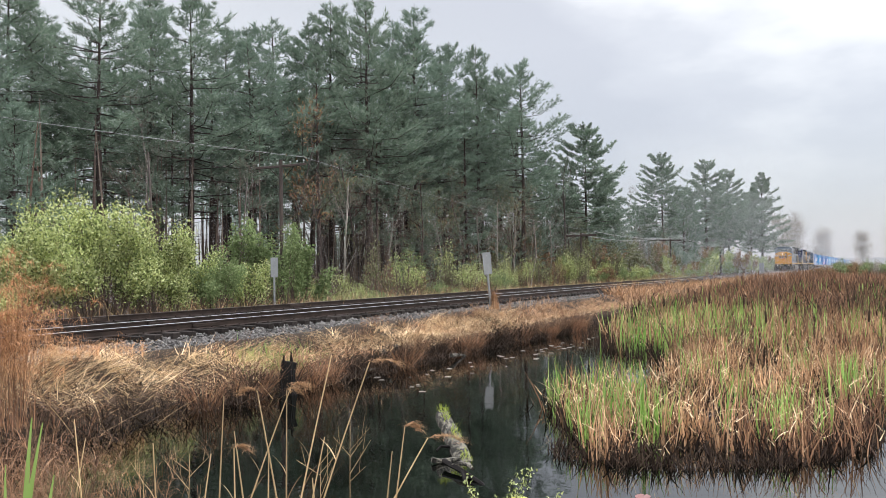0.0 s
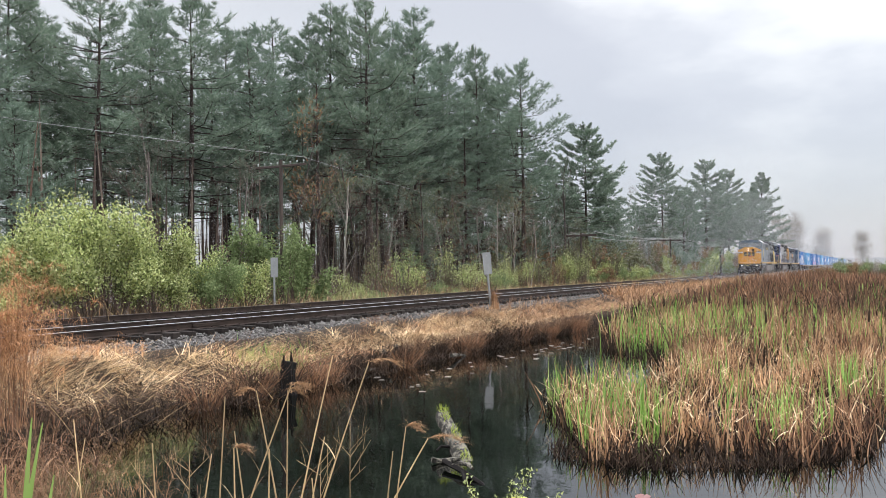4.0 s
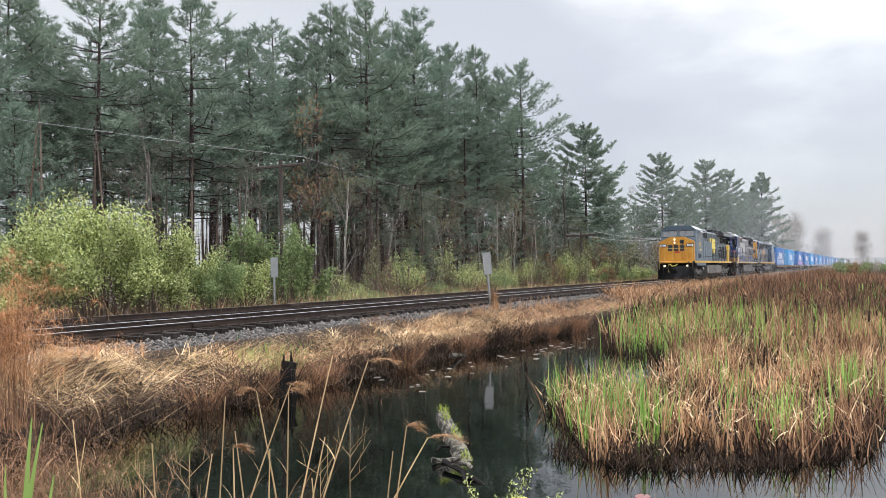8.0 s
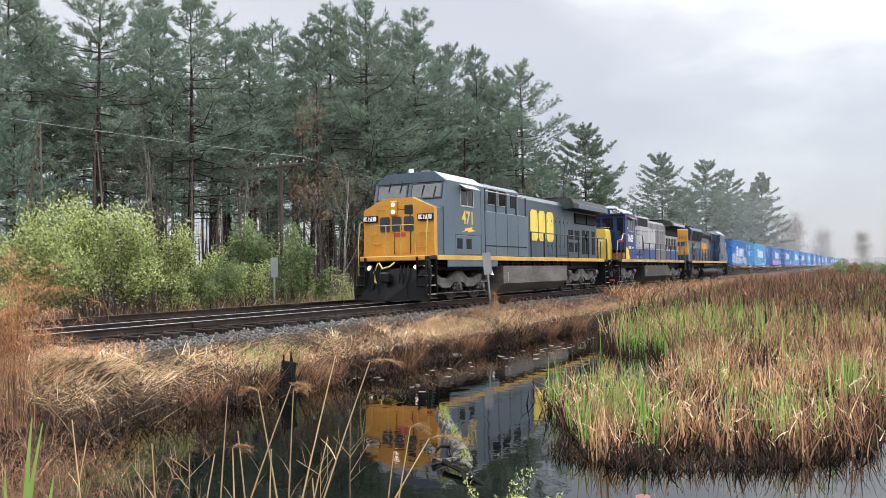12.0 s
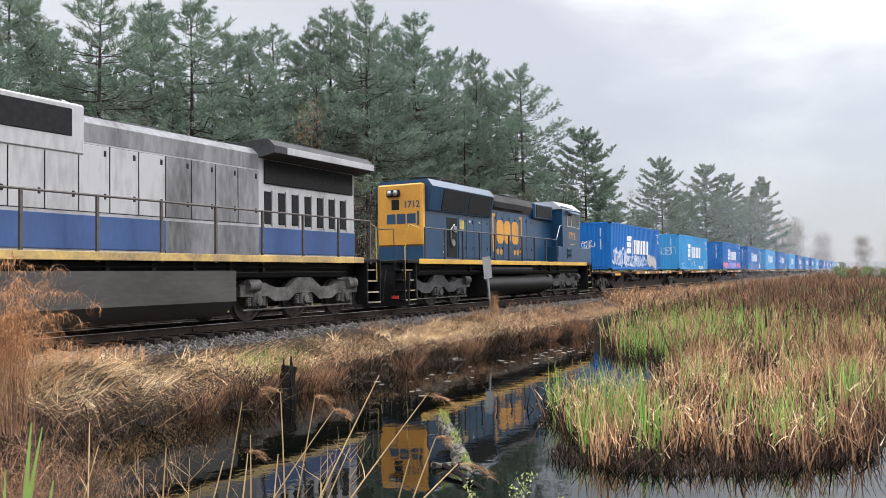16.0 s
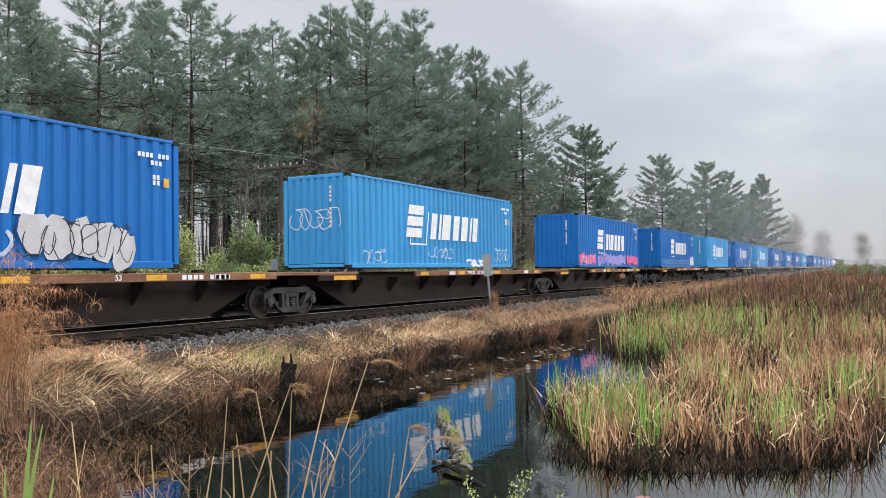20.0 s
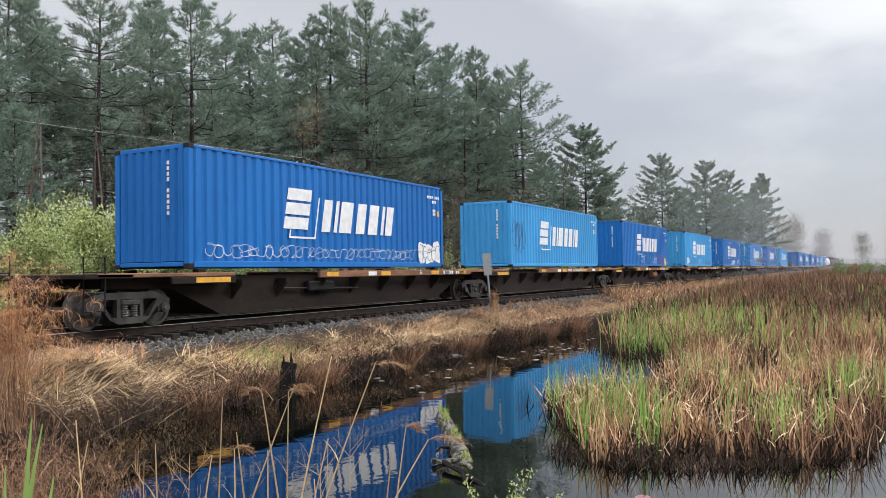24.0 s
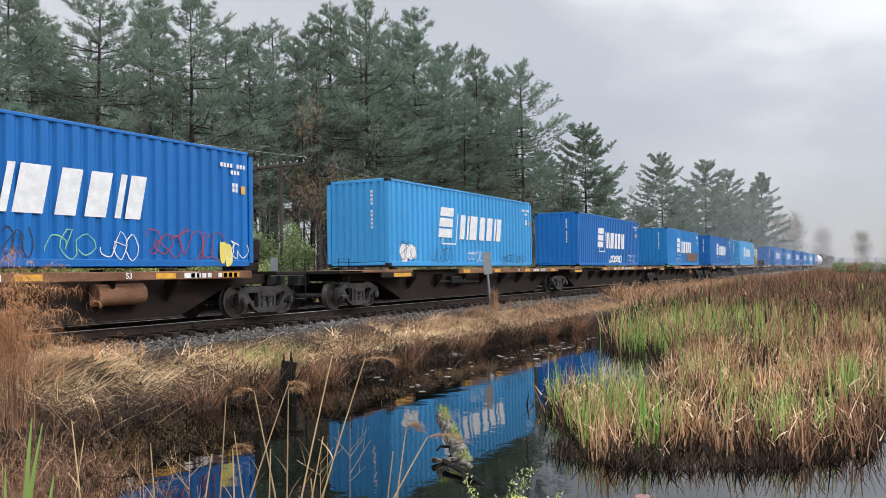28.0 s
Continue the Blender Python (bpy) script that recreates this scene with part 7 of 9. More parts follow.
def wide_cab_locomotive(s0):
    t = thing("locomotive", None, "blue-grey wide-cab diesel locomotive with a golden-yellow nose, headlights lit", "locomotive", "locomotives of the train")
    L = 23.2
    underbody(t, L, (7.8, 15.5), M["tank_grey"], (4.35, 18.7), 1.98, M["truck_grey"], M["stripe"], front=0.75)
    nose = lambda a, b: MB().prism([(-1.47, 1.54), (-1.47, 3.22), (-0.6, 3.62), (0.6, 3.62), (1.47, 3.22), (1.47, 1.54)], a, b, "x")
    part("nose_front", nose(1.95, 2.17), M["gold"], t, "golden-yellow nose front")
    part("nose", nose(2.17, 3.2), M["bluegrey"], t)
    o = [(2.62, 3.30), (2.86, 4.22), (2.94, 4.27), (6.0, 4.27), (6.0, 1.54), (2.62, 1.54)]
    part("cab", MB().prism(o, -1.5, 1.5), M["bluegrey"], t, "full-width driver's cab")
    part("cab_roof", MB().prism([(-1.5, 4.26), (-1.0, 4.60), (1.0, 4.60), (1.5, 4.26)], 2.96, 6.0, "x"), M["roof_pale"], t, "cab roof with the sky's highlight in its pale colour")
    slope = math.degrees(math.atan2(4.22 - 3.30, 0.24))
    for y0, y1 in ((-1.33, -0.12), (0.12, 1.33)):
        m = pose(2.755, 0, 3.82, 0, 90 - slope, 0)
        g = part("windscreen", MB().box(-0.03, 0.0, y0, y1, -0.17, 0.35, 0.008, m), M["pale_glass"], t, "windscreen pane with the sky's reflection in its grey")
        f = MB()
        for a, b, c, d in ((y0 - 0.05, y0, -0.22, 0.40), (y1, y1 + 0.05, -0.22, 0.40), (y0, y1, 0.35, 0.40), (y0, y1, -0.22, -0.17)):
            f.box(-0.045, 0.0, a, b, c, d, 0.006, m)
        part("windscreen_frame", f, M["rail_dark"], g)
        for q in (0.25, 0.75):
            w = MB().box(-0.06, -0.045, y0 + q, y0 + q + 0.03, -0.02, 0.40, 0.002, m @ pose(0, 0, 0, 9))
            part("wiper", w.box(-0.07, -0.05, y0 + q - 0.25, y0 + q + 0.25, 0.39, 0.41, 0.003, m), M["frame_black"], g)
    window(t, 3.95, 4.95, 3.42, 4.02, -1.5, M["lightgrey"], M["glass"])
    awning(t, 3.85, 5.05, -1.5, 4.20, M["lightgrey"])
    window(t, 3.95, 4.95, 3.42, 4.02, 1.524, M["lightgrey"], M["glass"])
    part("nose_door", MB().box(1.925, 1.950, -0.5, 0.15, 1.65, 3.2, 0.01), M["gold"], t)
    part("nose_window", MB().box(1.920, 1.950, -0.62, -0.28, 3.02, 3.36, 0.03), M["glass"], t)
    hl = part("headlight_housing", MB().box(1.870, 1.950, 0.0, 0.3, 2.98, 3.52, 0.03), M["gold"], t)
    for z in (3.12, 3.38):
        part("headlight", MB().lathe([(0.07, 0), (0.075, 0.02), (0.045, 0.04)], 16, pose(1.870, 0.15, z, 0, -90, 0)), M["lamp"], hl, "lit headlight", True)
    for y in (-1.15, 1.15):
        nb = part("number_board", MB().box(1.870, 1.950, y - 0.32, y + 0.32, 2.78, 3.02, 0.02), M["frame_black"], t)
        part("number_plate", MB().box(1.862, 1.871, y - 0.27, y + 0.27, 2.82, 2.98), M["white_mark"], nb)
        part("number_marking", text_mesh("471", 0.22, M["frame_black"]), None, nb, at=pose(1.859, y, 2.9, 90, 0, -90))
    for y in (0.74, 0.24, -0.26):
        mk = MB().prism([(y - 0.36, 2.42), (y - 0.04, 2.42), (y, 2.48), (y, 2.89), (y - 0.04, 2.95), (y - 0.36, 2.95), (y - 0.40, 2.89), (y - 0.40, 2.48)], 1.915, 1.924, "x")
        part("painted_mark", mk, M["soot"], t, "dark painted block on the nose")
    part("red_sign", MB().box(1.910, 1.924, -0.32, 0.12, 2.24, 2.38), M["red_mark"], t)
    for y, z in ((0.75, 3.22), (1.05, 2.35), (-1.1, 2.35), (0.9, 2.0), (-0.95, 1.85)):
        part("grab_iron", MB().tube([(1.95, y - 0.18, z), (1.89, y - 0.16, z), (1.89, y + 0.16, z), (1.95, y + 0.18, z)], 0.014, 5), M["gold"], t)
    dj = MB()
    for y in (-0.51, 0.155):
        dj.box(1.921, 1.9495, y - 0.008, y + 0.008, 1.62, 3.2)
    part("door_joint", dj.box(1.921, 1.9495, -0.5, 0.15, 3.195, 3.21), M["frame_black"], t)
    part("anticlimber", MB().box(1.470, 1.950, -1.35, 1.35, 1.36, 1.54, 0.03), M["gold"], t, "yellow anticlimber ledge under the nose")
    for y in (-0.95, 0.95):
        d = part("ditch_light", MB().cyl((1.530, y, 1.12), (1.700, y, 1.12), 0.13, 14), M["frame_black"], t, "ditch light")
        part("lens", MB().lathe([(0.10, 0), (0.10, 0.01), (0.05, 0.03)], 14, pose(1.530, y, 1.12, 0, -90, 0)), M["ditch"], d, "lit lens")
    part("yellow_hose", MB().tube([(1.450, 0.55, 1.3), (1.300, 0.62, 1.0), (1.300, 0.58, 0.72), (1.350, 0.45, 0.66)], 0.03, 6).tube([(1.450, 0.5, 1.3), (1.270, 0.25, 1.12), (1.270, -0.05, 1.18), (1.370, -0.2, 1.32)], 0.028, 6), M["hose"], t, "yellow air hose")
    part("pilot", MB().box(1.550, 1.750, -1.45, 1.45, 0.55, 1.36, 0.02), M["frame_black"], t)
    plow(t, 1.35)
    for y in (-1.4, 1.4):
        part("grab_rail", MB().tube([(1.500, y, 0.9), (1.470, y, 1.9), (1.600, y, 2.75), (1.900, y * 0.9, 2.9)], 0.02, 6), M["rail_yellow"], t)
    part("front_rail", MB().tube([(1.530, -0.95, 1.54), (1.530, -0.9, 2.62), (1.530, 0.9, 2.62), (1.530, 0.95, 1.54)], 0.02, 6).tube([(1.530, 0.25, 1.54), (1.530, 0.25, 2.62)], 0.02, 6).tube([(1.530, -0.35, 1.54), (1.530, -0.35, 2.62)], 0.02, 6), M["rail_yellow"], t)
    part("roof_brow", MB().prism([(-1.5, 4.24), (-1.0, 4.61), (1.0, 4.61), (1.5, 4.24)], 2.82, 2.98, "x"), M["bluegrey"], t)
    side_text("471", 0.68, M["lemon"], 4.53, -1.506, 2.95, t, "yellow cab number")
    part("painted_bolt", MB().prism([(4.0, 2.42), (4.55, 2.5), (4.5, 2.42), (5.15, 2.5), (4.85, 2.56), (4.9, 2.64), (4.25, 2.56), (4.3, 2.5)], -1.506, -1.5), M["lemon"], t)
    part("cab_door", MB().box(3.5, 5.6, -1.515, -1.48, 1.6, 2.3, 0.01), M["bluegrey"], t)
    for a in (3.6, 4.35):
        part("vent", MB().box(a, a + 0.42, -1.523, -1.51, 1.8, 2.18), M["screen"], t)
    part("side_skirt", MB().box(2.9, 7.2, -1.498, -1.44, 1.14, 1.4, 0.02), M["bluegrey"], t, "blue-grey skirt below the stripe")
    # body behind the cab
    part("equipment_cabinet", MB().box(6.0, 10.6, -1.45, 1.45, 1.54, 3.35, 0.03), M["bluegrey"], t, "tall side cabinet behind the cab")
    part("cabinet_seam", MB().box(6.25, 10.4, -1.462, -1.448, 1.95, 1.99), M["frame_black"], t)
    sm = MB()
    for a in (7.15, 8.3, 9.45):
        sm.box(a, a + 0.018, -1.456, -1.449, 1.6, 3.3)
    part("cabinet_joint", sm.box(6.02, 6.05, -1.506, -1.45, 1.56, 4.2).box(3.45, 5.7, -1.5045, -1.499, 2.31, 2.33).box(5.66, 5.68, -1.5045, -1.499, 1.6, 4.1), M["frame_black"], t, "dark joints between body panels")
    part("upper_hood", MB().prism([(-1.0, 3.3), (-1.0, 4.4), (-0.8, 4.55), (0.8, 4.55), (1.0, 4.4), (1.0, 3.3)], 6.0, 10.6, "x"), M["bluegrey"], t)
    for a in (6.3, 7.35, 8.4):
        louvres(t, a, a + 0.85, -1.0, 3.72, 4.35, 8, M["rust"], M["lightgrey"])
    part("side_window_vent", MB().box(9.7, 10.4, -1.015, -0.99, 3.7, 4.3), M["screen"], t)
    hand_rail(t, 6.2, 10.4, 5, -1.42, 3.5, 4.15, M["rail_dark"], M["chrome"])
    part("hood", MB().prism([(-0.92, 1.54), (-0.92, 4.22), (-0.74, 4.42), (0.74, 4.42), (0.92, 4.22), (0.92, 1.54)], 10.6, 22.2, "x"), M["bluegrey_dark"], t, "long engine hood")
    doors(t, 13.8, 17.3, 6, -0.92, 1.7, 3.6, M["bluegrey_dark"])
    logo_blocks(t, 12.1, -0.944, 2.35, M["worn_gold"], 1.45, False, M["bluegrey"], 1.3)
    part("exhaust", MB().box(11.6, 13.0, -0.35, 0.35, 4.4, 4.62, 0.04), M["frame_black"], t, "sooty exhaust stack")
    part("radiator_housing", MB().prism([(-1.5, 4.12), (-1.5, 4.38), (-1.35, 4.62), (1.35, 4.62), (1.5, 4.38), (1.5, 4.12), (0.9, 4.05), (-0.9, 4.05)], 16.6, 22.5, "x"), M["soot"], t, "overhanging radiator housing")
    part("sooty_roof", MB().box(16.6, 22.5, -1.34, 1.34, 4.615, 4.635, 0.005), M["soot"], t)
    part("radiator_edge", MB().box(17.4, 22.5, -1.515, -1.495, 4.14, 4.38, 0.01), M["bluegrey"], t)
    for a in (18.4, 20.3):
        part("radiator_screen", MB().box(a, a + 1.7, -0.99, -0.90, 3.42, 3.98, 0.02), M["screen"], t, "black radiator screen")
    for a in (17.4, 18.4):
        for z in (1.9, 2.55):
            for b in (0, 0.42):
                part("vent", MB().box(a + b, a + b + 0.34, -0.935, -0.915, z, z + 0.5, 0.01), M["screen"], t)
    for a in (19.6, 20.3, 21.3):
        part("hood_door", MB().box(a, a + 0.5, -0.945, -0.915, 1.8, 3.1, 0.01), M["screen"], t)
    part("junction_box", MB().cyl((20.35, -1.0, 2.75), (20.35, -0.92, 2.75), 0.2, 12), M["frame_black"], t)
    hand_rail(t, 10.9, 22.3, 8, -1.46, 1.55, 2.68, M["rail_dark"], M["rail_dark"])
    for y in (-1.42, 1.42):
        part("grab_rail", MB().tube([(22.3, y, 2.6), (22.6, y, 2.5), (22.62, y, 0.9)], 0.02, 6), M["rail_yellow"], t)
    horn_and_fans(t, (18.2, 20.4), 4.6, 4.3)
    part("antenna", MB().cyl((3.6, 0.4, 4.72), (3.6, 0.4, 4.86), 0.1, 10), M["white_mark"], t)
    part("bell", MB().lathe([(0.03, 0.2), (0.08, 0.18), (0.11, 0.06), (0.15, 0)], 12, pose(7.1, -1.2, 0.86)), M["chrome"], t, "bell", True)
    MOVERS.append((t, s0))


def grey_locomotive(s0):
    t = thing("locomotive", None, "sooty grey and blue diesel locomotive with a lemon-yellow nose", "locomotive", "locomotives of the train")
    L = 20.9
    underbody(t, L, (7.0, 14.0), M["tank_dark"], (3.05, 17.0), 1.9, M["truck_grey"], M["dirty_yellow"])
    w = 0.74
    o = [(-w, 1.54), (-w, 3.28), (-w + 0.06, 3.36), (-w + 0.16, 3.40), (w - 0.16, 3.40), (w - 0.06, 3.36), (w, 3.28), (w, 1.54)]
    part("nose", MB().prism(o, 0.75, 1.70, "x"), M["lemon"], t, "lemon-yellow short nose")
    part("nose_rear", MB().prism(o, 1.70, 2.42, "x"), M["royal"], t, "blue rear of the nose")
    part("yellow_flash", MB().prism([(1.70, 1.56), (2.28, 1.56), (2.12, 2.1), (1.72, 3.24)], -w - 0.006, -w - 0.001), M["lemon"], t)
    part("faded_patch", MB().box(0.742, 0.752, -0.56, 0.70, 2.30, 2.74, 0.003), M["faded_lemon"], t, "sun-faded patch on the nose")
    part("nose_hatch", MB().box(1.05, 1.5, -w - 0.012, -w + 0.01, 1.62, 2.15, 0.006), M["lemon"], t)
    part("nose_rail", MB().tube([(1.0, 0.5, 3.40), (1.0, 0.5, 3.5), (2.2, 0.5, 3.52), (2.2, -0.6, 3.52), (1.7, -0.66, 3.5), (1.7, -0.66, 3.36)], 0.016, 6), M["chrome"], t, "thin bright grab rail")
    part("nose_handle", MB().tube([(0.74, -0.05, 2.83), (0.70, -0.05, 2.83), (0.70, 0.3, 2.83), (0.74, 0.3, 2.83)], 0.014, 5), M["chrome"], t)
    part("bell_lamp", MB().cyl((0.52, 0.05, 1.78), (0.74, 0.05, 1.78), 0.15, 14), M["frame_black"], t, "small round lamp before the nose", True)
    part("lamp_glass", MB().lathe([(0.12, 0), (0.12, 0.01), (0.06, 0.03)], 14, pose(0.52, 0.05, 1.78, 0, -90, 0)), M["chrome"], t, smooth=True)
    part("step_box", MB().box(1.95, 2.42, -1.46, -0.76, 1.52, 1.95, 0.02), M["rust_light"], t, "rusty step box beside the cab")
    part("side_step", MB().box(1.9, 2.4, -1.1, -0.75, 2.1, 2.14, 0.008), M["frame_black"], t)
    cab = [(2.4, 1.54), (2.4, 4.3), (2.55, 4.42), (4.75, 4.42), (4.75, 1.54)]
    part("cab", MB().prism(cab, -1.5, 1.5), M["royal"], t, "royal blue driver's cab")
    part("cab_roof", MB().prism([(-1.52, 4.36), (-1.0, 4.70), (1.0, 4.70), (1.52, 4.36)], 2.3, 4.85, "x"), M["roof_pale"], t, "cab roof with the sky's highlight in its pale colour")
    part("roof_brow", MB().prism([(-1.5, 4.3), (-0.98, 4.68), (0.98, 4.68), (1.5, 4.3)], 2.22, 2.42, "x"), M["royal"], t)
    for y0, y1, z0 in ((-1.36, -0.98, 3.05), (-0.74, -0.06, 3.42), (0.06, 0.74, 3.42), (0.98, 1.36, 3.05)):
        part("windscreen", MB().box(2.37, 2.41, y0, y1, z0, 4.12, 0.02), M["glass"], t, "dark windscreen pane")
    for y in (-0.95, 0.72):
        nb = part("number_board", MB().box(2.16, 2.22, y - 0.33, y + 0.33, 4.38, 4.60, 0.02), M["white_mark"], t)
        part("number_marking", text_mesh("7609", 0.24, M["frame_black"]), None, nb, at=pose(2.158, y, 4.49, 90, 0, -90))
    for y in (-0.12, 0.12):
        part("headlight", MB().lathe([(0.1, 0), (0.1, 0.06), (0.05, 0.08)], 14, pose(2.22, y, 4.45, 0, -90, 0)), M["chrome"], t, "unlit twin headlight", True)
    window(t, 3.15, 4.15, 3.3, 3.98, -1.5, M["lightgrey"], M["glass"])
    awning(t, 3.0, 4.3, -1.5, 4.22, M["rust_light"], "rusty sun shade over the window")
    side_text("7609", 0.64, M["white_mark"], 3.52, -1.506, 2.84, t, "white cab number")
    mk = MB()
    for k in range(3):
        mk.box(3.05 + k * 0.2, 3.2 + k * 0.2, -1.506, -1.5, 2.2, 2.38)
    part("small_lettering", mk.box(3.8, 4.2, -1.505, -1.5, 2.24, 2.3), M["white_mark"], t)
    part("red_sign", MB().box(2.385, 2.399, -1.36, -0.98, 2.62, 2.74), M["red_mark"], t)
    part("blue_flash", MB().prism([(4.75, 1.54), (6.4, 1.54), (5.8, 3.0), (4.75, 4.2)], -1.0, -0.955), M["royal"], t, "slanted blue paint flash")
    part("low_cabinet", MB().box(2.4, 6.9, -1.47, 1.47, 1.54, 2.15, 0.02), M["royal"], t)
    sm = MB()
    for a in (3.85, 4.74, 5.8):
        sm.box(a, a + 0.02, -1.5045, -1.46, 1.58, 2.15)
    for a in (3.2, 4.3, 4.5, 5.2, 6.3):
        sm.box(a, a + 0.06, -1.51, -1.46, 1.85, 1.92, 0.01)
    part("cabinet_joint", sm.box(2.4, 4.74, -1.5045, -1.499, 2.16, 2.18), M["frame_black"], t, "dark joints and latches of the low cabinets")
    part("white_label", MB().box(5.2, 5.4, -1.476, -1.469, 1.66, 1.74).box(6.0, 6.2, -1.476, -1.469, 1.66, 1.74).box(2.75, 2.95, -1.506, -1.5, 3.45, 3.52), M["white_mark"], t)
    part("yellow_flash", MB().prism([(2.42, 1.56), (3.3, 1.56), (2.95, 2.2), (2.42, 2.32)], -1.512, -1.502), M["lemon"], t)
    part("hood", MB().prism([(-0.95, 1.54), (-0.95, 4.18), (-0.75, 4.36), (0.75, 4.36), (0.95, 4.18), (0.95, 1.54)], 4.75, 19.7, "x"), M["lightgrey"], t, "long sooty grey engine hood")
    part("sooty_roof", MB().box(7.05, 15.4, -0.76, 0.76, 4.355, 4.375, 0.005), M["soot"], t, "soot-blackened hood roof")
    part("sooty_roof", MB().box(7.05, 10.15, -0.96, 0.96, 4.515, 4.53, 0.004), M["soot"], t)
    part("sooty_roof", MB().box(15.4, 20.0, -1.3, 1.3, 4.555, 4.575, 0.005), M["soot"], t)
    for s in (-1, 1):
        part("hood_shoulder", MB().prism([(s * 0.957, 3.8), (s * 0.957, 4.185), (s * 0.756, 4.368), (s * 0.74, 4.35), (s * 0.93, 4.16), (s * 0.93, 3.8)][::s], 10.2, 15.4, "x"), M["sooted"], t, "soot-stained upper edge of the hood")
    part("blue_band", MB().box(6.6, 12.3, -0.975, -0.945, 1.62, 2.3, 0.004), M["faded_blue"], t, "blue band along the hood")
    part("grimy_band", MB().box(12.3, 15.4, -0.975, -0.945, 1.56, 2.3, 0.004), M["sooted"], t, "band blackened by soot")
    part("blue_band", MB().box(15.4, 19.7, -0.975, -0.945, 1.62, 2.3, 0.004), M["faded_blue"], t, "blue band along the hood")
    part("upper_box", MB().box(4.75, 7.0, -1.05, 1.05, 3.5, 4.5, 0.04), M["lightgrey"], t)
    for a in (5.0, 5.95):
        louvres(t, a, a + 0.75, -1.05, 3.8, 4.35, 7, M["rust"], M["lightgrey"])
    part("intercooler_box", MB().box(7.0, 10.2, -1.0, 1.0, 3.5, 4.52, 0.04), M["lightgrey"], t)
    part("radiator_screen", MB().box(7.2, 9.9, -1.02, -0.99, 3.85, 4.4, 0.02), M["screen"], t, "black intake screen")
    doors(t, 7.1, 12.3, 7, -0.95, 2.38, 3.75, M["lightgrey"])
    doors(t, 12.3, 15.4, 4, -0.95, 2.38, 3.75, M["sooted"])
    part("radiator_housing", MB().prism([(-1.5, 4.2), (-1.5, 4.38), (-1.3, 4.56), (1.3, 4.56), (1.5, 4.38), (1.5, 4.2), (0.95, 4.1), (-0.95, 4.1)], 15.4, 20.0, "x"), M["soot"], t, "overhanging soot-black radiator housing")
    part("radiator_edge", MB().box(15.9, 20.0, -1.512, -1.496, 4.2, 4.38, 0.006), M["lightgrey"], t, "pale grey edge of the radiator housing")
    # black screen panel that also puts in the shadow below the overhang
    part("radiator_shadow_panel", MB().box(15.6, 19.6, -1.0, -0.94, 3.45, 4.08, 0.02), M["screen"], t, "black radiator screen")
    for k in range(7):
        part("vent", MB().box(15.62 + k * 0.56, 15.88 + k * 0.56, -0.975, -0.94, 2.4, 3.25, 0.01), M["screen"], t, "dark louvred slot")
        part("vent_rib", MB().box(15.9 + k * 0.56, 15.96 + k * 0.56, -0.985, -0.94, 2.35, 3.3, 0.01), M["lightgrey"], t)
    part("exhaust", MB().box(11.6, 12.8, -0.3, 0.3, 4.34, 4.52, 0.04), M["frame_black"], t, "sooty exhaust stack")
    hand_rail(t, 6.9, 19.8, 9, -1.46, 1.55, 2.66, M["rail_worn"], M["rail_worn"])
    part("cab_rail", MB().tube([(4.9, -1.46, 3.2), (6.6, -1.46, 3.15), (6.9, -1.46, 2.66)], 0.02, 6).tube([(6.6, -1.46, 3.15), (6.6, -1.46, 1.55)], 0.02, 6), M["rail_dark"], t)
    for y in (-1.42, 1.42):
        part("grab_rail", MB().tube([(0.72, y, 0.9), (0.72, y, 1.9), (1.0, y, 2.7)], 0.02, 6), M["rail_yellow"], t)
    for x in (1.6, 2.3):
        part("handrail_post", MB().tube([(x, -1.44, 1.5), (x, -1.44, 2.7 if x < 2 else 3.1)], 0.03, 6), M["rail_dark"], t)
    part("cab_rail", MB().tube([(1.2, -1.44, 2.72), (1.75, -1.44, 2.72), (2.1, -1.44, 3.12), (2.75, -1.53, 3.1)], 0.022, 6), M["chrome"], t)
    part("front_rail", MB().tube([(0.5, -0.95, 1.54), (0.5, -0.85, 2.62), (0.5, 0.55, 2.62), (0.5, 0.7, 1.54)], 0.022, 6), M["chrome"], t)
    for y in (-0.5, 0.4, 1.0, 1.4):
        part("handrail_post", MB().tube([(0.5, y, 1.5), (0.5, y, 2.6)], 0.03, 6), M["rail_dark"], t)
    for y in (-1.42, 1.42):
        part("grab_rail", MB().tube([(19.9, y, 2.6), (20.2, y, 2.5), (20.22, y, 0.9)], 0.02, 6), M["rail_yellow"], t)
    plow(t, 0.6)
    part("red_marker", MB().box(0.55, 0.6, -1.3, -1.0, 0.36, 0.46), M["red_mark"], t)
    horn_and_fans(t, (17.0, 18.8), 4.54, 10.6)
    rb = MB()
    for y in (-0.8, 0.0, 0.8):
        rb.box(2.3, 4.8, y - 0.02, y + 0.02, 4.70, 4.73)
    part("roof_rib", rb, M["lightgrey"], t)
    rk = MB()
    for y in (-0.75, 0.75):
        rk.tube([(2.35, y, 4.84), (3.5, y, 4.86)], 0.02, 5)
        for x in (2.4, 3.45):
            rk.tube([(x, y, 4.66), (x, y, 4.86)], 0.016, 5)
    for x in (2.35, 2.7, 3.1, 3.5):
        rk.tube([(x, -0.75, 4.85), (x, 0.75, 4.85)], 0.016, 5)
    part("roof_rack", rk, M["white_mark"], t, "pale pipe rack on the cab roof")
    part("roof_dome", MB().lathe([(0.16, 0), (0.16, 0.08), (0.08, 0.13), (0.01, 0.14)], 14, pose(4.1, -0.5, 4.7)), M["white_mark"], t, "white antenna dome", True)
    mu = MB()
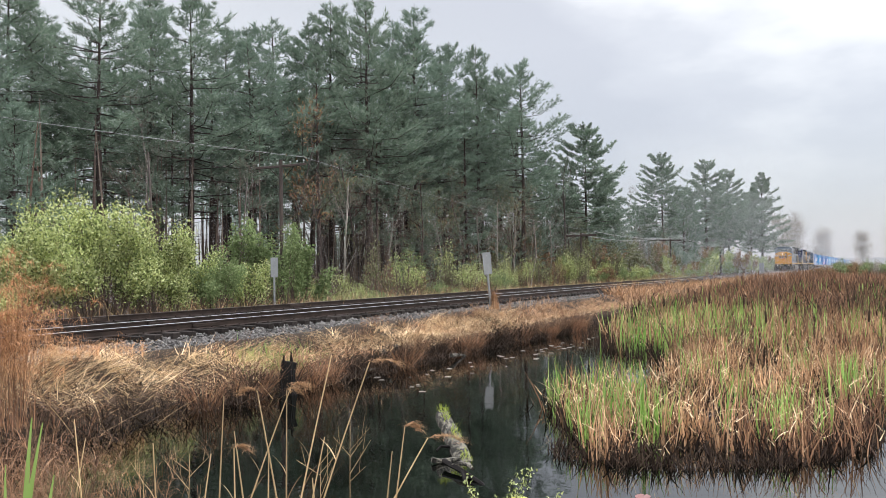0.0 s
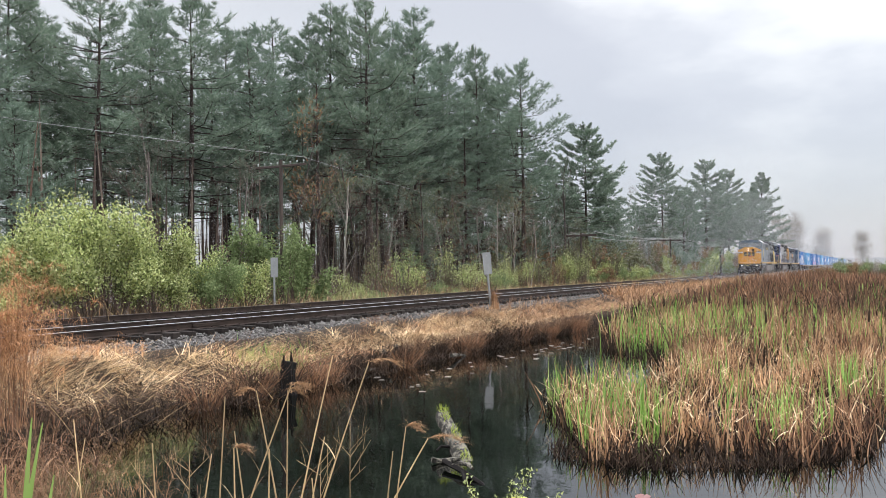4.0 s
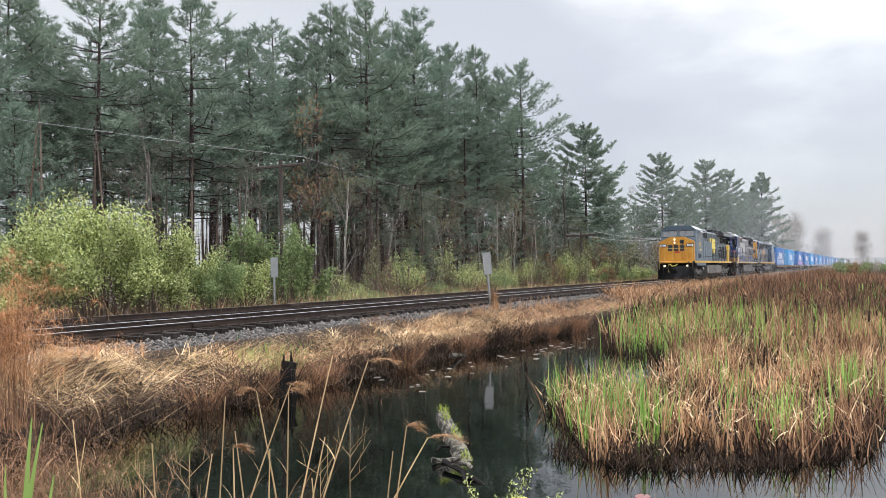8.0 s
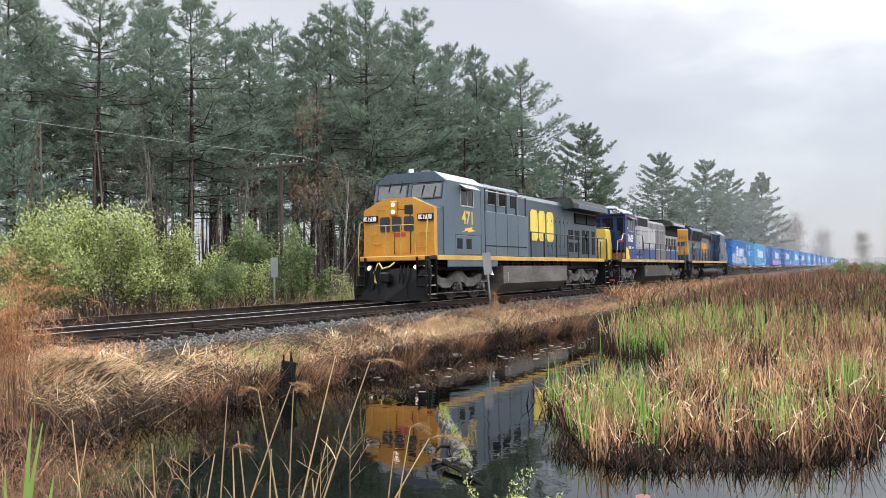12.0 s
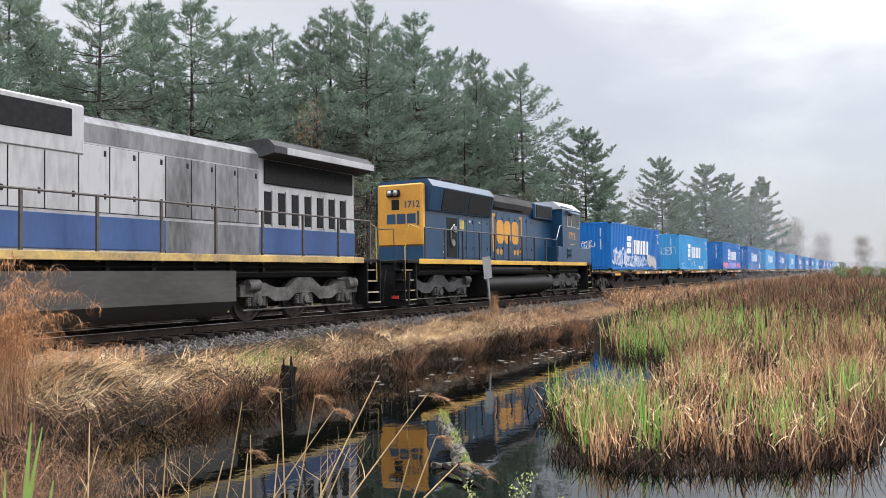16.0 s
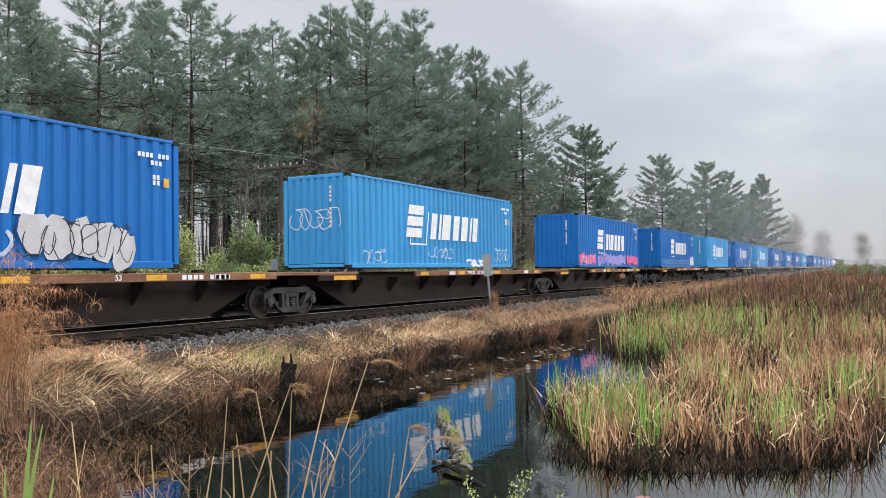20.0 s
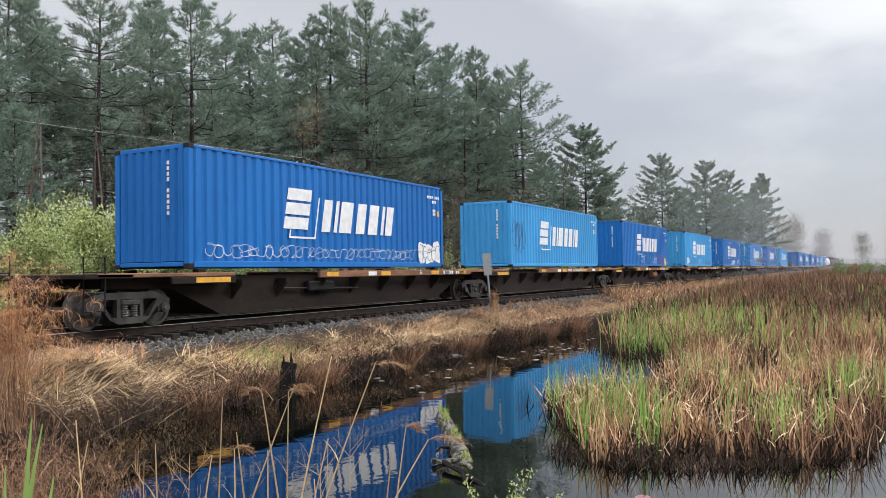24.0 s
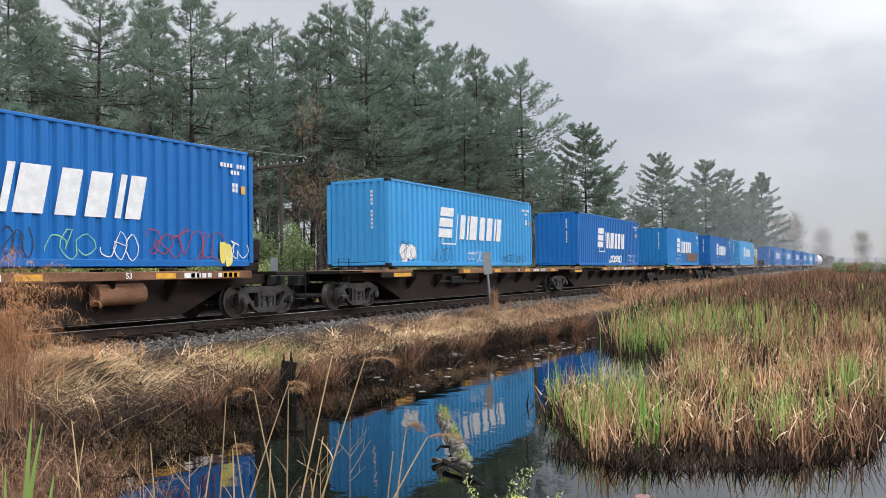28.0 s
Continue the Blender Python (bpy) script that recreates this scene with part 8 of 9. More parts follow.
    for y in (-0.7, -0.5, 0.5, 0.7):
        mu.tube([(0.72, y, 1.5), (0.6, y, 1.2), (0.62, y, 0.8), (0.68, y + 0.08, 0.55)], 0.03, 6)
    part("cable_loop", mu.tube([(0.7, -0.2, 1.5), (0.55, -0.05, 1.0), (0.6, 0.15, 0.75), (0.55, 0.3, 1.1), (0.7, 0.4, 1.5)], 0.04, 6), M["frame_black"], t)
    part("cable_loop", MB().tube([(0.72, -1.1, 1.5), (0.6, -1.0, 1.25), (0.62, -0.85, 1.6), (0.75, -0.8, 1.9)], 0.022, 6), M["hose"], t, "yellow air hose")
    MOVERS.append((t, s0))


def navy_locomotive(s0):
    t = thing("locomotive", None, "dark navy diesel locomotive with a golden-yellow end, running hood first", "locomotive", "locomotives of the train")
    L = 20.7
    underbody(t, L, (7.0, 14.4), M["frame_black"], (3.5, 16.4), 1.85, M["truck_mid"], M["stripe"], True)
    part("hood", MB().prism([(-0.92, 1.54), (-0.92, 4.05), (-0.8, 4.25), (0.8, 4.25), (0.92, 4.05), (0.92, 1.54)], 3.0, 15.6, "x"), M["navy"], t, "long navy engine hood")
    part("hood_end", MB().box(2.72, 3.0, -0.93, 0.93, 2.05, 4.28, 0.05), M["gold"], t, "golden-yellow hood end")
    part("hood_end_corner", MB().box(2.75, 3.02, -0.925, 0.925, 1.54, 2.06, 0.03), M["navy"], t)
    rad = [(-1.02, 3.32), (-1.2, 4.18), (-1.0, 4.45), (1.0, 4.45), (1.2, 4.18), (1.02, 3.32)]
    part("radiator_housing", MB().prism(rad, 3.04, 8.3, "x"), M["navy"], t, "flared radiator housing")
    sl = math.degrees(math.atan2(0.18, 0.86))
    for a, b in ((3.95, 6.0), (6.1, 8.15)):
        part("radiator_screen", MB().box(a, b, -0.02, 0.02, -0.40, 0.40, 0.01, pose(0, -1.115, 3.76, sl, 0, 0)), M["screen"], t, "black radiator screen")
    horn_and_fans(t, (4.6, 5.9, 7.2), 4.46, 12.2)
    part("middle_housing", MB().prism([(-0.94, 3.7), (-1.08, 4.05), (-0.98, 4.34), (0.98, 4.34), (1.08, 4.05), (0.94, 3.7)], 8.3, 12.8, "x"), M["soot"], t, "soot-dark middle housing")
    part("housing_screen", MB().box(8.6, 11.8, -1.05, -1.0, 3.8, 4.0, 0.01, None), M["screen"], t)
    part("exhaust", MB().box(10.8, 12.4, -0.5, 0.5, 4.36, 4.55, 0.04), M["frame_black"], t, "sooty exhaust stack")
    part("blower_box", MB().box(12.9, 15.3, -1.12, 1.12, 3.55, 4.3, 0.06), M["navy"], t)
    part("blower_screen", MB().box(13.1, 15.1, -1.14, -1.11, 3.65, 4.2, 0.02), M["screen"], t)
    # side doors
    # a black panel on the hood paints in the doorway's shaded inside
    part("open_doorway", MB().box(4.6, 5.4, -0.935, -0.88, 1.65, 3.15), M["frame_black"], t, "open side door, its shaded inside painted as a black panel")
    mc = MB().cyl((5.0, -1.0, 2.2), (5.0, -0.92, 2.2), 0.13, 12)
    mc.tube([(4.85, -0.98, 2.2), (4.8, -0.98, 2.7), (5.1, -0.98, 2.9)], 0.03, 6).box(5.05, 5.3, -0.99, -0.93, 2.6, 2.85, 0.02)
    part("machinery", mc, M["chrome"], t)
    doors(t, 5.5, 8.2, 4, -0.92, 1.65, 3.25, M["navy"])
    doors(t, 8.4, 13.0, 7, -0.92, 1.65, 3.6, M["navy"])
    logo_blocks(t, 9.0, -0.945, 2.30, M["gold"], 1.0, True, M["navy"])
    mk = MB()
    for a, z in ((4.3, 2.1), (5.65, 3.05), (6.4, 3.05), (7.3, 3.05), (4.25, 1.8)):
        mk.box(a, a + 0.16, -0.945, -0.935, z, z + 0.07)
    part("white_label", mk, M["white_mark"], t)
    part("yellow_notice", MB().box(5.6, 6.0, -0.945, -0.935, 2.75, 3.1), M["rail_yellow"], t)
    # end face
    part("number", text_mesh("1712", 0.34, M["navy"]), None, t, "dark number on the yellow end", at=pose(2.714, -0.52, 3.52, 90, 0, -90))
    mk = MB()
    for k in range(3):
        y = 0.52 - k * 0.42
        mk.prism([(y - 0.36, 2.85), (y, 2.85), (y, 3.2), (y - 0.36, 3.2)], 2.711, 2.719, "x")
    part("painted_mark", mk.box(2.712, 2.719, -0.82, -0.74, 2.78, 3.28), M["navy"], t, "dark blue painted blocks")
    hb = part("headlight_housing", MB().box(2.62, 2.72, -0.05, 0.5, 3.82, 4.08, 0.04), M["frame_black"], t)
    for y in (0.1, 0.35):
        part("headlight", MB().lathe([(0.1, 0), (0.1, 0.02), (0.05, 0.05)], 14, pose(2.62, y, 3.95, 0, -90, 0)), M["chrome"], hb, "unlit headlight", True)
    # flat black panel stands for the niche's dark inside
    part("end_niche", MB().box(2.71, 2.76, 0.0, 0.32, 3.35, 3.72), M["frame_black"], t)
    # cab and low nose at the trailing end
    cab = [(15.6, 1.54), (15.6, 4.3), (18.2, 4.2), (18.2, 1.54)]
    part("cab", MB().prism(cab, -1.5, 1.5), M["navy"], t, "navy driver's cab")
    part("cab_roof", MB().prism([(-1.55, 4.16), (-1.05, 4.55), (1.05, 4.55), (1.55, 4.16)], 15.5, 18.35, "x"), M["roof_pale"], t, "cab roof with the sky's highlight in its pale colour")
    window(t, 16.3, 17.5, 3.35, 3.95, -1.5, M["lightgrey"], M["glass"])
    awning(t, 16.2, 17.6, -1.5, 4.12, M["navy"])
    window(t, 17.75, 18.05, 3.3, 4.0, -1.5, M["lightgrey"], M["glass"])
    side_text("1712", 0.5, M["gold"], 16.95, -1.506, 2.85, t, "golden cab number")
    mk = MB()
    for k in range(5):
        mk.box(16.7 + k * 0.13, 16.8 + k * 0.13, -1.506, -1.5, 2.42, 2.48)
    part("small_lettering", mk, M["rail_yellow"], t)
    part("low_cabinet", MB().box(15.0, 20.0, -1.49, -0.9, 1.54, 2.3, 0.02), M["navy"], t)
    louvres(t, 16.2, 16.75, -1.5, 1.75, 2.2, 7, M["navy"], M["navy"])
    part("low_nose", MB().prism([(-0.95, 1.54), (-0.95, 3.0), (-0.8, 3.15), (0.8, 3.15), (0.95, 3.0), (0.95, 1.54)], 18.2, 19.7, "x"), M["navy"], t)
    part("nose_edge", MB().box(19.55, 19.71, -0.96, 0.96, 2.3, 3.1, 0.01), M["gold"], t)
    part("steps_up", MB().box(14.9, 15.5, -1.48, -1.2, 1.54, 1.8, 0.02).box(15.1, 15.5, -1.48, -1.2, 1.8, 2.1, 0.02), M["navy"], t)
    hand_rail(t, 2.0, 14.8, 10, -1.46, 1.55, 2.62, M["rail_dark"], M["rail_dark"])
    part("cab_rail", MB().tube([(14.8, -1.46, 2.62), (15.3, -1.46, 3.3), (15.6, -1.46, 3.35)], 0.02, 6), M["chrome"], t)
    for x, b in ((0.72, 1), (20.0, -1)):
        for y in (-1.42, 1.42):
            part("grab_rail", MB().tube([(x, y, 0.9), (x, y, 1.9), (x + b * 0.25, y, 2.7), (x + b * 0.9, y, 2.6)], 0.02, 6), M["rail_yellow"], t)
    part("end_rail", MB().tube([(0.85, -0.95, 1.54), (0.85, -0.9, 2.55), (0.85, 0.9, 2.55), (0.85, 0.95, 1.54)], 0.02, 6), M["rail_dark"], t)
    part("red_marker", MB().box(0.53, 0.58, -1.25, -1.0, 0.36, 0.46), M["red_mark"], t)
    plow(t, 0.6)
    MOVERS.append((t, s0))


# ---------------- cars and containers ----------------


def freight_truck(parent, xc, turning):
    """A two-axle truck: cast side frames with open windows round the spring nest."""
    tr = part("truck", MB().box(xc - 0.2, xc + 0.2, -1.0, 1.0, 0.44, 0.74, 0.04), M["frame_black"], parent, "two-axle cast freight truck")
    for s in (-1, 1):
        y0, y1 = s * 1.02 - 0.07, s * 1.02 + 0.07
        mb = MB()
        mb.prism([(xc - 1.06, 0.50), (xc - 1.06, 0.60), (xc - 0.70, 0.735), (xc + 0.70, 0.735), (xc + 1.06, 0.60), (xc + 1.06, 0.50), (xc + 0.66, 0.61), (xc - 0.66, 0.61)], y0, y1)
        mb.prism([(xc - 0.40, 0.15), (xc - 0.46, 0.25), (xc + 0.46, 0.25), (xc + 0.40, 0.15), (xc + 0.3, 0.11), (xc - 0.3, 0.11)], y0, y1)
        for q in (-1, 1):
            d = [(0.40, 0.16), (0.74, 0.62), (0.90, 0.62), (0.50, 0.20)]
            mb.prism([(xc + q * a, b) for a, b in d][::q], y0 + 0.006, y1 - 0.006)
            c = [(0.25, 0.24), (0.25, 0.62), (0.34, 0.62), (0.34, 0.24)]
            mb.prism([(xc + q * a, b) for a, b in c][::q], y0 + 0.004, y1 - 0.004)
            p = [(0.74, 0.34), (0.74, 0.60), (1.06, 0.58), (1.04, 0.34), (0.99, 0.34), (0.97, 0.50), (0.81, 0.50), (0.79, 0.34)]
            mb.prism([(xc + q * a, b) for a, b in p][::q], y0 + 0.002, y1 - 0.002)
        part("side_frame", mb, M["truck_dark"], tr, "cast side frame with open windows")
        part("bolster_end", MB().box(xc - 0.24, xc + 0.24, s * 1.03 - 0.09, s * 1.03 + 0.09, 0.50, 0.60, 0.02), M["truck_dark"], tr)
        for q in (-0.13, 0.13):
            coil(tr, xc + q, s * 1.04, 0.25, 0.50, 0.085)
        for k in (-0.89, 0.89):
            part("bearing_cap", MB().cyl((xc + k, s * 0.98, 0.42), (xc + k, s * 1.17, 0.42), 0.115, 12), M["truck_dark"], tr, smooth=True)
            cp = MB().cyl((xc + k, s * 1.165, 0.42), (xc + k, s * 1.19, 0.42), 0.075, 8)
            part("end_cap", cp, M["wheel"], tr)
    for k in (-0.89, 0.89):
        wheelset(tr, xc + k, 0.42, turning)


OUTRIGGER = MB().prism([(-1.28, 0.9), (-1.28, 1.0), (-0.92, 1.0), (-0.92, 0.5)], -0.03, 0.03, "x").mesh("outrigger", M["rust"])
LONG_CAR, SHORT_CAR = (0.0, 17.6, 36.3, 53.9), (0.0, 16.5, 33.6, 50.0)


def spine_car(s0, CAR_TRUCKS, turning, worded):
    """An articulated car of three spine units on four trucks; s0: its first truck."""
    t = thing("spine_car", None, "rusty brown three-unit articulated container spine car", "railway car", "spine cars of the train")
    for i, x in enumerate(CAR_TRUCKS):
        freight_truck(t, x, turning)
    for u in range(3):
        a, b = CAR_TRUCKS[u], CAR_TRUCKS[u + 1]
        o = [(a - 0.6, 1.02), (a - 0.6, 0.80), (a + 1.25, 0.78), (a + 2.8, 0.17), (b - 2.8, 0.17), (b - 1.25, 0.78), (b + 0.1, 0.80), (b + 0.1, 1.02)]
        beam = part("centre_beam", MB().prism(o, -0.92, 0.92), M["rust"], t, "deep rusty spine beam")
        for k in range(7):
            part("outrigger", OUTRIGGER, None, beam, at=pose(a + 3.2 + (b - a - 6.4) * k / 6, 0, 0))
        for x0, x1 in ((a - 1.0, a + 2.9), (b - 2.6, b - 0.9)):
            part("end_platform", MB().box(x0, x1, -1.32, 1.32, 1.0, 1.08, 0.015), M["rust_light"], t)
        half = u % 2 == 0
        for s in (-1, 1):
            r0, r1 = (a + 6.2, b - 0.9)
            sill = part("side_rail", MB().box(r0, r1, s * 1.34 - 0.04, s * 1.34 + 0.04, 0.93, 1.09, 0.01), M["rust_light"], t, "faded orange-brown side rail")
            if s < 0:
                for k, x in enumerate((r0 + 0.3, r0 + 3.1, r0 + 6.3, r1 - 1.0)):
                    part("reflector", MB().box(x, x + 0.55, -1.389, -1.381, 0.955, 1.06), M["yellow_mark"], sill, "yellow reflective strip")
                for k, x in enumerate((r0 + 2.4, r1 - 2.2)):
                    part("white_reflector", MB().box(x, x + 0.45, -1.389, -1.381, 0.955, 1.06), M["white_mark"], sill)
                if worded and u != 1:
                    side_text("53", 0.17, M["white_mark"], r0 + 5.6, -1.383, 1.01, sill)
                    mk = MB()
                    for k in range(9):
                        if k != 4:
                            mk.box(r0 + 7.3 + k * 0.17, r0 + 7.42 + k * 0.17, -1.389, -1.381, 0.96, 1.05)
                    part("number_marking", mk, M["white_mark"], sill)
                if worded and u == 1:
                    side_text("TWIN 28    ALL PURPOSE SPINE CAR", 0.17, M["white_mark"], r0 + 5.2, -1.383, 1.01, sill, "white stencilled words")
        part("front_rail_stub", MB().box(a + 0.9, a + 2.9, -1.36, -1.28, 0.86, 1.0, 0.01), M["rust"], t)
        part("end_reflector", MB().box(a + 1.6, a + 2.7, -1.368, -1.361, 0.88, 0.985), M["yellow_mark"], t, "yellow reflective strip")
        if u == 2:
            part("air_reservoir", MB().cyl((b - 5.2, -1.05, 0.68), (b - 4.0, -1.05, 0.68), 0.2, 14), M["rust_light"], t, "rusty brown air tank", True)
        if u == 0:
            part("brake_gear", MB().box(a + 6.0, a + 7.2, -1.15, -0.92, 0.6, 0.85, 0.04).tube([(a + 5, -1.05, 0.7), (a + 8.5, -1.05, 0.64)], 0.03, 6), M["frame_black"], t)
        for x in (a + 1.9, b - 3.4):
            for y in (-1.15, 1.15):
                part("container_seat", MB().box(x - 0.12, x + 0.12, y - 0.1, y + 0.1, 1.07, 1.15, 0.01), M["rust"], t)
    # ends: ladders, hand brake, raised hitch
    for x, w in ((-1.3, -1), (CAR_TRUCKS[-1] + 1.3, 1)):
        part("end_deck", MB().box(min(x, x - w * 1.2), max(x, x - w * 1.2), -1.32, 1.32, 0.98, 1.07, 0.015), M["rust"], t)
        ld = MB().tube([(x, -1.3, 0.35), (x, -1.3, 1.38), (x - w * 0.5, -1.3, 1.38), (x - w * 0.5, -1.3, 0.35)], 0.018, 6)
        for z in (0.42, 0.75, 1.1):
            ld.tube([(x, -1.3, z), (x - w * 0.5, -1.3, z)], 0.015, 5)
        part("ladder", ld, M["frame_black"], t)
        coupler(t, x - w * 0.2, w)
    hx = CAR_TRUCKS[-1] + 0.2
    part("trailer_hitch", MB().box(hx - 0.3, hx + 0.3, -0.4, 0.4, 1.07, 1.3, 0.04).box(hx - 0.1, hx + 0.3, -0.45, 0.45, 1.3, 1.95, 0.06), M["rust"], t, "rusty raised trailer hitch")
    MOVERS.append((t, s0))


CL, CW, CH = 12.19, 1.219, 2.88
BLUES = {
    "royal": surface("royal_blue_container_paint", (0.007, 0.130, 0.42), (0.005, 0.095, 0.31), 0.5, spec=0.25, scale=0.7, fine=9, bump=0.05, obj=0.08, stretch=(1, 1, 0.3), spread=(0.25, 0.6)),
    "light": surface("faded_light_blue_container_paint", (0.045, 0.29, 0.60), (0.032, 0.205, 0.43), 0.52, spec=0.25, scale=0.7, fine=9, bump=0.05, obj=0.08, stretch=(1, 1, 0.3), spread=(0.25, 0.6)),
    "mid": surface("mid_blue_container_paint", (0.015, 0.19, 0.49), (0.012, 0.135, 0.36), 0.5, spec=0.25, scale=0.7, fine=9, bump=0.05, obj=0.08, stretch=(1, 1, 0.3), spread=(0.25, 0.6)),
}


def corrugated(x0, x1, z0, z1, n, depth):
    """A trapezoid-folded wall along x, facing -y at y = 0, folds going in by depth."""
    w = (x1 - x0) / n
    xs = []
    for i in range(n):
        a = x0 + i * w
        xs += [(a, depth), (a + 0.10 * w, depth), (a + 0.30 * w, 0), (a + 0.75 * w, 0), (a + 0.95 * w, depth)]
    xs.append((x1, depth))
    vs = [(x, y, z) for x, y in xs for z in (z0, z1)] + [(x, y + 0.02, z) for x, y in xs for z in (z0, z1)]
    k = len(xs)
    fs = []
    for i in range(k - 1):
        fs.append((2 * i, 2 * i + 2, 2 * i + 3, 2 * i + 1))
        fs.append((2 * k + 2 * i, 2 * k + 2 * i + 1, 2 * k + 2 * i + 3, 2 * k + 2 * i + 2))
    return MB().add(vs, fs)


CPARTS = {}


def container_meshes(colour):
    if colour in CPARTS:
        return CPARTS[colour]
    m = BLUES[colour]
    d = {}
    d["side_wall"] = corrugated(0.14, CL - 0.14, 0.17, CH - 0.08, 35, 0.045).mesh("side_wall", m)
    d["end_wall"] = corrugated(-CW + 0.12, CW - 0.12, 0.17, CH - 0.1, 8, 0.045).mesh("end_wall", m)
    rf = MB()
    n = 34
    for i in range(n):
        a = 0.1 + (CL - 0.2) * i / n
        w = (CL - 0.2) / n
        rf.box(a, a + w * 0.6, -CW + 0.05, CW - 0.05, CH - 0.05, CH - 0.012)
        rf.box(a + w * 0.6, a + w, -CW + 0.05, CW - 0.05, CH - 0.05, CH - 0.03)
    d["roof"] = rf.mesh("roof", m)
    d["post"] = MB().box(-0.075, 0.075, -0.08, 0.08, 0.1, CH - 0.1, 0.015).mesh("corner_post", m)
    d["casting"] = MB().box(-0.089, 0.089, -0.085, 0.085, -0.06, 0.06, 0.012).mesh("corner_casting", M["frame_black"])
    d["top_rail"] = MB().box(0.17, CL - 0.17, -0.03, 0.03, CH - 0.09, CH - 0.02, 0.01).mesh("top_rail", m)
    d["bottom_rail"] = MB().box(0.17, CL - 0.17, -0.03, 0.03, 0.02, 0.17, 0.01).mesh("bottom_rail", m)
    d["end_rail"] = MB().box(-0.03, 0.03, -CW + 0.17, CW - 0.17, -0.05, 0.05, 0.01).mesh("end_rail", m)
    d["floor"] = MB().box(0.1, CL - 0.1, -CW + 0.06, CW - 0.06, 0.06, 0.16).mesh("floor", M["frame_black"])
    d["door"] = MB().box(-0.02, 0.02, 0.02, CW - 0.13, 0.15, CH - 0.12, 0.01).mesh("door", m)
    d["bar"] = MB().cyl((0.04, 0, 0.2), (0.04, 0, CH - 0.2), 0.018, 6).mesh("lock_bar", M["chrome"])
    # ownership mark as plain slanted blocks
    y = -CW - 0.001
    lg = MB()
    for z in (1.05, 1.44, 1.83):
        slanted(lg, 3.32 + (z - 1.05) * 0.2, z, 1.02, 0.32, y, 0.2)
    d["mark"] = lg.mesh("painted_mark", M["white_mark"])
    fr = MB()
    slanted(fr, 3.55, 0.80, 1.14, 0.05, y)
    slanted(fr, 4.64, 0.85, 0.05, 1.12, y, 0.2)
    slanted(fr, 3.55, 0.85, 0.05, 0.18, y, 0.2)
    d["mark_outline"] = fr.mesh("painted_outline", M["white_mark"])
    d["words"] = []
    x = 4.96
    for w in (0.52, 0.20, 0.80, 0.60, 0.66, 0.20, 0.52):
        wd = MB()
        slanted(wd, x, 1.02, w * 0.76, 0.92, y, 0.2)
        x += w + 0.055
        d["words"].append(wd.mesh("painted_block", M["white_mark"]))
    sr = MB()
    for r_, (a, b, z) in enumerate(((11.05, 12.0, 2.42), (11.4, 11.7, 2.26), (11.45, 11.6, 1.95), (11.45, 11.6, 1.83))):
        k = 0
        while a + k * 0.11 < b:
            if not (r_ == 0 and k in (4, 8)):
                sr.box(a + k * 0.11, a + k * 0.11 + 0.075, y - 0.004, y, z, z + 0.10)
            k += 1
    d["serial"] = sr.mesh("serial_marking", M["white_mark"])
    es = MB()
    for k in range(11):
        if k not in (4, 10):
            es.box(-0.006, 0.0, -0.62, -0.54, 2.42 - k * 0.13, 2.51 - k * 0.13)
    d["end_serial"] = es.mesh("serial_marking", M["white_mark"])
    d["warn"] = MB().box(11.75, 11.9, y - 0.004, y, 1.8, 2.0).mesh("yellow_label", M["yellow_mark"])
    ch = MB()
    for k in range(4):
        ch.prism([(0.25 + k * 0.14, CH - 0.085), (0.32 + k * 0.14, CH - 0.085), (0.36 + k * 0.14, CH - 0.02), (0.29 + k * 0.14, CH - 0.02)], y - 0.005, y)
    d["chevron"] = ch.mesh("height_chevron", M["white_mark"])
    CPARTS[colour] = d
    return d


TAG = {"white": M["white_mark"], "spray": surface("dull_white_spray_paint", (0.50, 0.55, 0.64), (0.09, 0.22, 0.46), 0.7, scale=2.2, fine=12, spread=(0.36, 0.56)), "pink": surface("pink_spray_paint", (0.62, 0.10, 0.28), (0.5, 0.07, 0.22), 0.6), "violet": surface("violet_spray_paint", (0.30, 0.28, 0.62), (0.22, 0.2, 0.5), 0.6),
       "black": surface("black_spray_paint", (0.02, 0.02, 0.022), (0.012, 0.012, 0.013), 0.6), "red": surface("red_spray_paint", (0.35, 0.03, 0.05), (0.25, 0.02, 0.04), 0.6),
       "silver": surface("silver_spray_paint", (0.5, 0.5, 0.52), (0.38, 0.38, 0.4), 0.5), "yellow": surface("yellow_spray_paint", (0.7, 0.6, 0.12), (0.6, 0.5, 0.1), 0.6),
       "green": surface("green_spray_paint", (0.2, 0.5, 0.3), (0.15, 0.4, 0.22), 0.6), "brown": surface("brown_rust_streaks", (0.16, 0.08, 0.05), (0.1, 0.05, 0.03), 0.8)}


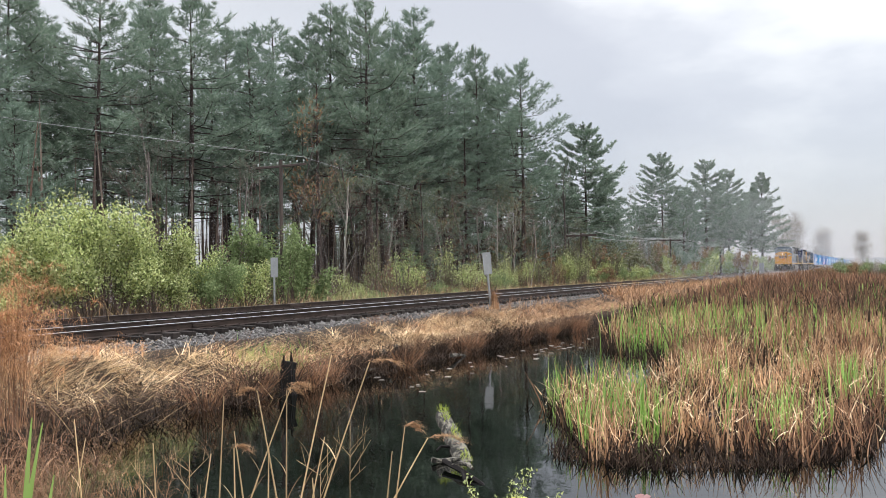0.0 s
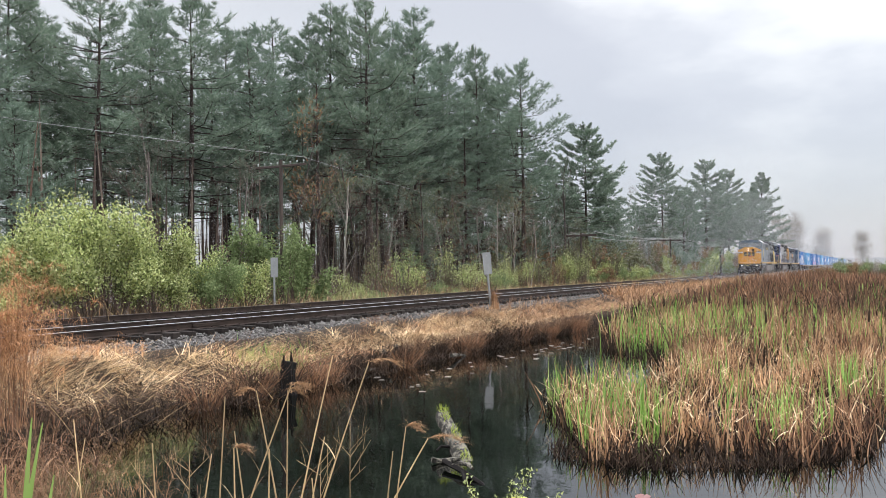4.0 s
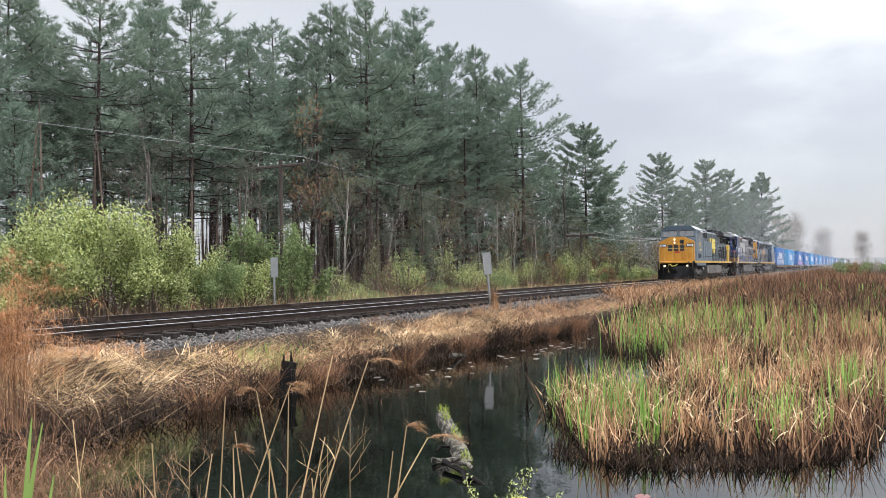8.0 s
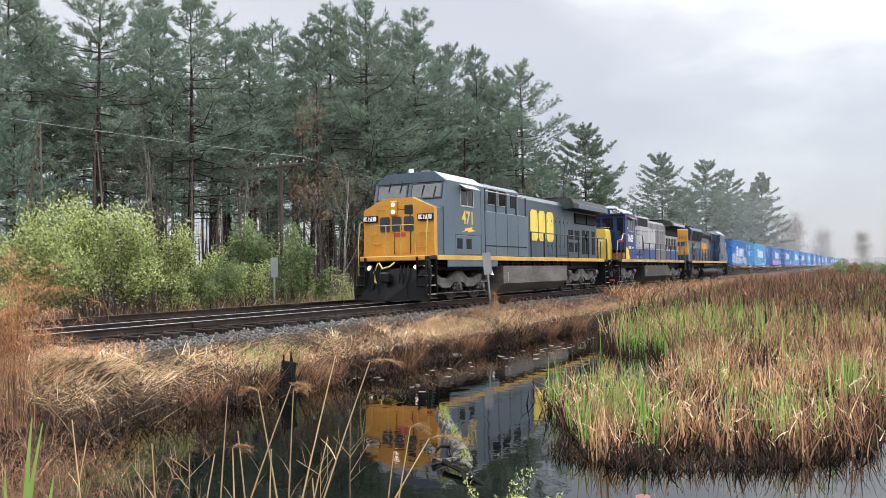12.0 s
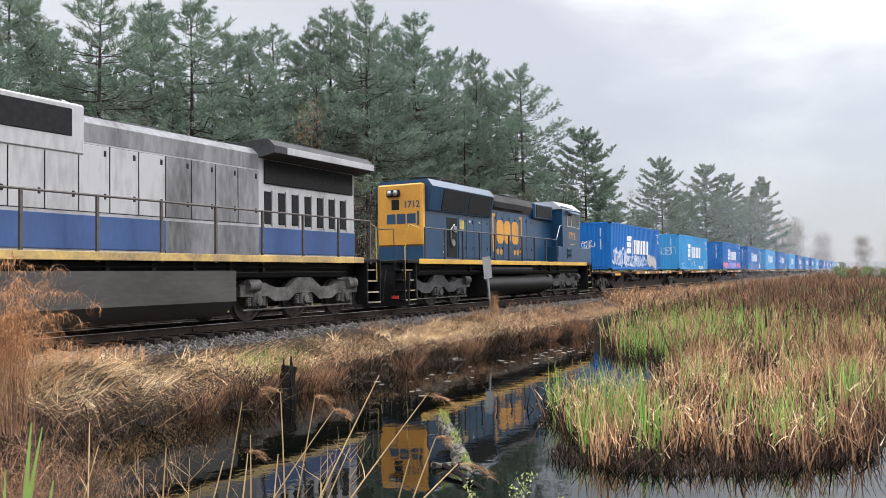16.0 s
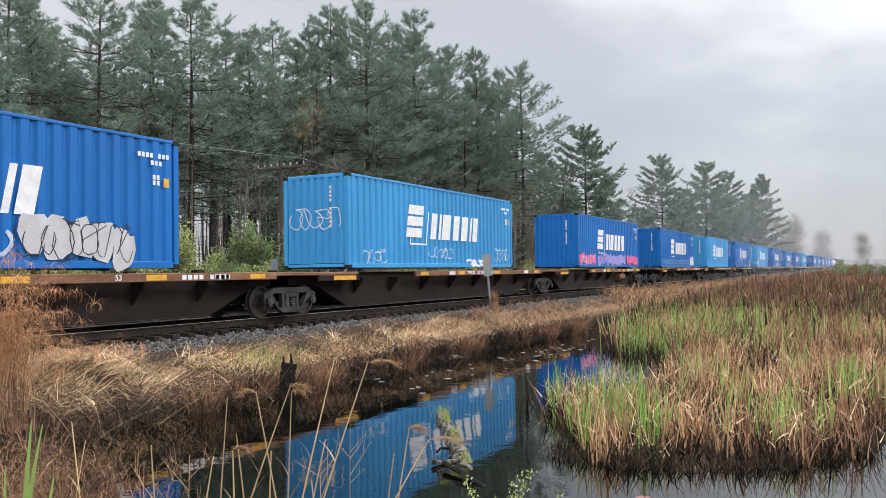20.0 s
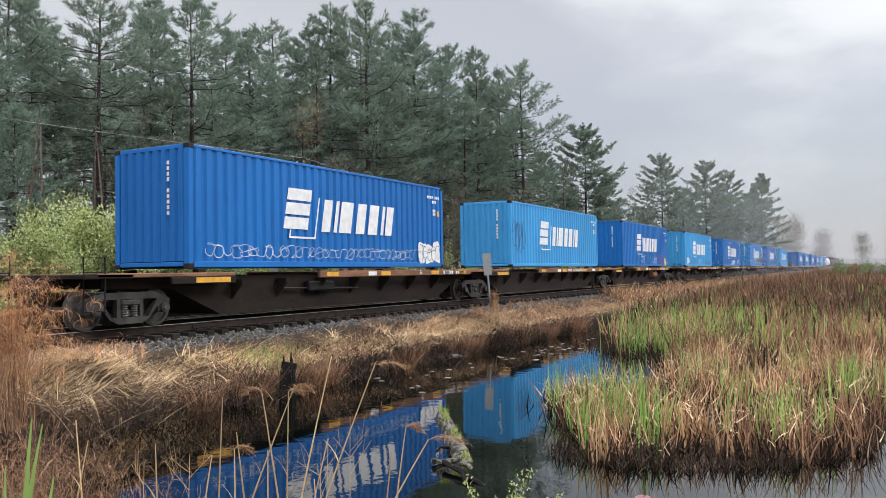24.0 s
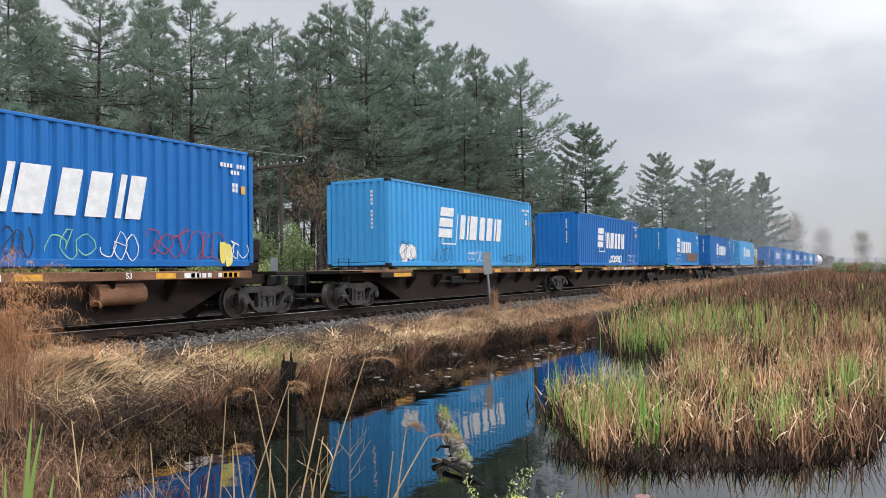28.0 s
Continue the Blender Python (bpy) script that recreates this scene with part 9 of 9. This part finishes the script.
def container(s0, colour, label, tags=(), far=False):
    t = thing("shipping_container", None, label, "shipping container", "blue containers on the train")
    d = container_meshes(colour)
    Z = 1.15
    part("side_wall", d["side_wall"], None, t, at=pose(0, -CW, Z))
    part("side_wall", d["side_wall"], None, t, at=pose(CL, CW, Z, 0, 0, 180))
    part("end_wall", d["end_wall"], None, t, at=pose(0.0, 0, Z, 0, 0, -90))
    part("roof", d["roof"], None, t, at=pose(0, 0, Z))
    part("floor", d["floor"], None, t, at=pose(0, 0, Z))
    for x in (0.075, CL - 0.075):
        for y in (-CW + 0.075, CW - 0.075):
            part("corner_post", d["post"], None, t, at=pose(x, y, Z))
            for z in (0.06, CH - 0.06):
                part("corner_casting", d["casting"], None, t, at=pose(x + (0.012 if x < 1 else -0.012), y, Z + z))
    for y in (-CW + 0.02, CW - 0.02):
        part("top_rail", d["top_rail"], None, t, at=pose(0, y, Z))
        part("bottom_rail", d["bottom_rail"], None, t, at=pose(0, y, Z))
    for z in (0.1, CH - 0.06):
        part("end_rail", d["end_rail"], None, t, at=pose(0.03, 0, Z + z))
        part("end_rail", d["end_rail"], None, t, at=pose(CL - 0.03, 0, Z + z))
    for s in (0, 180):
        dr = part("door", d["door"], None, t, at=pose(CL - 0.05, 0, Z, 0, 0, 0) @ (Matrix.Scale(-1, 4, (0, 1, 0)) if s else Matrix.Identity(4)))
        for y in (0.25, 0.8):
            part("lock_bar", d["bar"], None, dr, at=pose(0, y, 0))
    for key, nm, lab in (("mark", "painted_mark", "white slanted mark of plain bars"), ("mark_outline", "painted_outline", ""),
                         ("serial", "serial_marking", ""), ("warn", "yellow_label", ""), ("chevron", "height_chevron", "")):
        ob = part(nm, d[key], None, t, lab, at=pose(0, 0, Z))
        if key == "serial":
            tagged(ob, kind="stuff")
    tagged(part("serial_marking", d["end_serial"], None, t, at=pose(-0.001, 0, Z)), kind="stuff")
    for me in d["words"]:
        part("painted_block", me, None, t, "white slanted painted block", at=pose(0, 0, Z))
    y = -CW - 0.008
    for k, (kind, col, x0, x1, z0, z1, seed) in enumerate(tags):
        yy = y - 0.003 * k
        if kind == "end":
            mb = scribble(x0, x1, z0, z1, 0, seed, 5, 0.03)
            part("graffiti", mb, TAG[col], t, "sprayed scrawl on the end wall", at=pose(-0.008, 0, Z, 0, 0, -90))
        else:
            if kind == "puff":
                for mb in puffs(x0, x1, z0, z1, yy, seed, max(2, int((x1 - x0) / 0.42))):
                    part("graffiti_shape", mb, TAG[col], t, "rounded sprayed shape low on the wall", at=pose(0, 0, Z))
            else:
                loops, wide = {"bold": (0.5, 0.14), "fat": (0.34, 0.09)}.get(kind, (0.3, 0.022))
                mb = scribble(x0, x1, z0, z1, yy, seed, max(3, int((x1 - x0) / loops)), wide)
                part("graffiti", mb, TAG[col], t, "sprayed scrawl along the lower wall", at=pose(0, 0, Z))
    MOVERS.append((t, s0))
    return t


def tank_car(s0):
    t = thing("tank_car", None, "white tank car near the end of the train", "railway car")
    part("barrel", MB().lathe([(0.3, 0.0), (0.9, 0.12), (1.35, 0.5), (1.45, 0.9), (1.45, 15.1), (1.35, 15.5), (0.9, 15.88), (0.3, 16.0)], 24, pose(0.9, 0, 2.55, 0, 90, 0)), M["white_mark"], t, "white cylindrical tank", True)
    part("dome", MB().lathe([(0.5, 0), (0.5, 0.35), (0.4, 0.42)], 14, pose(8.9, 0, 3.95)), M["white_mark"], t, smooth=True)
    part("underframe", MB().box(0, 17.8, -0.5, 0.5, 0.75, 1.1, 0.03).box(1.2, 3.2, -1.2, 1.2, 0.85, 1.25, 0.03).box(14.6, 16.6, -1.2, 1.2, 0.85, 1.25, 0.03), M["frame_black"], t)
    for x in (2.2, 15.6):
        freight_truck(t, x, False)
    MOVERS.append((t, s0))


def box_car(s0, k):
    t = thing("box_car", None, "rusty brown box car at the end of the train", "railway car", "box cars of the train")
    part("body", MB().box(0.4, 15.8, -1.5, 1.5, 1.1, 4.3, 0.05), M["rust_light" if k % 2 else "rust"], t)
    part("door", MB().box(6.6, 9.6, -1.56, -1.5, 1.2, 4.05, 0.02), M["rust"], t)
    part("roof", MB().prism([(-1.55, 4.28), (0, 4.5), (1.55, 4.28)], 0.3, 15.9, "x"), M["roof_pale"], t)
    for i in range(8):
        x = 1.2 + i * 1.9
        if not 6.0 < x < 10.0:
            part("rib", MB().box(x, x + 0.12, -1.55, -1.5, 1.15, 4.2, 0.01), M["rust"], t)
    part("underframe", MB().box(0, 16.2, -0.6, 0.6, 0.75, 1.1, 0.03), M["frame_black"], t)
    for x in (2.2, 14.0):
        freight_truck(t, x, False)
    MOVERS.append((t, s0))


def make_train():
    wide_cab_locomotive(-69.0)
    grey_locomotive(-45.2)
    navy_locomotive(-24.0)
    for i, (s0, trucks) in enumerate(((-0.63, LONG_CAR), (57.39, SHORT_CAR), (111.55, LONG_CAR), (169.2, SHORT_CAR), (223.2, LONG_CAR), (280.8, LONG_CAR))):
        spine_car(s0, trucks, i < 3, i < 4)
    container(0.75, "royal", "royal blue container with white and silver graffiti along its foot",
              (("bold", "spray", 0.25, 3.3, 0.22, 1.35, 1), ("fat", "spray", 0.3, 3.4, 0.3, 1.2, 9), ("fat", "spray", 3.0, 8.2, 0.2, 0.95, 2), ("fat", "spray", 3.4, 7.8, 0.25, 0.85, 8), ("scrawl", "black", 8.3, 10.9, 0.2, 1.0, 4), ("puff", "silver", 8.4, 10.9, 0.12, 1.0, 3), ("scrawl", "black", 8.5, 10.9, 0.15, 1.0, 5), ("end", "white", -0.6, 0.2, 1.3, 1.8, 6)))
    container(19.5, "light", "faded light blue container with small white tags",
              (("scrawl", "white", 0.7, 2.1, 0.15, 0.6, 11), ("scrawl", "white", 4.9, 6.6, 0.35, 0.75, 12), ("fat", "white", 7.8, 9.8, 0.08, 0.3, 13), ("scrawl", "white", 10.3, 11.7, 0.2, 0.8, 14), ("end", "white", -0.9, 0.9, 1.1, 1.9, 15)))
    container(40.39, "royal", "royal blue container with pink and violet graffiti",
              (("puff", "pink", 0.2, 3.0, 0.15, 0.75, 21), ("puff", "violet", 3.4, 9.0, 0.15, 0.8, 22), ("scrawl", "black", 3.6, 5.2, 0.2, 0.8, 23), ("puff", "pink", 9.3, 11.9, 0.15, 0.75, 24), ("scrawl", "white", 0.3, 2.9, 0.2, 0.7, 25)))
    container(58.9, "royal", "royal blue container with a line of white scrawl",
              (("scrawl", "spray", 0.5, 11.0, 0.25, 0.6, 31), ("puff", "white", 10.4, 11.9, 0.1, 0.85, 32), ("scrawl", "black", 10.4, 11.9, 0.15, 0.8, 33)))
    container(77.25, "light", "light blue container with a black line drawing",
              (("scrawl", "black", 0.2, 1.6, 0.5, 2.2, 41),))
    container(94.55, "royal", "royal blue container with many small coloured tags",
              (("scrawl", "white", 4.3, 5.6, 0.2, 0.75, 51), ("scrawl", "black", 5.6, 6.2, 0.2, 0.8, 52), ("scrawl", "green", 6.5, 7.5, 0.15, 0.75, 53), ("scrawl", "white", 7.7, 8.6, 0.15, 0.75, 54), ("scrawl", "red", 8.8, 11.1, 0.15, 0.9, 55), ("puff", "yellow", 11.0, 11.4, 0.1, 0.7, 56), ("scrawl", "white", 11.2, 11.9, 0.15, 0.65, 57)))
    container(113.1, "light", "faded light blue container with white and black tags",
              (("puff", "white", 0.7, 1.7, 0.2, 0.8, 61), ("scrawl", "black", 0.7, 1.7, 0.2, 0.85, 62), ("scrawl", "black", 2.8, 4.4, 0.1, 0.7, 63), ("scrawl", "white", 5.6, 7.0, 0.15, 0.6, 64), ("scrawl", "black", 8.8, 11.4, 0.1, 0.5, 65)))
    container(131.8, "royal", "royal blue container with white tags near its foot", (("fat", "white", 5.5, 8.0, 0.2, 0.6, 71), ("scrawl", "white", 9.5, 11.5, 0.2, 0.7, 72)))
    container(152.4, "mid", "mid-blue container with brown stains", (("puff", "brown", 7.0, 11.5, 0.3, 1.1, 81), ("scrawl", "white", 3.0, 5.0, 0.2, 0.6, 82)))
    container(170.4, "royal", "royal blue container on the train")
    container(189.2, "light", "faded light blue container on the train")
    for s0, colour in ((225.2, "royal"), (243.6, "mid"), (262.6, "royal"), (282.6, "royal"), (301.6, "light"), (321.0, "royal")):
        container(s0, colour, "blue container far back on the train")
    tank_car(337.5)
    for k in range(5):
        box_car(356.5 + k * 16.6, k)


def lift(z):
    return float(np.interp(z, [0.5, 1.25], [0.0, -RAIL]))


def set_on_rails():
    """Springs and bodies sit higher than drawn: lift all above the axles."""
    done = set()
    for t, s in MOVERS:
        if t.name.startswith("shipping_container"):
            for ob in t.children:
                ob.location.z -= RAIL
            continue
        for ob in t.children_recursive:
            if ob.name.startswith("wheelset"):
                continue
            if ob.matrix_basis != Matrix.Identity(4):
                ob.location.z += lift(ob.location.z)
            elif ob.data.name not in done:
                done.add(ob.data.name)
                co = np.empty(len(ob.data.vertices) * 3, np.float32)
                ob.data.vertices.foreach_get("co", co)
                co[2::3] += np.interp(co[2::3], [0.5, 1.25], [0.0, -RAIL]).astype(np.float32)
                ob.data.vertices.foreach_set("co", co)


make_train()
set_on_rails()


def motions():
    for t, s in MOVERS:
        walk(t, [(k, pose(s - SPEED * (k - 20), TRACK, RAIL)) for k in (0, 7, 14, 21, 28)])
    # the gust of the passing train bends the reeds across the view
    across = math.degrees(math.atan2(near(1, 0).y, near(1, 0).x))
    for i, (t, foot, gust) in enumerate(REEDS):
        rows = []
        for k, lean in ((0, 0), (3, 0.3), (6, -0.4), (9, 0.5), (12, 1.2), (13.5, 5), (14.5, 9), (15.3, 12), (16, 14.5), (16.6, 13), (17.2, 11.5), (18, 6.5), (19, 2), (20, 0.6), (22, 0.2), (24, 1.0), (26, 0.3), (28, -0.4)):
            wob = math.sin(k * 2.3 + i * 1.7) * (0.5 if k < 12 else 1.0)
            rows.append((k, Matrix.Translation(foot) @ pose(0, 0, 0, 0, 0, across) @ pose(0, 0, 0, 0, lean * gust + wob, 0)))
        walk(t, rows)
    for w, x, r in TURNERS:
        every = 2 if r > 0.5 else 1
        rows = [(k / FPS, pose(x, 0, r, 0, -math.degrees(SPEED * k / FPS / r), 0)) for k in range(0, 28 * FPS + 1, every)]
        walk(w, rows)


motions()
